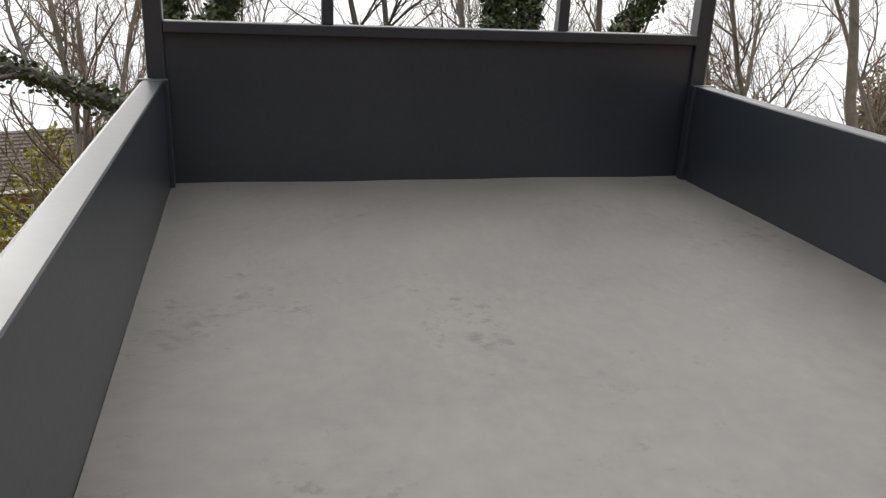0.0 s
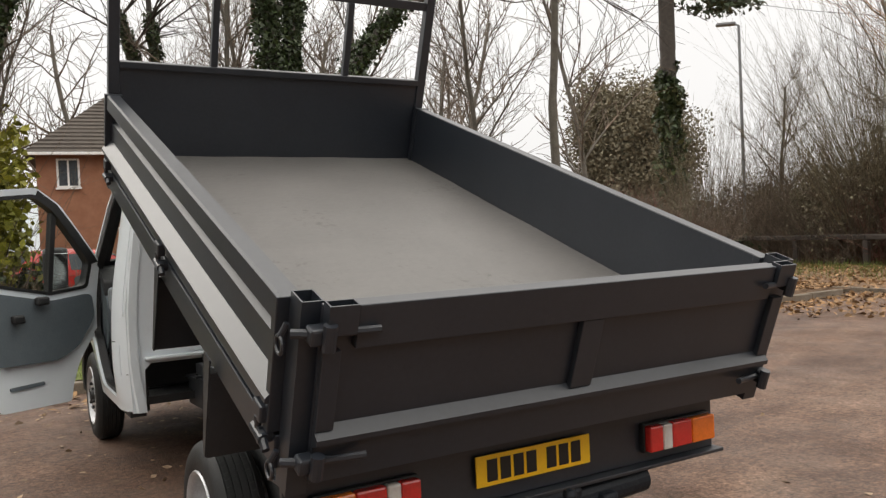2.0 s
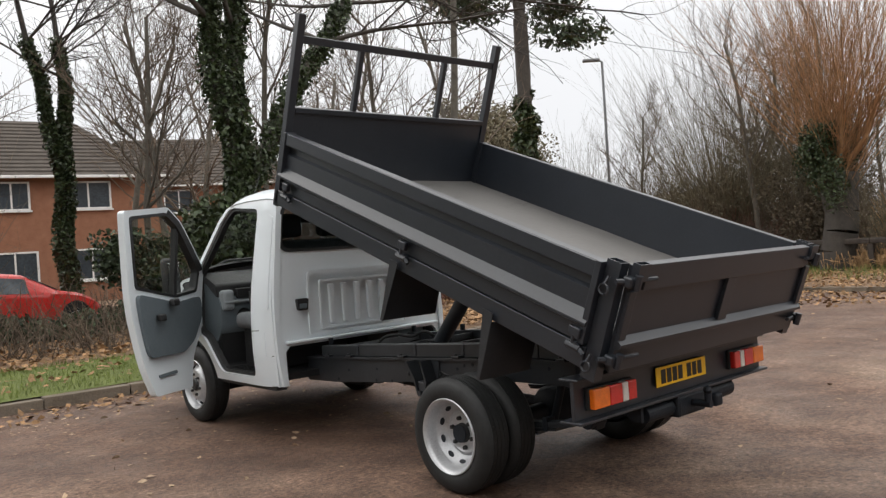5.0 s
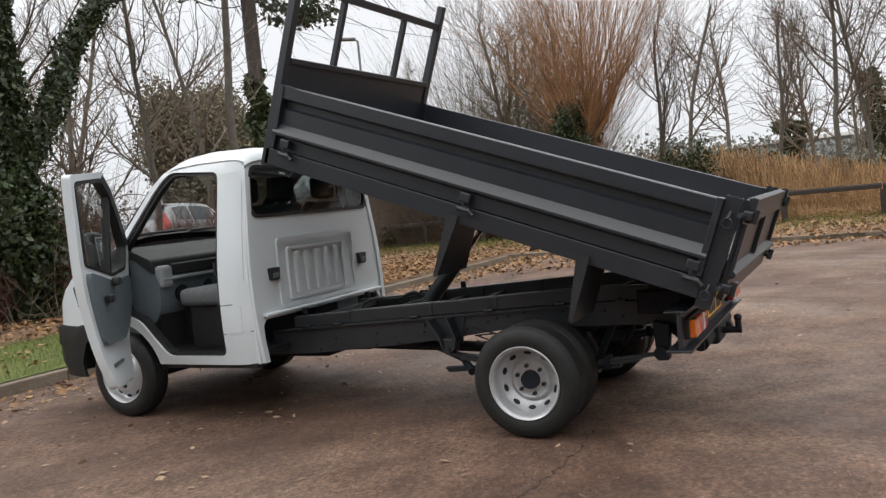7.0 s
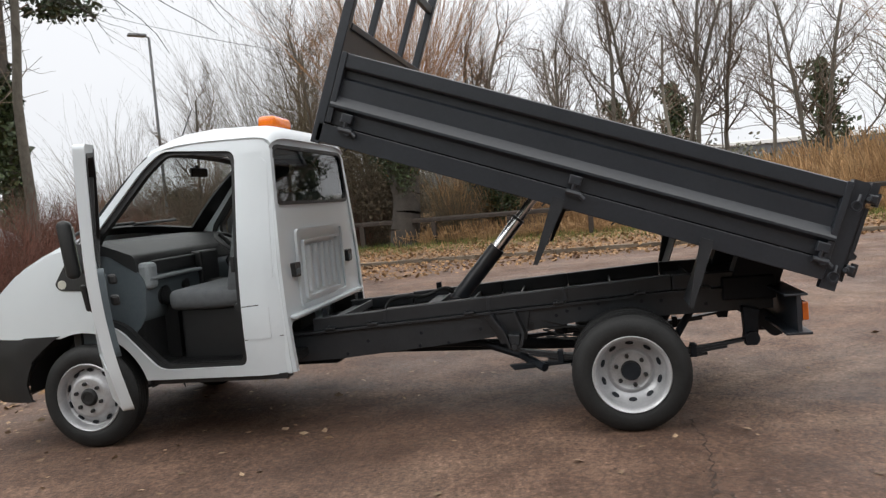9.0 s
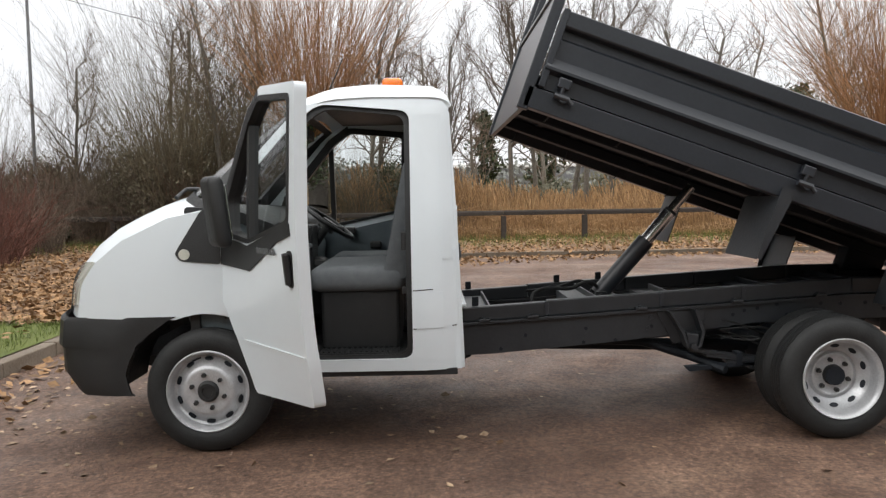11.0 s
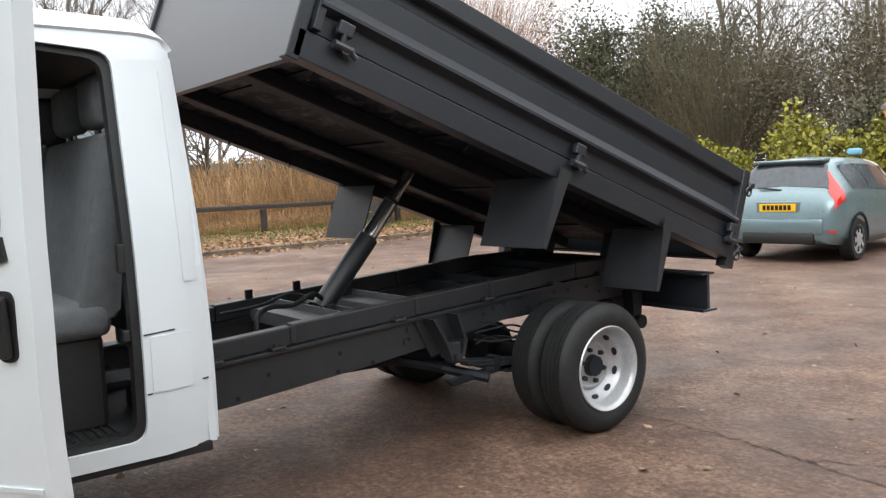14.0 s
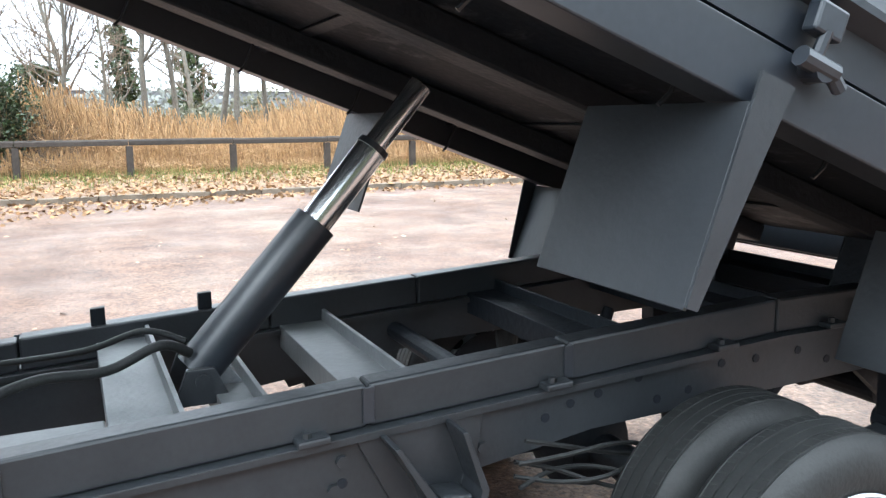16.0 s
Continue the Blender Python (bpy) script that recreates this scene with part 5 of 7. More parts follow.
# tailboard
tail = bedpart("tailboard", cubes((-0.955, 0.955, U_T - 0.018, U_T, 1.165, W_T + 0.02), bevel=0.002), M["black_paint"], truck, "black ribbed steel tailboard")
bedpart("top_rail", cubes((-0.862, 0.862, U_T - 0.047, U_T + 0.003, 1.585, W_T + 0.025), bevel=0.004), M["black_paint"], tail)
for xa, xb in ((-0.955, -0.9), (0.9, 0.955), (-0.045, 0.045)):
    bedpart("stile", cubes((xa, xb, U_T - 0.043, U_T - 0.019, 1.335, 1.583), bevel=0.003), M["black_paint"], tail)
bm = prism(bmesh.new(), [(U_T - 0.019, 1.345), (U_T - 0.06, 1.318), (U_T - 0.06, 1.3), (U_T - 0.03, 1.28), (U_T - 0.03, 1.16), (U_T - 0.019, 1.16)], "x", -0.955, 0.955)
bedpart("ledge", bm, M["black_paint"], tail)


# ---- trees, reeds and hedges ----
def tubes_mesh(name, segs, material, sides=4):
    """Tapered limbs as one mesh; segs: rows of x, y, z, r, X, Y, Z, R."""
    a = np.array(segs, dtype=float)
    p, q = a[:, :3], a[:, 4:7]
    d = q - p
    d /= np.maximum(np.linalg.norm(d, axis=1, keepdims=True), 1e-9)
    ref = np.where(np.abs(d[:, 2:3]) > 0.9, np.array([[1.0, 0, 0]]), np.array([[0, 0, 1.0]]))
    u = np.cross(d, ref)
    u /= np.linalg.norm(u, axis=1, keepdims=True)
    v = np.cross(d, u)
    rings = []
    for k in range(sides):
        c, s = math.cos(2 * math.pi * k / sides), math.sin(2 * math.pi * k / sides)
        w = c * u + s * v
        rings.append((p + w * a[:, 3:4], q + w * a[:, 7:8]))
    lo, hi = np.stack([r[0] for r in rings], 1), np.stack([r[1] for r in rings], 1)
    verts = np.concatenate([lo, hi], 1).reshape(-1, 3)
    n = len(a)
    base = (np.arange(n) * 2 * sides)[:, None]
    faces = []
    for k in range(sides):
        j = (k + 1) % sides
        faces.append(base + np.array([[k, j, sides + j, sides + k]]))
    faces = np.concatenate(faces, 0)
    me = bpy.data.meshes.new(name)
    me.vertices.add(len(verts))
    me.vertices.foreach_set("co", verts.ravel())
    me.loops.add(faces.size)
    me.loops.foreach_set("vertex_index", faces.ravel().astype(np.int32))
    me.polygons.add(len(faces))
    me.polygons.foreach_set("loop_start", np.arange(0, faces.size, 4, dtype=np.int32))
    me.polygons.foreach_set("loop_total", np.full(len(faces), 4, dtype=np.int32))
    me.update(calc_edges=True)
    me.materials.append(material)
    return me


def quads_mesh(name, centers, size, material, rng, flat=0.0, aspect=0.6):
    """Many small leaves, each a bent diamond."""
    c = np.asarray(centers, dtype=float)
    n = len(c)
    d = rng.normal(size=(n, 3))
    d[:, 2] *= 1 - flat
    d /= np.linalg.norm(d, axis=1, keepdims=True)
    e = rng.normal(size=(n, 3))
    e[:, 2] *= 1 - flat
    e -= d * (e * d).sum(1, keepdims=True)
    e /= np.linalg.norm(e, axis=1, keepdims=True)
    s = (size * rng.uniform(0.6, 1.4, size=(n, 1)))
    f = np.cross(d, e)
    verts = np.stack([c - d * s, c + e * s * aspect + f * s * 0.12, c + d * s, c - e * s * aspect + f * s * 0.12], 1).reshape(-1, 3)
    idx = np.arange(4 * n, dtype=np.int32)
    me = bpy.data.meshes.new(name)
    me.vertices.add(4 * n)
    me.vertices.foreach_set("co", verts.ravel())
    me.loops.add(4 * n)
    me.loops.foreach_set("vertex_index", idx)
    me.polygons.add(n)
    me.polygons.foreach_set("loop_start", np.arange(0, 4 * n, 4, dtype=np.int32))
    me.polygons.foreach_set("loop_total", np.full(n, 4, dtype=np.int32))
    me.update(calc_edges=True)
    me.materials.append(material)
    return me


def bare_tree(rng, height, radius, levels=3, density=1.0, upright=0.55, first=0.28, min_r=0.004, droop=0.0):
    """Limb segments of a leafless tree with a leader that runs to the top."""
    segs = []

    def shoot(p, d, length, r, level, steps):
        for i in range(steps):
            d = d + rng.normal(size=3) * (0.05 if level == 0 else 0.13)
            d[2] += (0.03 if level == 0 else 0.07 - droop * (i / steps))
            d /= np.linalg.norm(d)
            q = p + d * length / steps
            r2 = max(min_r, r * (1 - 0.8 / steps))
            segs.append((*p, r, *q, r2))
            p, r = q, r2
            share = (i + 1) / steps
            if level < levels and (level > 0 or share > first):
                for _ in range(1 + (rng.random() < density - 1 + 0.35)):
                    side = rng.normal(size=3)
                    side -= d * (side @ d)
                    side /= np.linalg.norm(side)
                    k = d * upright + side * (1 - upright) + np.array([0, 0, 0.12])
                    k /= np.linalg.norm(k)
                    far = length * (0.62 - 0.38 * share if level == 0 else 0.5) * rng.uniform(0.6, 1.15)
                    shoot(p, k, far, max(min_r, r * (0.5 if level == 0 else 0.6)), level + 1, max(3, steps - (4 if level == 0 else 1)))
    shoot(np.zeros(3), np.array([0, 0, 1.0]), height, radius, 0, 11)
    return segs


def willow(rng, trunk_h=2.2, rods=260, reach=5.0):
    """A pollard: a thick knobbly trunk with a sheaf of long thin rods."""
    segs = []
    p = np.zeros(3)
    r = 0.42
    for i in range(5):
        q = p + np.array([rng.normal() * 0.06, rng.normal() * 0.06, trunk_h / 5])
        r2 = r * 0.97 if i < 3 else r * 1.12
        segs.append((*p, r, *q, r2))
        p, r = q, r2
    limbs = []
    for i in range(7 if trunk_h > 1 else 0):
        a = 2 * math.pi * (i + rng.uniform(-0.3, 0.3)) / 7
        e = p + np.array([math.cos(a) * rng.uniform(0.5, 1.5), math.sin(a) * rng.uniform(0.5, 1.5), rng.uniform(0.7, 2.2)])
        m = (p + e) / 2 + np.array([math.cos(a) * 0.15, math.sin(a) * 0.15, -0.1])
        segs += [(*p, 0.11, *m, 0.085), (*m, 0.085, *e, 0.05)]
        limbs.append((p, m, e))
    for i in range(rods):
        a = rng.uniform(0, 2 * math.pi)
        t = rng.uniform(0, 1) ** 0.6
        d = np.array([math.cos(a) * t * 0.75, math.sin(a) * t * 0.75, 1.0])
        s = p + np.array([math.cos(a) * 0.32 * t, math.sin(a) * 0.32 * t, rng.uniform(-0.7, 0.1)])
        if limbs and i % 4:
            q0, q1, q2 = limbs[i % len(limbs)]
            f = rng.random()
            s = q0 + (q1 - q0) * 2 * f if f < 0.5 else q1 + (q2 - q1) * (2 * f - 1)
            out = q2 - q0
            d = np.array([out[0] * 0.42 + rng.normal() * 0.36, out[1] * 0.42 + rng.normal() * 0.36, 1.0])
        d /= np.linalg.norm(d)
        length = reach * rng.uniform(0.45, 1.05)
        rr = rng.uniform(0.006, 0.015)
        for j in range(5):
            d = d + rng.normal(size=3) * 0.085 + np.array([0, 0, 0.03])
            d /= np.linalg.norm(d)
            q = s + d * length / 5
            segs.append((*s, rr, *q, rr * 0.78))
            if j > 0 and rng.random() < 0.8:
                k = d + rng.normal(size=3) * 0.28
                k /= np.linalg.norm(k)
                e = q + k * length * rng.uniform(0.12, 0.35)
                segs.append((*q, rr * 0.5, *e, 0.003))
            s, rr = q, rr * 0.78
    return segs


def thicket(rng, length, depth, height, count, r=0.008):
    """Upright tangled stems of a bare shrub."""
    segs = []
    for i in range(count):
        p = np.array([rng.uniform(-length / 2, length / 2), rng.uniform(-depth / 2, depth / 2), 0.0])
        d = np.array([rng.normal() * 0.35, rng.normal() * 0.35, 1.0])
        d /= np.linalg.norm(d)
        h = height * rng.uniform(0.4, 1.05) * (1 - 0.5 * (2 * p[0] / length) ** 4)
        rr = r * rng.uniform(0.7, 1.6)
        for j in range(4):
            d = d + rng.normal(size=3) * 0.2
            d /= np.linalg.norm(d)
            q = p + d * h / 4
            segs.append((*p, rr, *q, rr * 0.75))
            for _ in range(2):
                k = d + rng.normal(size=3) * 0.7
                k /= np.linalg.norm(k)
                segs.append((*q, rr * 0.5, *(q + k * h * rng.uniform(0.08, 0.25)), 0.002))
            p, rr = q, rr * 0.75
    return segs


def bark(name, c1, c2):
    return mat(name, c1, 0.9, color2=c2, scale=5, bump=0.6, bump_scale=30, per_object=0.15)


M["bark_grey"] = bark("bark_grey", (0.085, 0.075, 0.06), (0.17, 0.155, 0.13))
M["bark_dark"] = bark("bark_dark", (0.036, 0.031, 0.027), (0.078, 0.068, 0.058))
M["willow_rods"] = mat("willow_rods", (0.24, 0.12, 0.05), 0.8, color2=(0.38, 0.21, 0.1), scale=3, per_island=0.35)
M["twig_brown"] = mat("twig_brown", (0.09, 0.068, 0.05), 0.9, color2=(0.17, 0.13, 0.095), scale=2, per_island=0.4)
M["twig_red"] = mat("twig_red", (0.1, 0.04, 0.03), 0.9, color2=(0.17, 0.075, 0.05), scale=2, per_island=0.4)
M["ivy"] = mat("ivy", (0.014, 0.026, 0.008), 0.5, color2=(0.048, 0.07, 0.022), scale=3, per_island=0.5)
M["evergreen"] = mat("evergreen", (0.02, 0.035, 0.015), 0.6, color2=(0.05, 0.07, 0.03), scale=1.5, per_island=0.5)
M["brown_scrub"] = mat("brown_scrub", (0.06, 0.05, 0.03), 0.8, color2=(0.12, 0.09, 0.055), scale=1.2, per_island=0.45)
M["yellow_leaf"] = mat("yellow_leaf", (0.12, 0.13, 0.015), 0.6, color2=(0.34, 0.32, 0.035), scale=2.5, per_island=0.4)
M["fallen_leaf"] = mat("fallen_leaf", (0.16, 0.085, 0.035), 0.8, color2=(0.36, 0.22, 0.11), scale=3, per_island=0.5)
M["reed"] = mat("reed", (0.3, 0.175, 0.08), 0.85, color2=(0.47, 0.31, 0.16), scale=0.6, per_island=0.35)


def place_mesh(name, me, at, rz=0.0, s=1.0, parent=None):
    ob = new(name, me)
    ob.parent = parent
    ob.matrix_basis = pose(*at, 0, 0, rz) @ Matrix.Scale(s, 4)
    return ob


def tree_thing(name, label, at, meshes, rz=0.0, s=1.0, group=""):
    t = thing(name, label, "tree", at, rz, group)
    for nm, me in meshes:
        ob = new(nm, me)
        ob.parent = t
        ob.matrix_basis = Matrix.Scale(s, 4)
    return t


rng = np.random.default_rng(7)
M["dark_scrub"] = mat("dark_scrub", (0.075, 0.075, 0.042), 0.75, color2=(0.13, 0.12, 0.075), scale=0.6, per_island=0.3)
M["olive_scrub"] = mat("olive_scrub", (0.11, 0.098, 0.06), 0.8, color2=(0.19, 0.165, 0.11), scale=0.6, per_island=0.3)


M["wood_green"] = mat("wood_green", (0.06, 0.065, 0.035), 0.75, color2=(0.11, 0.11, 0.062), scale=0.7, per_island=0.35)
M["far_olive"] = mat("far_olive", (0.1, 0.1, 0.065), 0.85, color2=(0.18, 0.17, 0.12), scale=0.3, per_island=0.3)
# the haze of distance is mixed into this pale colour
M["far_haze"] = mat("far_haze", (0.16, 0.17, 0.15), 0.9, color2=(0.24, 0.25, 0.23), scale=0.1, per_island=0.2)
M["twig_olive"] = mat("twig_olive", (0.1, 0.085, 0.05), 0.9, color2=(0.18, 0.15, 0.095), scale=1.5, per_island=0.35)


def split_tree(segs, limit, m1, m2, sides=7):
    cut = [s for s in segs if s[3] > limit]
    rest = [s for s in segs if s[3] <= limit]
    return (tubes_mesh("trunk", cut, m1, sides), tubes_mesh("crown", rest, m2, 3))


near_trees = [split_tree(bare_tree(np.random.default_rng(20 + k), 10.5, 0.15, 3, 1.22, 0.5 + 0.06 * k), 0.035, M["bark_grey"], M["twig_brown"]) for k in range(3)]
far_trees = [split_tree(bare_tree(np.random.default_rng(40 + k), (12.0, 9.5, 11.0, 10.0, 8.5, 12.5)[k], 0.17, 2, 1.55, (0.5, 0.34, 0.42, 0.3, 0.36, 0.45)[k], (0.2, 0.12, 0.3, 0.15, 0.1, 0.25)[k], 0.009, 0.05 * (k % 3)), 0.05, M["bark_grey"], M["twig_brown"], 5) for k in range(6)]
wil = []
for k in range(2):
    segs = willow(np.random.default_rng(50 + k), 2.4, 520, 6.2)
    wil.append((tubes_mesh("trunk", segs[:5], M["bark_dark"], 12), tubes_mesh("crown", segs[5:], M["willow_rods"], 3)))


def leaf_cloud(rng, center, radii, n, hollow=0.45):
    """Places in an uneven lump."""
    d = rng.normal(size=(n, 3))
    d /= np.linalg.norm(d, axis=1, keepdims=True)
    r = hollow + (1 - hollow) * rng.random(n) ** 0.6
    lump = 1 + 0.22 * np.sin(3.1 * d[:, 0] + 2 * d[:, 1] + center[0]) + 0.18 * np.sin(5.3 * d[:, 2] + 3 * d[:, 1] + center[1])
    return np.asarray(center) + d * np.asarray(radii) * (r * lump)[:, None]


def shrub(name, label, at, size, n, leaf, material, rng, category="bush", clumps=7, stems=True, group=""):
    """A bush: many clumps of leaves over a few stems."""
    t = thing(name, label, category, at, 0, group)
    lx, ly, lz = size
    pts = []
    for k in range(clumps):
        c = (rng.uniform(-0.38, 0.38) * lx, rng.uniform(-0.35, 0.35) * ly, lz * rng.uniform(0.28, 0.72))
        pts.append(leaf_cloud(rng, c, (lx * rng.uniform(0.16, 0.27), ly * rng.uniform(0.2, 0.32), lz * rng.uniform(0.22, 0.34)), n // clumps, 0.2))
    pts = np.concatenate(pts)
    pts = pts[pts[:, 2] > 0.02]
    ob = new("foliage", quads_mesh("foliage", pts, leaf, material, rng))
    ob.parent = t
    if stems:
        segs = thicket(rng, lx * 0.8, ly * 0.7, lz * 0.95, int(12 + 6 * lx), 0.012)
        ob = tagged(new("stem_tangle", tubes_mesh("stem_tangle", segs, M["twig_brown"], 3)), kind="stuff")
        ob.parent = t
    return t


def brush(name, label, at, size, count, material, rng, rz=0.0, r=0.008, group=""):
    t = thing(name, label, "bush", at, rz, group)
    ob = tagged(new("stem_tangle", tubes_mesh("stem_tangle", thicket(rng, size[0], size[1], size[2], count, r), material, 3)), kind="stuff")
    ob.parent = t
    return t


def ivy_on(rng, path, n, leaf=0.06, thick_r=0.35):
    """Leaf places wrapped round a limb given as rows of x, y, z, r."""
    out = []
    path = np.asarray(path, float)
    seg = rng.integers(0, len(path) - 1, n)
    f = rng.random(n)[:, None]
    p = path[seg] * (1 - f) + path[seg + 1] * f
    a = rng.uniform(0, 2 * math.pi, n)
    rr = p[:, 3] + thick_r * rng.random(n) ** 1.5 * (0.6 + 0.6 * np.sin(p[:, 2] * 2.3 + a))
    return np.stack([p[:, 0] + rr * np.cos(a), p[:, 1] + rr * np.sin(a), p[:, 2] + rng.normal(size=n) * 0.1], 1)


def ivy_tree(label, at, height, r, fork_z, limbs, n_ivy, seed, ivy_top, branches=1.0, lean=0.0):
    """A forked trunk wrapped in ivy, with bare limbs above."""
    g = np.random.default_rng(seed)
    t = thing("ivy_tree", label, "tree", at)
    segs, ivy = [], []
    trunk = [np.array([lean * z, 0.04 * math.sin(z), z]) for z in np.linspace(0, fork_z, 5)]
    for a, b in zip(trunk, trunk[1:]):
        segs.append((*a, r, *b, r * 0.95))
    paths = [[(*p, r) for p in trunk]]
    for az, tilt, *reach in limbs:
        d = np.array([math.cos(radians(az)) * tilt, math.sin(radians(az)) * tilt, 1.0])
        d /= np.linalg.norm(d)
        p, rr, row = trunk[-1], r * 0.72, [(*trunk[-1], r * 0.72)]
        steps, length = 9, reach[0] if reach else (height - fork_z) / d[2]
        for i in range(steps):
            d = d + g.normal(size=3) * 0.07 + np.array([0, 0, 0.02])
            d /= np.linalg.norm(d)
            q = p + d * length / steps
            segs.append((*p, rr, *q, rr * 0.87))
            p, rr = q, rr * 0.87
            row.append((*p, rr))
            if i > 1:
                for _ in range(2):
                    side = g.normal(size=3)
                    side -= d * (side @ d)
                    k = d * 0.4 + side / np.linalg.norm(side) * 0.7
                    k /= np.linalg.norm(k)
                    b = bare_tree(g, length * g.uniform(0.3, 0.6) * branches, rr * 0.5, 1, 1.6, 0.5, 0.1, 0.006)
                    m = np.array(Vector(k).to_track_quat("Z", "Y").to_matrix())
                    for s in b:
                        s = np.array(s)
                        segs.append((*(m @ s[:3] + p), s[3], *(m @ s[4:7] + p), s[7]))
        paths.append(row)
    for k, (nm, me) in enumerate(zip(("trunk", "crown"), split_tree(segs, 0.05, M["bark_dark"], M["bark_dark"], 8))):
        ob = new(nm, me)
        ob.parent = t
    pts = np.concatenate([ivy_on(g, [p for p in row if p[2] < ivy_top] or row[:2], int(n_ivy * 1.9) // len(paths), 0.06, r * 0.85) for row in paths if len([p for p in row if p[2] < ivy_top]) > 1])
    ob = new("ivy", quads_mesh("ivy", pts, 0.052, M["ivy"], g))
    ob.parent = t
    ob["label"] = "dark green climbing ivy"
    return t


# willows along the timber rail
WILLOWS = [(18.7, 5.8, 0, 1.12, 0), (17.4, -10.6, 140, 0.95, 1), (18.6, -14.8, 200, 1.05, 0), (20.5, -17.6, 20, 1.1, 1)]
for x, y, rz, s, k in WILLOWS:
    tree_thing("willow_tree", "pollarded willow with a sheaf of orange-brown rods", (x, y, 0.05), (("trunk", wil[k][0]), ("crown", wil[k][1])), rz, s, "pollarded willows")
shrub("ivy_bush", "dark ivy grown over the willow's trunk", (18.6, 5.75, 1.6), (1.8, 1.8, 2.9), 6000, 0.045, M["ivy"], np.random.default_rng(61), "ivy", 6, False)
shrub("ivy_bush", "dark ivy bush at the willow's foot", (19.8, 3.1, 0.05), (1.9, 1.9, 3.0), 6000, 0.045, M["ivy"], np.random.default_rng(62), "bush", 6, True)

# ivy-clad trees behind the lawn
ivy_tree("tall forked tree wrapped in dark ivy", (3.6, 10.9, 0.1), 13.0, 0.25, 2.6, ((178, 0.14), (8, 0.8), (120, 0.06)), 12000, 71, 8.0, 1.0)
ivy_tree("slim tree wrapped in dark ivy", (2.65, 18.8, 0.1), 12.0, 0.18, 3.6, ((150, 0.05), (30, 0.1)), 8000, 72, 7.5)
ivy_tree("thick ivy-covered tree beside the lawn", (-1.7, 10.8, 0.1), 11.0, 0.22, 3.5, ((178, 1.7, 6.5), (100, 0.12), (20, 0.25)), 5000, 73, 6.5, 0.8)
ivy_tree("ivy-wrapped tree far across the road", (37.3, 33.5, 0.0), 27.0, 0.5, 16.5, ((150, 0.12), (0, 0.1)), 9000, 74, 12.0, 0.5)
# pine crown of that far tree
g = np.random.default_rng(75)
pts = np.concatenate([leaf_cloud(g, (37.3 + g.normal() * 4.2, 33.5 + g.normal() * 4.2, 20 + g.normal() * 2.4), (2.6, 2.6, 0.9), 700, 0.1) for _ in range(16)])
tagged(new("pine_crown", quads_mesh("pine_crown", pts, 0.2, M["evergreen"], g)), "dark green pine crown high over the road", "tree")
pole_segs = bare_tree(np.random.default_rng(82), 12.5, 0.15, 2, 0.8, 0.5, 0.55, 0.006)
tree_thing("bare_tree", "slender pale trunk with few thin branches", (11.47, 13.1, 0.05), tuple(zip(("trunk", "crown"), split_tree(pole_segs, 0.04, M["bark_grey"], M["twig_brown"]))), 0, 1.0)

# thick ivy round the foot of that tree
g = np.random.default_rng(76)
pts = ivy_on(g, [(0, 0, 0.2, 0.5), (0, 0, 8.0, 0.5), (0, 0, 11.5, 0.2)], 3600, 0.1, 0.6)
t = tagged(new("ivy_bush", quads_mesh("ivy_bush", pts, 0.22, M["ivy"], g)), "thick dark ivy round a tall trunk across the road", "ivy")
t.location = (37.3, 33.5, 0)

# rounded brown-green evergreen far behind
shrub("evergreen_tree", "large rounded olive-brown evergreen", (62.0, 62.0, 0), (13.5, 13.5, 18.0), 110000, 0.19, M["olive_scrub"], np.random.default_rng(78), "tree", 24, False)

# shrubs and hedges behind the lawn and along the verge
for k, (x, y, lx, ly, lz, m, n) in enumerate(((-3.2, 12.3, 4.2, 1.8, 1.5, "ivy", 6000), (0.6, 12.6, 4.2, 1.8, 0.75, "evergreen", 5000), (4.2, 13.0, 3.8, 1.8, 1.9, "ivy", 7000), (-6.8, 11.5, 4.0, 1.8, 3.0, "ivy", 7000),
                                              (6.4, 13.4, 3.0, 1.4, 1.2, "evergreen", 4000), (3.3, 14.4, 3.4, 1.8, 2.4, "evergreen", 7000), (-1.8, 14.6, 3.0, 1.6, 1.9, "ivy", 5000), (21.0, 14.5, 3.0, 2.0, 1.9, "evergreen", 4000), (20.4, 20.6, 3.6, 2.4, 2.4, "ivy", 5000), (3.1, 10.7, 2.0, 1.6, 3.0, "ivy", 6000))):
    shrub("hedge_shrub", "dense dark green shrub with leaf litter below", (x, y, 0.08), (lx, ly, lz), n, 0.06, M[m], np.random.default_rng(100 + k), group="shrubs behind the lawn")
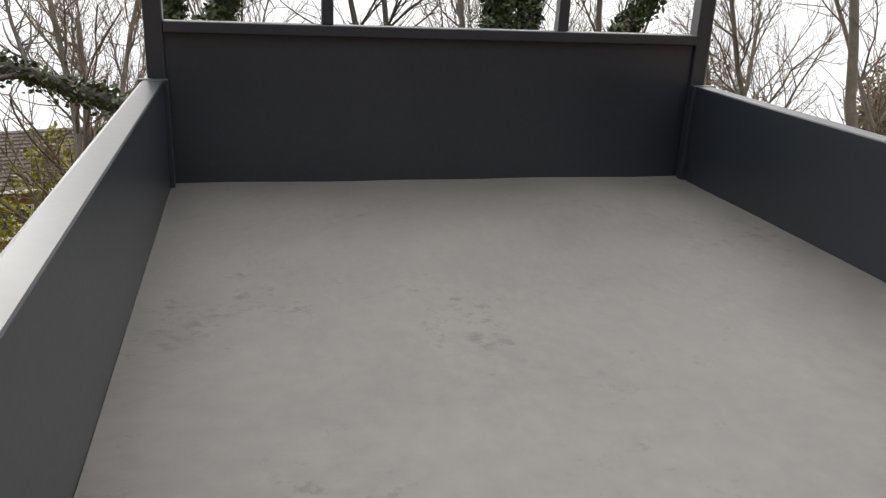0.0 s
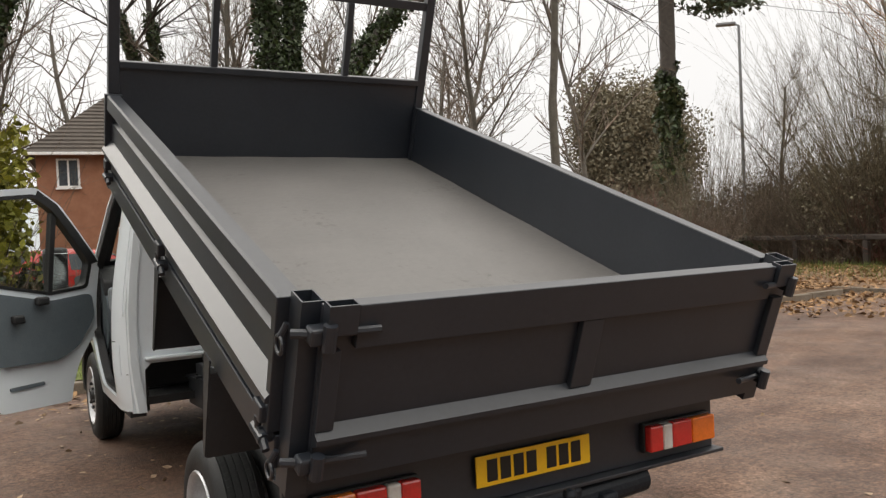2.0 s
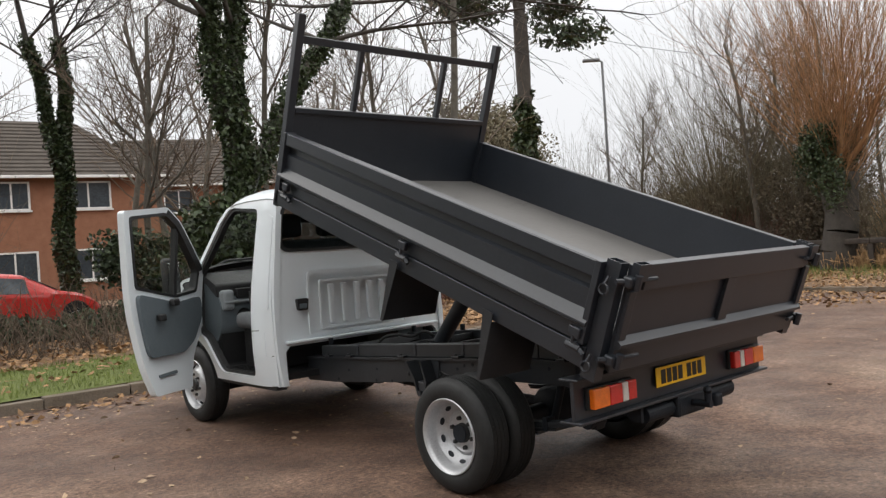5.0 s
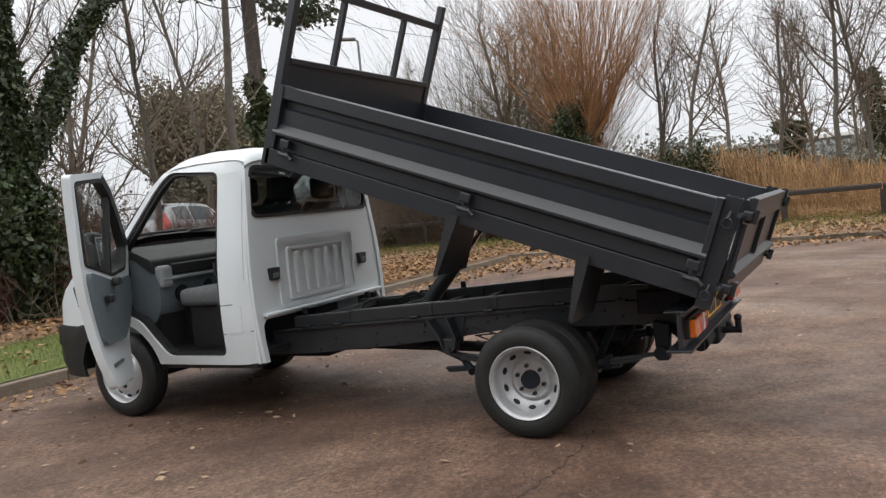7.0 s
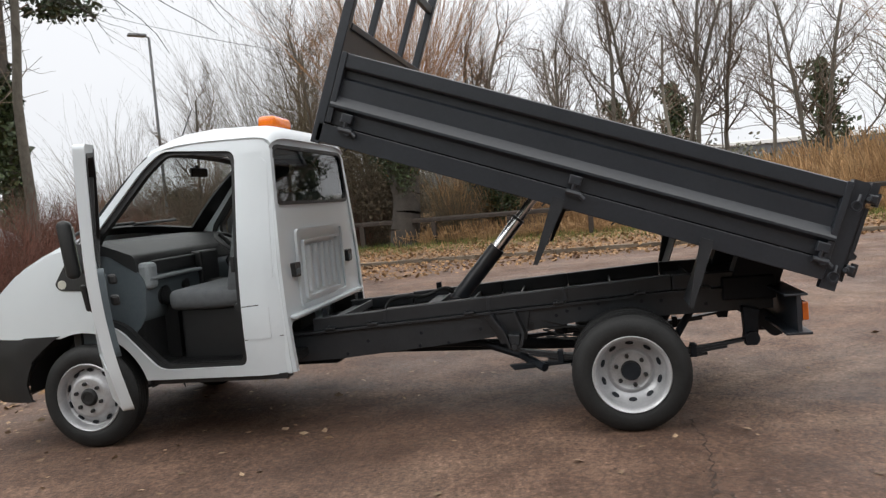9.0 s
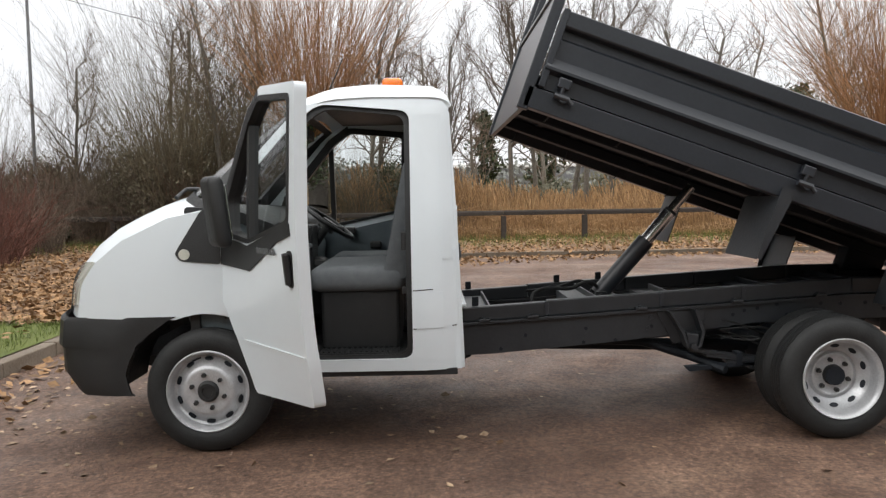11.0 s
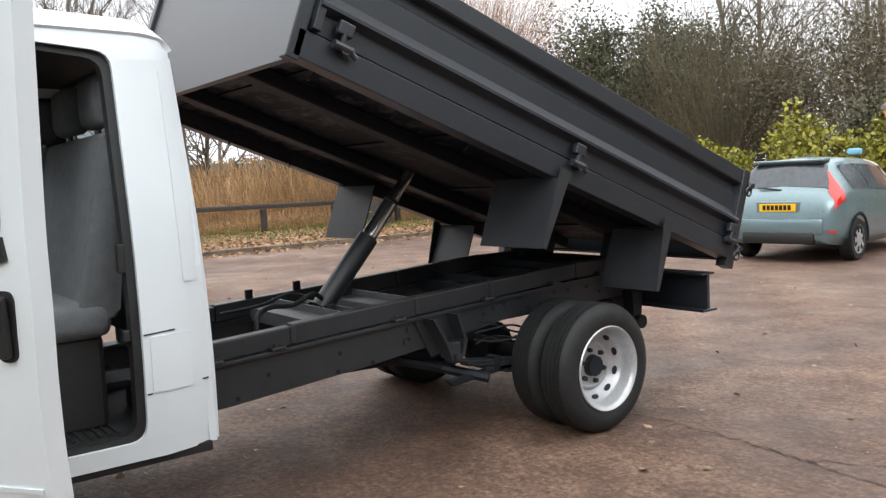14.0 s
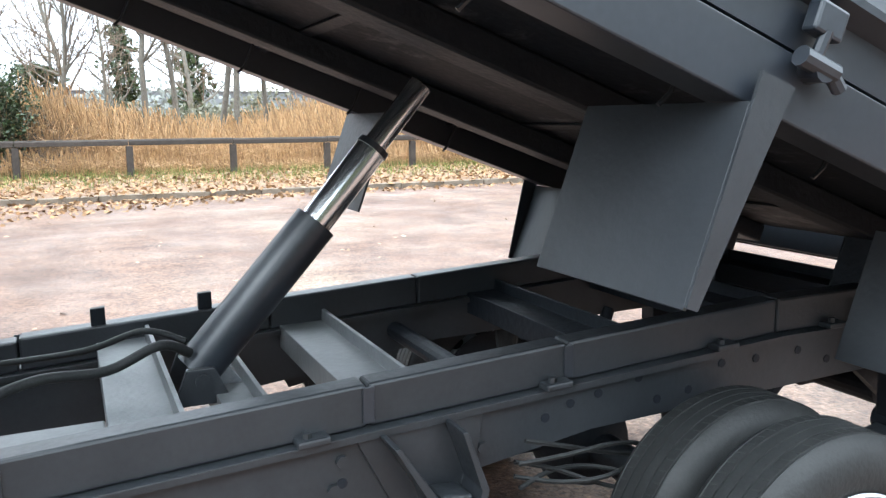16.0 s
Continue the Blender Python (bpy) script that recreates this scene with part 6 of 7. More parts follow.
for k, (x, y, lx, ly, lz, m, c, rz) in enumerate(((20.6, 12.2, 5.6, 2.6, 3.4, "twig_brown", 620, 80), (21.6, 15.9, 6.0, 2.8, 3.6, "twig_brown", 620, 75), (20.2, 9.3, 4.4, 1.6, 2.2, "twig_red", 520, 85), (20.8, 19.6, 5.6, 2.4, 3.0, "twig_brown", 480, 60),
                                                  (20.2, 6.2, 5.0, 2.2, 2.6, "twig_brown", 420, 88), (20.6, 12.2, 5.0, 2.4, 3.4, "twig_brown", 420, 85), (8.8, 11.2, 4.6, 1.8, 2.3, "twig_red", 560, 5), (5.6, 10.0, 3.4, 1.5, 1.7, "twig_red", 400, 0), (12.5, 12.2, 4.6, 1.8, 2.4, "twig_red", 520, 20), (16.0, 13.0, 3.6, 1.8, 2.4, "twig_brown", 460, 30),
                                                  (-0.2, 10.2, 3.6, 1.3, 1.3, "twig_brown", 260, 0), (-4.6, 9.8, 3.6, 1.3, 1.2, "twig_red", 240, 0), (18.0, 17.5, 6.0, 2.4, 3.0, "twig_brown", 420, 20), (24.5, 17.0, 6.0, 3.0, 3.6, "twig_brown", 420, 50),
                                                  (20.0, 2.4, 3.0, 1.6, 1.5, "twig_brown", 200, 90), (6.4, 13.9, 5.2, 2.2, 3.4, "twig_brown", 620, 40), (4.6, 12.0, 3.0, 1.6, 2.6, "twig_red", 420, 35))):
    brush("bare_shrub", "tangle of bare brown winter stems", (x, y, 0.06), (lx, ly, lz), c, M[m], np.random.default_rng(130 + k), rz, 0.009, "bare shrubs by the verge")
for k, (x, y, s) in enumerate(((21.2, 13.6, 0.55), (19.8, 8.4, 0.7), (20.6, 4.0, 0.6), (10.4, 15.2, 0.75), (7.0, 16.5, 0.85), (24.5, 8.0, 0.8), (3.6, 15.4, 0.72), (5.4, 18.5, 0.8), (-1.5, 15.0, 0.8))):
    tk = near_trees[k % 3]
    tree_thing("bare_tree", "leafless multi-branched winter tree near the car park", (x, y, 0.0), (("trunk", tk[0]), ("crown", tk[1])), 67 * k % 360, s, "bare trees by the verge")

for k, (x, y, lx, lz, m) in enumerate(((20.8, 10.6, 3.6, 3.4, "brown_scrub"), (21.9, 14.6, 3.8, 3.2, "brown_scrub"), (20.6, 17.2, 3.4, 2.6, "olive_scrub"), (20.4, 7.0, 3.4, 3.2, "brown_scrub"), (20.6, 11.0, 3.6, 3.8, "olive_scrub"), (21.0, 2.6, 2.2, 1.8, "brown_scrub"), (9.0, 13.0, 3.6, 0.9, "brown_scrub"), (21.4, 8.6, 4.2, 5.2, "olive_scrub"), (20.6, 7.0, 3.2, 3.4, "brown_scrub"), (22.4, 11.8, 4.0, 4.4, "olive_scrub"), (7.0, 15.0, 3.4, 2.7, "brown_scrub"), (5.0, 13.6, 2.6, 2.2, "olive_scrub"))):
    shrub("scrub_bush", "fine-leaved olive-brown scrub beside the rail", (x, y, 0.06), (lx, lx * 0.8, lz), 7000, 0.04, M[m], np.random.default_rng(210 + k), group="scrub by the timber rail", clumps=9)

# yellow-green bush and the wooded slope behind the parked cars
for k, (x, y, lx, lz) in enumerate(((6.6, -16.8, 3.6, 3.0), (3.6, -17.4, 3.4, 2.9), (0.8, -17.6, 3.0, 2.6), (9.6, -17.6, 3.0, 2.4))):
    shrub("leafy_bush", "bush with yellow-green autumn leaves", (x, y, 0.1), (lx, 1.8, lz * 0.92), 3400, 0.075, M["yellow_leaf"], np.random.default_rng(160 + k), group="yellow bushes behind the cars")
for k, (x, y, lx, lz, m) in enumerate(((8.5, -21.5, 6.5, 6.5, "olive_scrub"), (3.0, -22.5, 7.0, 8.0, "dark_scrub"), (-3.5, -22.0, 7.0, 7.0, "olive_scrub"), (-9.5, -21.0, 6.5, 6.5, "dark_scrub"), (13.5, -23.0, 5.5, 6.5, "dark_scrub"), (5.8, -19.2, 4.0, 4.2, "dark_scrub"), (0.5, -19.5, 4.5, 4.0, "olive_scrub"), (-5.5, -18.5, 4.5, 4.0, "brown_scrub"), (20.2, -17.2, 4.6, 6.2, "olive_scrub"))):
    shrub("wood_edge", "dense olive-brown scrub at the edge of the wood", (x, y, 0.1), (lx, 3.4, lz), 17000, 0.055, M[m], np.random.default_rng(170 + k), "trees", 13, True, "scrub of the wooded slope")

for k, (x, y, lx, lz) in enumerate(((16.2, -19.6, 4.6, 7.2), (14.2, -22.2, 5.0, 8.4), (17.2, -24.0, 5.0, 8.0))):
    shrub("evergreen_tree", "dense dark olive evergreen at the edge of the wood", (x, y, 0.05), (lx, lx, lz), 30000, 0.06, M["wood_green"], np.random.default_rng(340 + k), "tree", 15, True, "evergreens of the wooded slope")

# coppiced shrubs with yellowish stems beside the rail
M["coppice"] = mat("coppice", (0.095, 0.076, 0.042), 0.8, color2=(0.165, 0.132, 0.08), scale=3, per_island=0.35)
cop = [tubes_mesh("stem_sheaf", willow(np.random.default_rng(80 + k), 0.5, 210, 4.6), M["coppice"], 3) for k in range(2)]
for k, (x, y, s) in enumerate(((20.2, 10.0, 1.25), (21.4, 12.9, 1.0), (19.3, 4.3, 0.7), (22.2, 17.4, 1.1), (20.0, -16.5, 0.9))):
    t = thing("coppice_shrub", "coppiced shrub with many yellow-brown stems", "bush", (x, y, 0.05), 50 * k, "coppiced shrubs by the rail")
    ob = tagged(new("stem_sheaf", cop[k % 2]), kind="stuff")
    ob.parent = t
    ob.matrix_basis = Matrix.Scale(s, 4)

r2 = np.random.default_rng(3)
FAR = [(x, y, s) for x, y, s in zip(r2.uniform(40, 66, 15), r2.uniform(-42, 20, 15), r2.uniform(0.75, 1.2, 15))]
FAR += [(x, y, s) for x, y, s in zip(r2.uniform(-6, 30, 12), r2.uniform(38, 60, 12), r2.uniform(0.8, 1.3, 12))]
FAR += [(x, y, s) for x, y, s in zip(r2.uniform(-12, 22, 13), r2.uniform(-38, -27, 13), r2.uniform(0.85, 1.2, 13))]
FAR += [(5.5, 22.5, 0.8), (9.0, 24.0, 0.9), (13.0, 22.0, 0.85), (16.5, 26.0, 0.9), (22.0, 24.0, 0.95), (-4.5, 20.0, 0.9), (29, 13, 0.85), (31, 5, 0.8), (30, -4, 0.85), (27.5, -9, 0.8)]
for i, (x, y, s) in enumerate(FAR):
    tk = far_trees[(i * 5 + i // 6) % 6]
    tree_thing("bare_tree", "leafless grey-brown winter tree", (x, y, 0.0), (("trunk", tk[0]), ("crown", tk[1])), 37 * i % 360, s, "bare trees round the car park")
# ivy columns on some of the trees beyond the reeds
for k, (x, y) in enumerate(((64, -2.9), (57, -6.9), (60, 2.9), (52, -16), (50, -24))):
    g = np.random.default_rng(190 + k)
    pts = ivy_on(g, [(0, 0, 0.2, 0.3), (0, 0, 4.5, 0.5), ((0.5, 0.3, 8.6, 0.2) if k != 2 else (0, 0, 5.0, 0.2))], 2200, 0.1, 1.2)
    t = tagged(new("ivy_bush", quads_mesh("ivy_bush", pts, 0.19, M["ivy"], g)), "column of dark ivy round a far trunk", "ivy", "ivy columns beyond the reeds")
    t.location = (x, y, 0)


# reeds: upright dry stalks with feathery heads
def reeds(rng, x0, x1, y0, y1, n, hmin, hmax):
    segs = []
    for i in range(n):
        x, y = x0 + (x1 - x0) * rng.random() ** 1.4, rng.uniform(y0, y1)
        h = rng.uniform(hmin, hmax) * (0.8 + 0.25 * math.sin(0.5 * y) + 0.15 * math.sin(0.9 * x))
        d = np.array([rng.normal() * 0.12, rng.normal() * 0.14 + 0.05, 1.0])
        p, r = np.array([x, y, 0.05]), rng.uniform(0.007, 0.013)
        m = p + d * h * 0.55
        d = d + np.array([rng.normal() * 0.12, rng.normal() * 0.15 + 0.06, -0.05])
        q = m + d * h * 0.45
        segs.append((*p, r, *m, r * 0.9))
        segs.append((*m, r * 0.9, *q, r * 1.6))
        k = m + np.array([rng.normal() * 0.2, rng.normal() * 0.3, 0.12])
        segs.append((*m, r * 1.2, *k, 0.002))
    return segs


tagged(new("reed_bed", tubes_mesh("reed_bed", reeds(np.random.default_rng(9), 19.6, 36, -34, 5.0, 17500, 1.3, 2.3), M["reed"], 3)), "tall dry golden-brown reeds", "reeds", kind="stuff")
tagged(new("rough_grass", tubes_mesh("rough_grass", reeds(np.random.default_rng(10), 18.2, 20.4, -30, 6.0, 5200, 0.25, 0.8), M["reed"], 3)), "pale dry grass along the timber rail", "grass", kind="stuff")


# fallen leaves
def leaves(rng, x0, x1, y0, y1, n, size, z):
    c = np.stack([rng.uniform(x0, x1, n), rng.uniform(y0, y1, n), np.full(n, z) + rng.uniform(0.0, 0.02, n)], 1)
    return c


def corner_leaves(rng, n):
    """Leaves blown into the corner between the two kerbs."""
    c = np.stack([rng.uniform(6.8, 12.8, n), rng.uniform(-6, 5.7, n), 0.01 + rng.uniform(0.0, 0.02, n)], 1)
    edge = np.interp(c[:, 1], [-6, -2.5, 0.0, 2.5, 4.4, 5.7], [12.5, 12.0, 11.3, 10.2, 9.0, 6.8])
    return c[c[:, 0] > edge + rng.normal(size=n) * 0.25]


g = np.random.default_rng(12)
pts = np.concatenate([leaves(g, 13.0, 18.8, -34, 22, 30000, 0.06, 0.12), leaves(g, -12, 12.6, 8.4, 14, 12000, 0.05, 0.19), leaves(g, 3.0, 12.6, 5.9, 8.6, 7000, 0.05, 0.17), leaves(g, -12, 3.0, 6.0, 8.6, 700, 0.045, 0.18), leaves(g, -10, 12.4, 4.9, 5.66, 900, 0.045, 0.012), leaves(g, 12.0, 12.78, -30, 20, 1800, 0.05, 0.012), leaves(g, 12.7, 13.1, -20, 8, 900, 0.05, 0.105), corner_leaves(g, 5200)])
tagged(new("leaf_litter", quads_mesh("leaf_litter", pts, 0.047, M["fallen_leaf"], g, 0.75, 0.65)), "carpet of brown fallen leaves on the verges", "leaves", kind="stuff")
M["tan_leaf"] = mat("tan_leaf", (0.2, 0.13, 0.075), 0.85, color2=(0.42, 0.32, 0.22), scale=5, per_island=0.5)
pts = np.concatenate([leaves(g, -8, 12, -9, 5.6, 520, 0.03, 0.004), leaves(g, -5.5, 1.5, 1.5, 5.6, 260, 0.03, 0.004), leaves(g, -6, 3, 4.4, 5.7, 420, 0.03, 0.004)])
pts[:, 2] = 0.004 + 0.4 * (pts[:, 2] - 0.004)
tagged(new("scattered_leaves", quads_mesh("scattered_leaves", pts, 0.027, M["tan_leaf"], g, 0.93, 0.6)), "single fallen leaves scattered over the tarmac", "leaves", kind="stuff")
M["grass_blade"] = mat("grass_blade", (0.07, 0.1, 0.014), 0.7, color2=(0.16, 0.2, 0.036), scale=1.5, per_island=0.35)
segs = []
g = np.random.default_rng(14)
for i in range(12500):
    x, y = g.uniform(-9, 3.4), g.uniform(5.85, 8.7)
    h = g.uniform(0.02, 0.06)
    segs.append((x, y, 0.12, 0.004, x + g.normal() * 0.02, y + g.normal() * 0.02, 0.15 + h, 0.001))
verge = []
for i in range(9000):
    x, y = 18.6 - 4.4 * g.random() ** 1.8, g.uniform(-22, 16)
    h = g.uniform(0.04, 0.2)
    verge.append((x, y, 0.08, 0.006, x + g.normal() * 0.04, y + g.normal() * 0.05, 0.12 + h, 0.002))
tagged(new("verge_grass", tubes_mesh("verge_grass", verge, M["grass_blade"], 3)), "tufts of green grass among the leaves below the rail", "grass", kind="stuff")
tagged(new("lawn_grass", tubes_mesh("lawn_grass", segs, M["grass_blade"], 3)), "short mossy green grass", "grass", kind="stuff")

# yellowing trees before the house beyond the lawn
for k, (x, y, z, lx, lz) in enumerate(((-5.6, 22.5, 0.0, 3.2, 6.4), (-9.0, 25.0, 0.0, 3.6, 5.2), (-3.4, 19.0, 0.0, 2.4, 4.6), (-1.2, 13.6, 0.0, 1.8, 4.2))):
    shrub("yellowing_tree", "small tree with sparse yellow-green autumn leaves", (x, y, z), (lx, 2.4, lz), 2400, 0.09, M["yellow_leaf"], np.random.default_rng(260 + k), "tree", 11, True, "yellowing trees beyond the lawn")
for k, (x, y, s) in enumerate(((-5.2, 24.5, 0.95), (-8.4, 21.0, 0.8), (-3.9, 15.5, 0.75))):
    tk = near_trees[(k + 1) % 3]
    tree_thing("bare_tree", "leafless multi-branched winter tree near the house", (x, y, 0.0), (("trunk", tk[0]), ("crown", tk[1])), 90 * k, s, "bare trees by the house")

# tall twiggy trees of the wooded slope, many-stemmed
hazel = [tubes_mesh("crown", willow(np.random.default_rng(300 + k), 0.9, 260, 7.5), M["twig_olive"], 3) for k in range(2)]
for k, (x, y, s) in enumerate(((15.5, -22.5, 1.05), (13.4, -20.0, 0.9), (11.5, -20.5, 1.0), (8.0, -23.5, 1.15), (4.8, -21.0, 1.05), (1.6, -23.5, 1.15), (-1.5, -21.0, 1.0), (-5.0, -23.0, 1.1), (-8.5, -21.0, 1.0), (6.5, -26.5, 1.35), (0.0, -27.0, 1.35), (12.5, -26.5, 1.3), (25.5, -12.5, 0.85), (20.6, 9.4, 0.95), (22.6, 8.0, 1.05), (20.8, 7.3, 0.8), (19.6, -13.0, 0.9), (21.6, -16.2, 1.05), (24.0, 11.5, 1.0))):
    t = thing("hazel_tree", "many-stemmed bare olive-brown hazel", "tree", (x, y, 0.05), 71 * k, "hazels round the car park")
    ob = tagged(new("crown", hazel[k % 2]), kind="stuff")
    ob.parent = t
    ob.matrix_basis = Matrix.Scale(s, 4)
# slender pale trees among the reeds
for k, (x, y, s) in enumerate(((27.0, -1.2, 0.85), (27.6, -2.2, 0.8), (29.0, -4.6, 0.9), (30.5, -6.0, 0.85), (26.5, -8.2, 0.75), (33.0, 1.5, 0.8))):
    tk = near_trees[k % 3]
    tree_thing("bare_tree", "slender pale leafless tree among the reeds", (x, y, 0.0), (("trunk", tk[0]), ("crown", tk[1])), 101 * k % 360, s, "slender trees in the reeds")
# shrubs at the back of the reed bed, and the far wooded skyline
g = np.random.default_rng(320)
belt = np.concatenate([leaf_cloud(g, (g.uniform(37, 43), y, g.uniform(0.8, 2.0)), (1.7, 2.0, g.uniform(0.9, 1.7)), 620, 0.1) for y in np.arange(-44, 26, 1.2)])
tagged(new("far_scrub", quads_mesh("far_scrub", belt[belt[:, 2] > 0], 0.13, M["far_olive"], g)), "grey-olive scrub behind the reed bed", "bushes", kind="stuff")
# farthest woods, paled by colour in place of haze
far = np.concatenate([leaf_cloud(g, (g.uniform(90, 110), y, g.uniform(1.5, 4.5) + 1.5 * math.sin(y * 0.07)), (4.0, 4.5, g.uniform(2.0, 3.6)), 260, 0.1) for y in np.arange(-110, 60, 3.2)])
tagged(new("far_wood", quads_mesh("far_wood", far[far[:, 2] > 0], 0.32, M["far_haze"], g)), "distant wooded skyline, its pale grey-green standing in for haze", "woods", kind="stuff")


# ---- lamps, house, parked cars ----
M["galvanised"] = mat("galvanised", (0.16, 0.165, 0.17), 0.5, metal=0.5, color2=(0.24, 0.245, 0.25), scale=6)
M["brick"] = mat("brick", (0.24, 0.105, 0.06), 0.9, color2=(0.34, 0.165, 0.1), scale=3, bump=0.3, bump_scale=30)
M["roof_tile"] = mat("roof_tile", (0.06, 0.05, 0.043), 0.9, color2=(0.105, 0.088, 0.074), scale=2, bump=0.3, bump_scale=20, per_object=0.12)
M["upvc"] = mat("upvc", (0.75, 0.75, 0.73), 0.4, var=0.03)
M["pane"] = mat("pane", (0.05, 0.06, 0.07), 0.1, var=0.2, scale=1)


def street_lamp(at, height, aim, label="tall grey steel street lamp"):
    t = thing("street_lamp", label, "lamp", at, aim, "street lamps")
    bm = bmesh.new()
    rod(bm, (0, 0, 0), (0, 0, 1.2), 0.085, 0.085, 12)
    rod(bm, (0, 0, 1.2), (0, 0, height), 0.06, 0.045, 12)
    part("pole", bm, M["galvanised"], t)
    part("arm", hose(bmesh.new(), [(0, 0, height), (0, 0.15, height + 0.05), (0, 0.3, height + 0.05)], 0.03), M["galvanised"], t)
    bm = bmesh.new()
    box(bm, -0.13, 0.13, 0.1, 0.72, height + 0.02, height + 0.12, bevel=0.03)
    part("lantern", bm, M["galvanised"], t)


street_lamp((20.86, 14.81, 0), 7.95, 48)
street_lamp((55.8, -9.8, 0), 14.8, 60)


wire = hose(bmesh.new(), [(37.6 - 19.6 * k / 12, 32.5 - 36.0 * k / 12, 15.9 - 12.2 * k / 12 - 0.9 * math.sin(math.pi * k / 12)) for k in range(8)], 0.012, 5)
tagged(new("overhead_wire", finish(wire, "overhead_wire", M["rubber"])), "thin black overhead wire", "cable", kind="structure")


def house(at, rz, width, depth, eaves, ridge, label, windows, hip=True):
    t = thing("house", label, "house", at, rz)
    part("wall", cubes((-width / 2, width / 2, 0, depth, 0, eaves)), M["brick"], t)
    o, h = 0.45, 2.6 if hip else 0.0
    bm = bmesh.new()
    e = [bm.verts.new(p) for p in ((-width / 2 - o, -o, eaves - 0.1), (width / 2 + o, -o, eaves - 0.1), (width / 2 + o, depth + o, eaves - 0.1), (-width / 2 - o, depth + o, eaves - 0.1))]
    r = [bm.verts.new(p) for p in ((-width / 2 - o + h + o * bool(hip), depth / 2, ridge), (width / 2 + o - h - o * bool(hip), depth / 2, ridge))]
    for q in ((e[0], e[1], r[1], r[0]), (e[2], e[3], r[0], r[1]), (e[1], e[2], r[1]), (e[3], e[0], r[0]), (e[0], e[3], e[2], e[1])):
        bm.faces.new(q)
    roof = part("roof", bm, M["roof_tile"], t, "dark tiled roof")
    n = 15
    for i in range(n):
        a = i / n
        y, z = -o + (depth / 2 + o) * a, eaves - 0.1 + (ridge - eaves + 0.1) * a
        half = width / 2 + o - (h + o * bool(hip)) * a
        part("tile_course", cubes((-half, half, y - 0.02, y + 0.3, z + 0.0, z + 0.05)), M["roof_tile"], roof)
    part("gutter", cubes((-width / 2 - o, width / 2 + o, -o - 0.1, -o, eaves - 0.2, eaves - 0.08), bevel=0.02), M["upvc"], t, "white gutter and fascia")
    for x, z, w, hh in windows:
        wd = part("window", cubes((x - w / 2, x + w / 2, -0.03, 0.06, z, z + hh)), M["pane"], t)
        part("window_frame", cubes((x - w / 2 - 0.05, x + w / 2 + 0.05, -0.06, 0.02, z - 0.05, z + 0.02), (x - w / 2 - 0.05, x + w / 2 + 0.05, -0.06, 0.02, z + hh - 0.02, z + hh + 0.05), (x - w / 2 - 0.05, x - w / 2 + 0.03, -0.06, 0.02, z + 0.021, z + hh - 0.021),
                                   (x + w / 2 - 0.03, x + w / 2 + 0.05, -0.06, 0.02, z + 0.021, z + hh - 0.021), (x - 0.035, x + 0.035, -0.055, 0.02, z + 0.021, z + hh - 0.021)), M["upvc"], wd, "white window frame")
        part("window_sill", cubes((x - w / 2 - 0.1, x + w / 2 + 0.1, -0.12, 0.0, z - 0.12, z - 0.052)), M["upvc"], wd)
    return t


house((5.5, 31.5, 0), -8, 9.4, 7.5, 5.35, 8.1, "orange brick house with a dark hipped roof", [(-3.55, 3.95, 0.75, 1.05), (-0.95, 3.95, 1.25, 1.05), (1.9, 3.95, 1.7, 1.05), (-0.95, 1.0, 1.6, 1.2), (1.9, 1.0, 1.6, 1.2)])
house((15.4, 39.5, 0), -24, 12.5, 7.5, 5.8, 8.8, "orange brick house with a brown tiled roof and white windows", [(-4.2, 4.2, 1.0, 1.2), (-0.4, 4.2, 1.5, 1.2), (3.0, 4.2, 1.5, 1.2)])
house((-10.5, 31.0, 0), -20, 8.5, 7.5, 4.6, 7.4, "brick house with a brown tiled roof beyond the lawn", [(1.6, 2.9, 1.4, 1.1), (-2.0, 2.9, 1.4, 1.1)], False)
house((-13.0, -25.0, 0), 160, 9.0, 7.0, 4.6, 7.6, "orange brick house among the trees", [(0.0, 2.9, 1.4, 1.1)], False)


hall = thing("depot_hall", "long pale grey depot hall far beyond the reeds", "building", (112, -18, 0))
part("wall", cubes((0, 20, -42, 42, 0, 5.3)), M["galvanised"], hall)
part("roof", cubes((-0.6, 20.6, -42.6, 42.6, 5.31, 5.9), bevel=0.1), M["upvc"], hall)


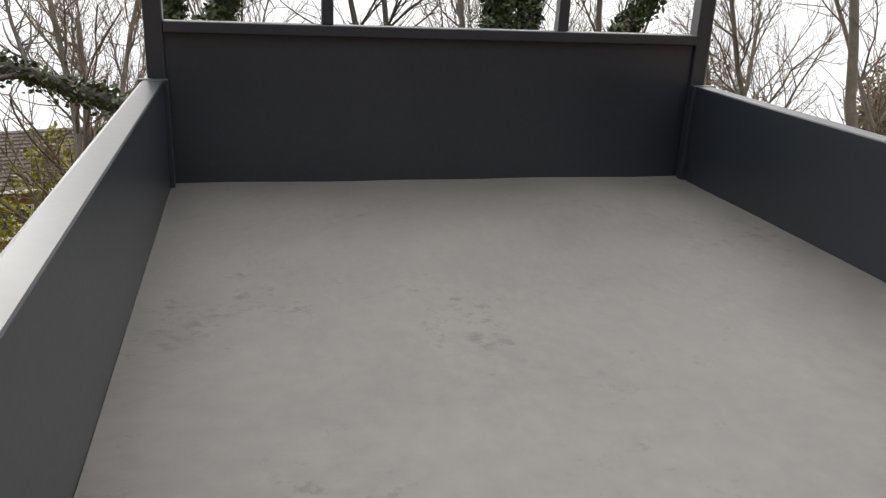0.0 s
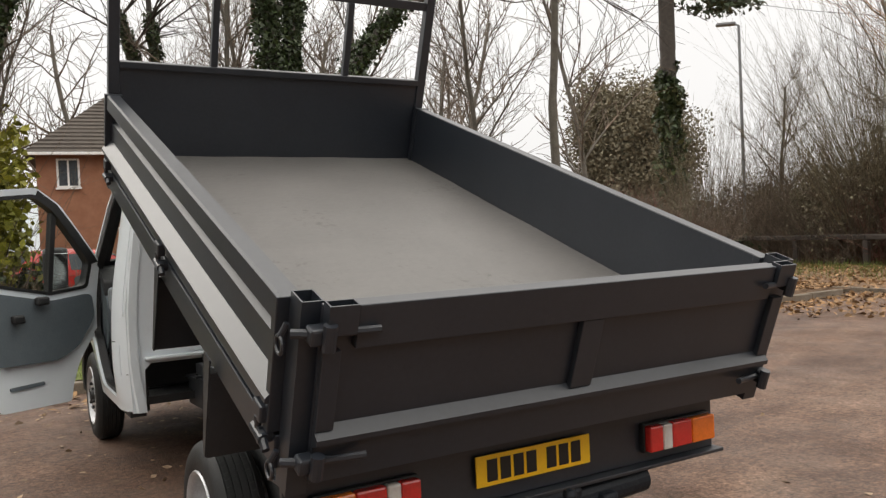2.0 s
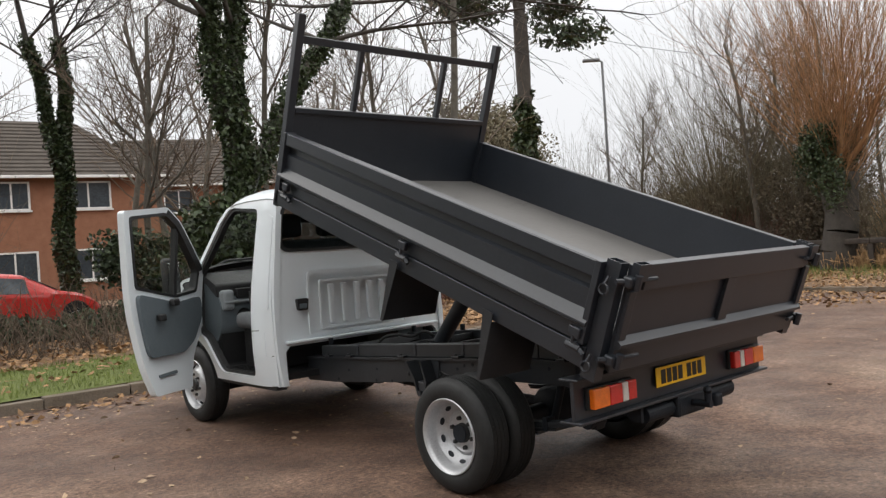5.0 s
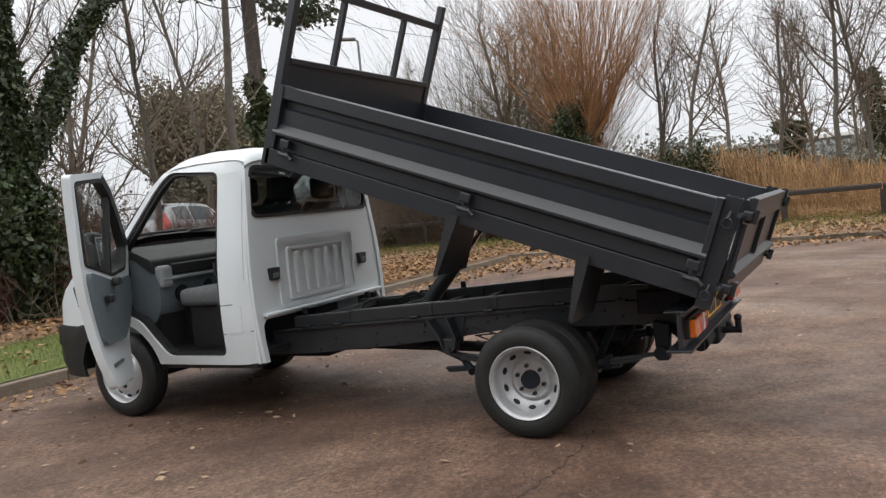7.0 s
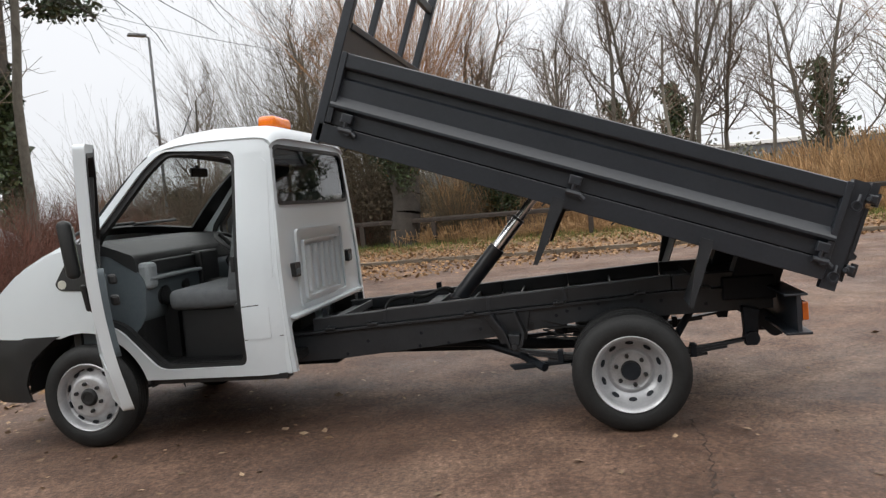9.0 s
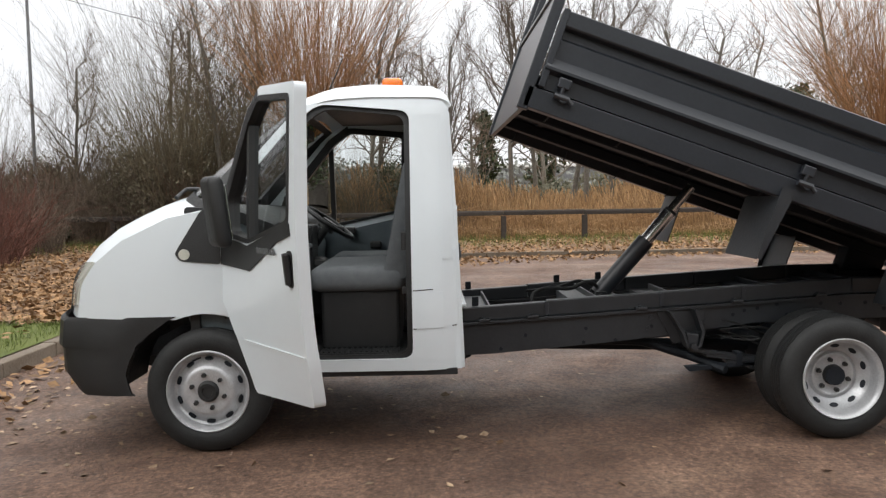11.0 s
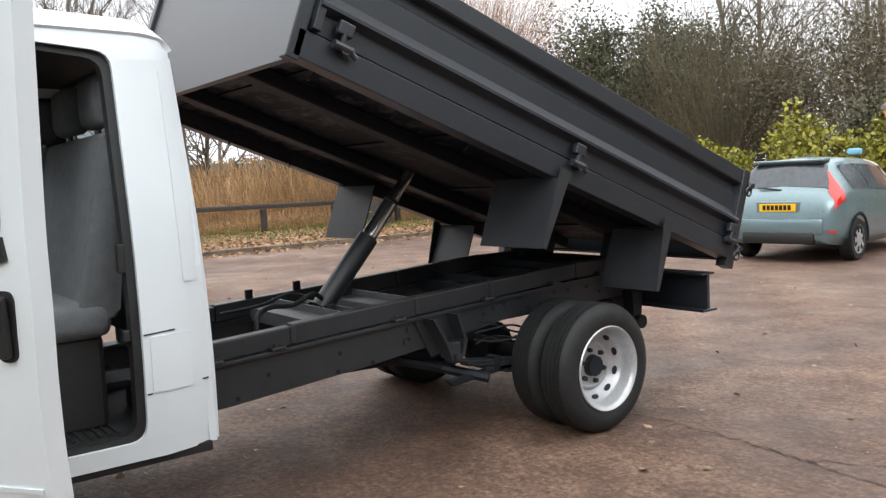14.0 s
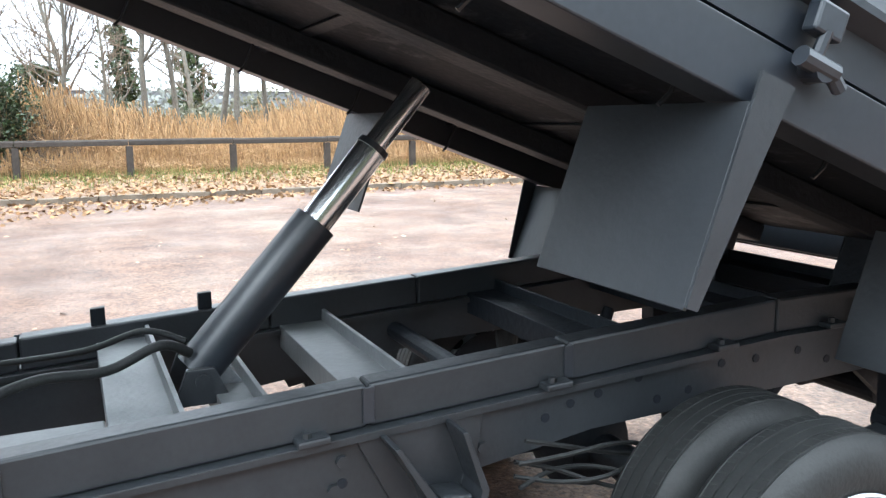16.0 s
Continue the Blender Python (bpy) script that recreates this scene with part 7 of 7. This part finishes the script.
def car(at, rz, paint, label, length=3.95, width=1.72, height=1.47):
    """A small hatchback; its tail is at the origin and it points along +y."""
    t = thing("parked_car", label, "car", at, rz, "parked cars")
    L, W, H = length, width / 2, height
    # stations: place along the car, half width, floor, waist and roof heights, roof half width
    ST = [(0.00, 0.66, 0.38, 0.52, 0.60, 0.60), (0.02, 0.76, 0.33, 0.60, 0.72, 0.66), (0.06, 0.85, 0.30, 0.74, 0.86, 0.72), (0.11, 0.91, 0.27, 0.84, 0.96, 0.75), (0.17, 0.945, 0.26, 0.91, 1.02, 0.76), (0.26, 0.97, 0.25, 0.955, 1.16, 0.72), (0.36, 0.98, 0.24, 0.975, 1.31, 0.65), (0.46, 0.985, 0.23, 0.985, 1.41, 0.61), (0.62, 0.99, 0.22, 0.985, 1.45, 0.61), (1.0, 1.0, 0.2, 0.97, 1.475, 0.64),
          (1.6, 1.0, 0.2, 0.93, 1.46, 0.68), (2.1, 1.0, 0.2, 0.91, 1.40, 0.66), (2.5, 1.0, 0.2, 0.9, 1.2, 0.68), (2.9, 0.99, 0.2, 0.88, 0.98, 0.76), (3.4, 0.96, 0.22, 0.78, 0.88, 0.74), (3.75, 0.88, 0.26, 0.62, 0.72, 0.68), (3.95, 0.74, 0.36, 0.5, 0.56, 0.6)]
    ys = [s[0] * L / 3.95 for s in ST]
    cols = [[s[k] for s in ST] for k in range(1, 6)]

    def surf(y, a, off=0.0):
        w, z0, zb, zr, wr = (float(np.interp(y, ys, c)) for c in cols)
        zr, zb, w, wr = zr * H / 1.47, zb * H / 1.47, w * W, wr * W / 0.95
        pts = [(0, z0), (w * 0.86, z0), (w * 0.97, z0 + 0.12), (w, z0 + (zb - z0) * 0.55), (w * 0.965, zb), (wr, zr - 0.06), (wr * 0.86, zr - 0.012), (0, zr + 0.025)]
        k = a * (len(pts) - 1)
        i = min(int(k), len(pts) - 2)
        f = k - i
        x, z = (pts[i][n] + (pts[i + 1][n] - pts[i][n]) * f for n in (0, 1))
        return (x + off * (1 if x > 0.02 else 0), y, z + (off if a > 0.72 else 0))
    bm = bmesh.new()
    for s in (-1, 1):
        grid(bm, 64, 21, lambda u, a: (lambda p: (s * p[0], p[1], p[2]))(surf(L * u ** 1.6, a)))
    bmesh.ops.remove_doubles(bm, verts=bm.verts[:], dist=0.001)
    body = part("body", bm, paint, t, smooth=True)

    def patch(name, y0, y1, a0, a1, m, label="", off=0.012, skew=0.0, both=True, nu=8):
        for s in (-1, 1) if both else (1,):
            bm = bmesh.new()
            grid(bm, nu, 5, lambda u, v: (lambda p: (s * p[0], p[1], p[2]))(surf(y0 + (y1 - y0) * u + skew * v, a0 + (a1 - a0) * v, off)))
            ob = part(name, thick(bm, 0.006), m, t, label, True)
    k = L / 3.95
    patch("side_window", 0.62 * k, 1.18 * k, 0.585, 0.70, M["pane"])
    patch("side_window", 1.24 * k, 2.12 * k, 0.585, 0.70, M["pane"])
    patch("rear_window", 0.19 * k, 0.43 * k, 0.86, 1.0, M["pane"], off=0.012)
    patch("rear_window", 0.19 * k, 0.43 * k, 0.77, 0.86, M["pane"], off=0.012)
    patch("windscreen", 2.2 * k, 2.85 * k, 0.76, 1.0, M["pane"], off=0.016)
    patch("tail_lamp", 0.09 * k, 0.3 * k, 0.53, 0.79, M["lens_red"], "red rear lamp", 0.012, 0.07)
    patch("reflector", 0.02, 0.1, 0.3, 0.33, M["lens_red"], off=0.02)
    part("rear_bumper", cubes((-W * 0.6, W * 0.6, -0.035, 0.12, 0.27, 0.44), bevel=0.04), M["plastic_dark"], t, "dark lower bumper insert", True)
    part("bumper_panel", cubes((-W * 0.74, W * 0.74, -0.022, 0.2, 0.4, 0.63), bevel=0.05), paint, t, smooth=True)
    part("plate_recess", cubes((-0.31, 0.31, 0.02, 0.14, 0.7, 0.87), bevel=0.012), paint, t)
    part("spoiler", cubes((-W * 0.6, W * 0.6, 0.36, 0.6, 1.415 * H / 1.47, 1.455 * H / 1.47), bevel=0.018), paint, t, smooth=True)
    # dark strip standing in for the shade below the spoiler
    part("spoiler_shade", cubes((-W * 0.57, W * 0.57, 0.375, 0.5, 1.385 * H / 1.47, 1.413 * H / 1.47), bevel=0.008), M["plastic_dark"], t)
    part("rear_wiper", rod(bmesh.new(), (0.0, 0.15, 1.03), (-0.35, 0.16, 1.07), 0.012), M["plastic_dark"], t)
    plate = part("number_plate", cubes((-0.26, 0.26, 0.006, 0.019, 0.73, 0.84), bevel=0.002), M["plate_yellow"], t, "yellow number plate with dark bars")
    for i in range(7):
        part("plate_bar", cubes((-0.21 + 0.06 * i, -0.165 + 0.06 * i, 0.002, 0.006, 0.75, 0.82)), M["ink"], plate)
    for y in (0.72 * k, 3.2 * k):
        for s in (-1, 1):
            c = (s * (W - 0.1), y, 0.3)
            bm = bmesh.new()
            lathe(bm, [(0.2, -0.09), (0.28, -0.095), (0.3, -0.07), (0.3, 0.07), (0.28, 0.095), (0.2, 0.09)], c, "x", 40, True)
            tyre = part("wheel", bm, M["rubber"], t, smooth=True)
            bm = bmesh.new()
            lathe(bm, [(0.205, s * 0.092), (0.19, s * 0.085), (0.06, s * 0.1), (0.001, s * 0.1)], c, "x", 32)
            part("wheel_trim", bm, M["rim_silver"], tyre, "silver wheel trim")
            for i in range(7):
                a = 2 * math.pi * i / 7
                b2 = bmesh.new()
                box(b2, -0.006, 0.006, -0.022, 0.022, -0.04, 0.04, bevel=0.005)
                b2.transform(Matrix.Translation((c[0] + s * 0.094, c[1] + 0.14 * math.cos(a), c[2] + 0.14 * math.sin(a))) @ Matrix.Rotation(a + math.pi / 2, 4, "X"))
                part("trim_hole", b2, M["black_matt"], tyre)
            bm = bmesh.new()
            lathe(bm, [(0.36, s * 0.105), (0.335, s * 0.112), (0.3, s * 0.09), (0.001, s * 0.09)], (c[0] - s * 0.0, c[1], c[2] + 0.03), "x", 32)
            bmesh.ops.bisect_plane(bm, geom=bm.verts[:] + bm.edges[:] + bm.faces[:], plane_co=(0, 0, 0.24), plane_no=(0, 0, -1), clear_outer=True)
            part("wheel_arch", bm, M["black_matt"], t)
    return t


M["teal_paint"] = mat("teal_paint", (0.165, 0.235, 0.255), 0.28, metal=0.35, var=0.01, scale=3, coat=0.5, detail_mix=0.0, rough_var=0.02)
M["red_paint"] = mat("red_paint", (0.5, 0.02, 0.015), 0.3, var=0.06, scale=3, coat=0.5)
M["silver_paint"] = mat("silver_paint", (0.38, 0.39, 0.41), 0.35, metal=0.5, var=0.05, scale=3, coat=0.4)
car((2.42, -7.55, 0), 186, M["teal_paint"], "pale teal small hatchback parked on the tarmac")
car((4.6, -12.3, 0), 184, M["upvc"], "white car parked beyond the hatchback")
car((-1.0, 17.6, 0), -82, M["red_paint"], "bright red small car parked behind the hedge")
bank = prism(bmesh.new(), [(17.6, 0.0), (18.6, 0.6), (25.0, 0.6), (26.0, 0.0)], "x", 9.5, 34.0, 0.05)
tagged(new("road_far", finish(bank, "road_far", M["asphalt"])), "low banked road behind the shrubs", "road", kind="structure")
car((12.3, 17.9, 0.6), -86, M["silver_paint"], "silver estate car standing on the road behind the shrubs", 4.5, 1.82, 1.75)

# orange timber hut behind the hatchback
M["orange_timber"] = mat("orange_timber", (0.4, 0.17, 0.07), 0.7, color2=(0.52, 0.25, 0.11), scale=3, bump=0.2)
hut = thing("timber_hut", "orange timber hut with a pale grey band", "hut", (2.8, -15.2, 0.05))
part("wall", prism(bmesh.new(), [(-1.2, 0.0), (0.85, 0.0), (0.85, 1.6), (1.25, 2.45), (0.8, 2.95), (-1.2, 2.95)], "y", -0.8, 0.8, 0.02), M["orange_timber"], hut)
part("band", cubes((-1.2, 1.24, 0.801, 0.83, 2.4, 2.5), bevel=0.006), M["galvanised"], hut, "pale grey metal band")
for x, z in ((0.9, 2.7), (0.4, 2.8), (0.6, 2.1), (0.3, 1.5), (-0.2, 2.2)):
    part("knot", rod(bmesh.new(), (x, 0.8, z), (x, 0.806, z), 0.05, seg=10), M["brick"], hut)
cloth = thing("folded_cloth", "small pale blue cloth on the car roof", "cloth", (1.85, -8.65, 1.492))
M["blue_cloth"] = mat("blue_cloth", (0.2, 0.45, 0.6), 0.9, var=0.1, scale=20, bump=0.3)
part("cloth", cubes((-0.09, 0.09, -0.06, 0.06, 0.0, 0.09), bevel=0.025), M["blue_cloth"], cloth, smooth=True)
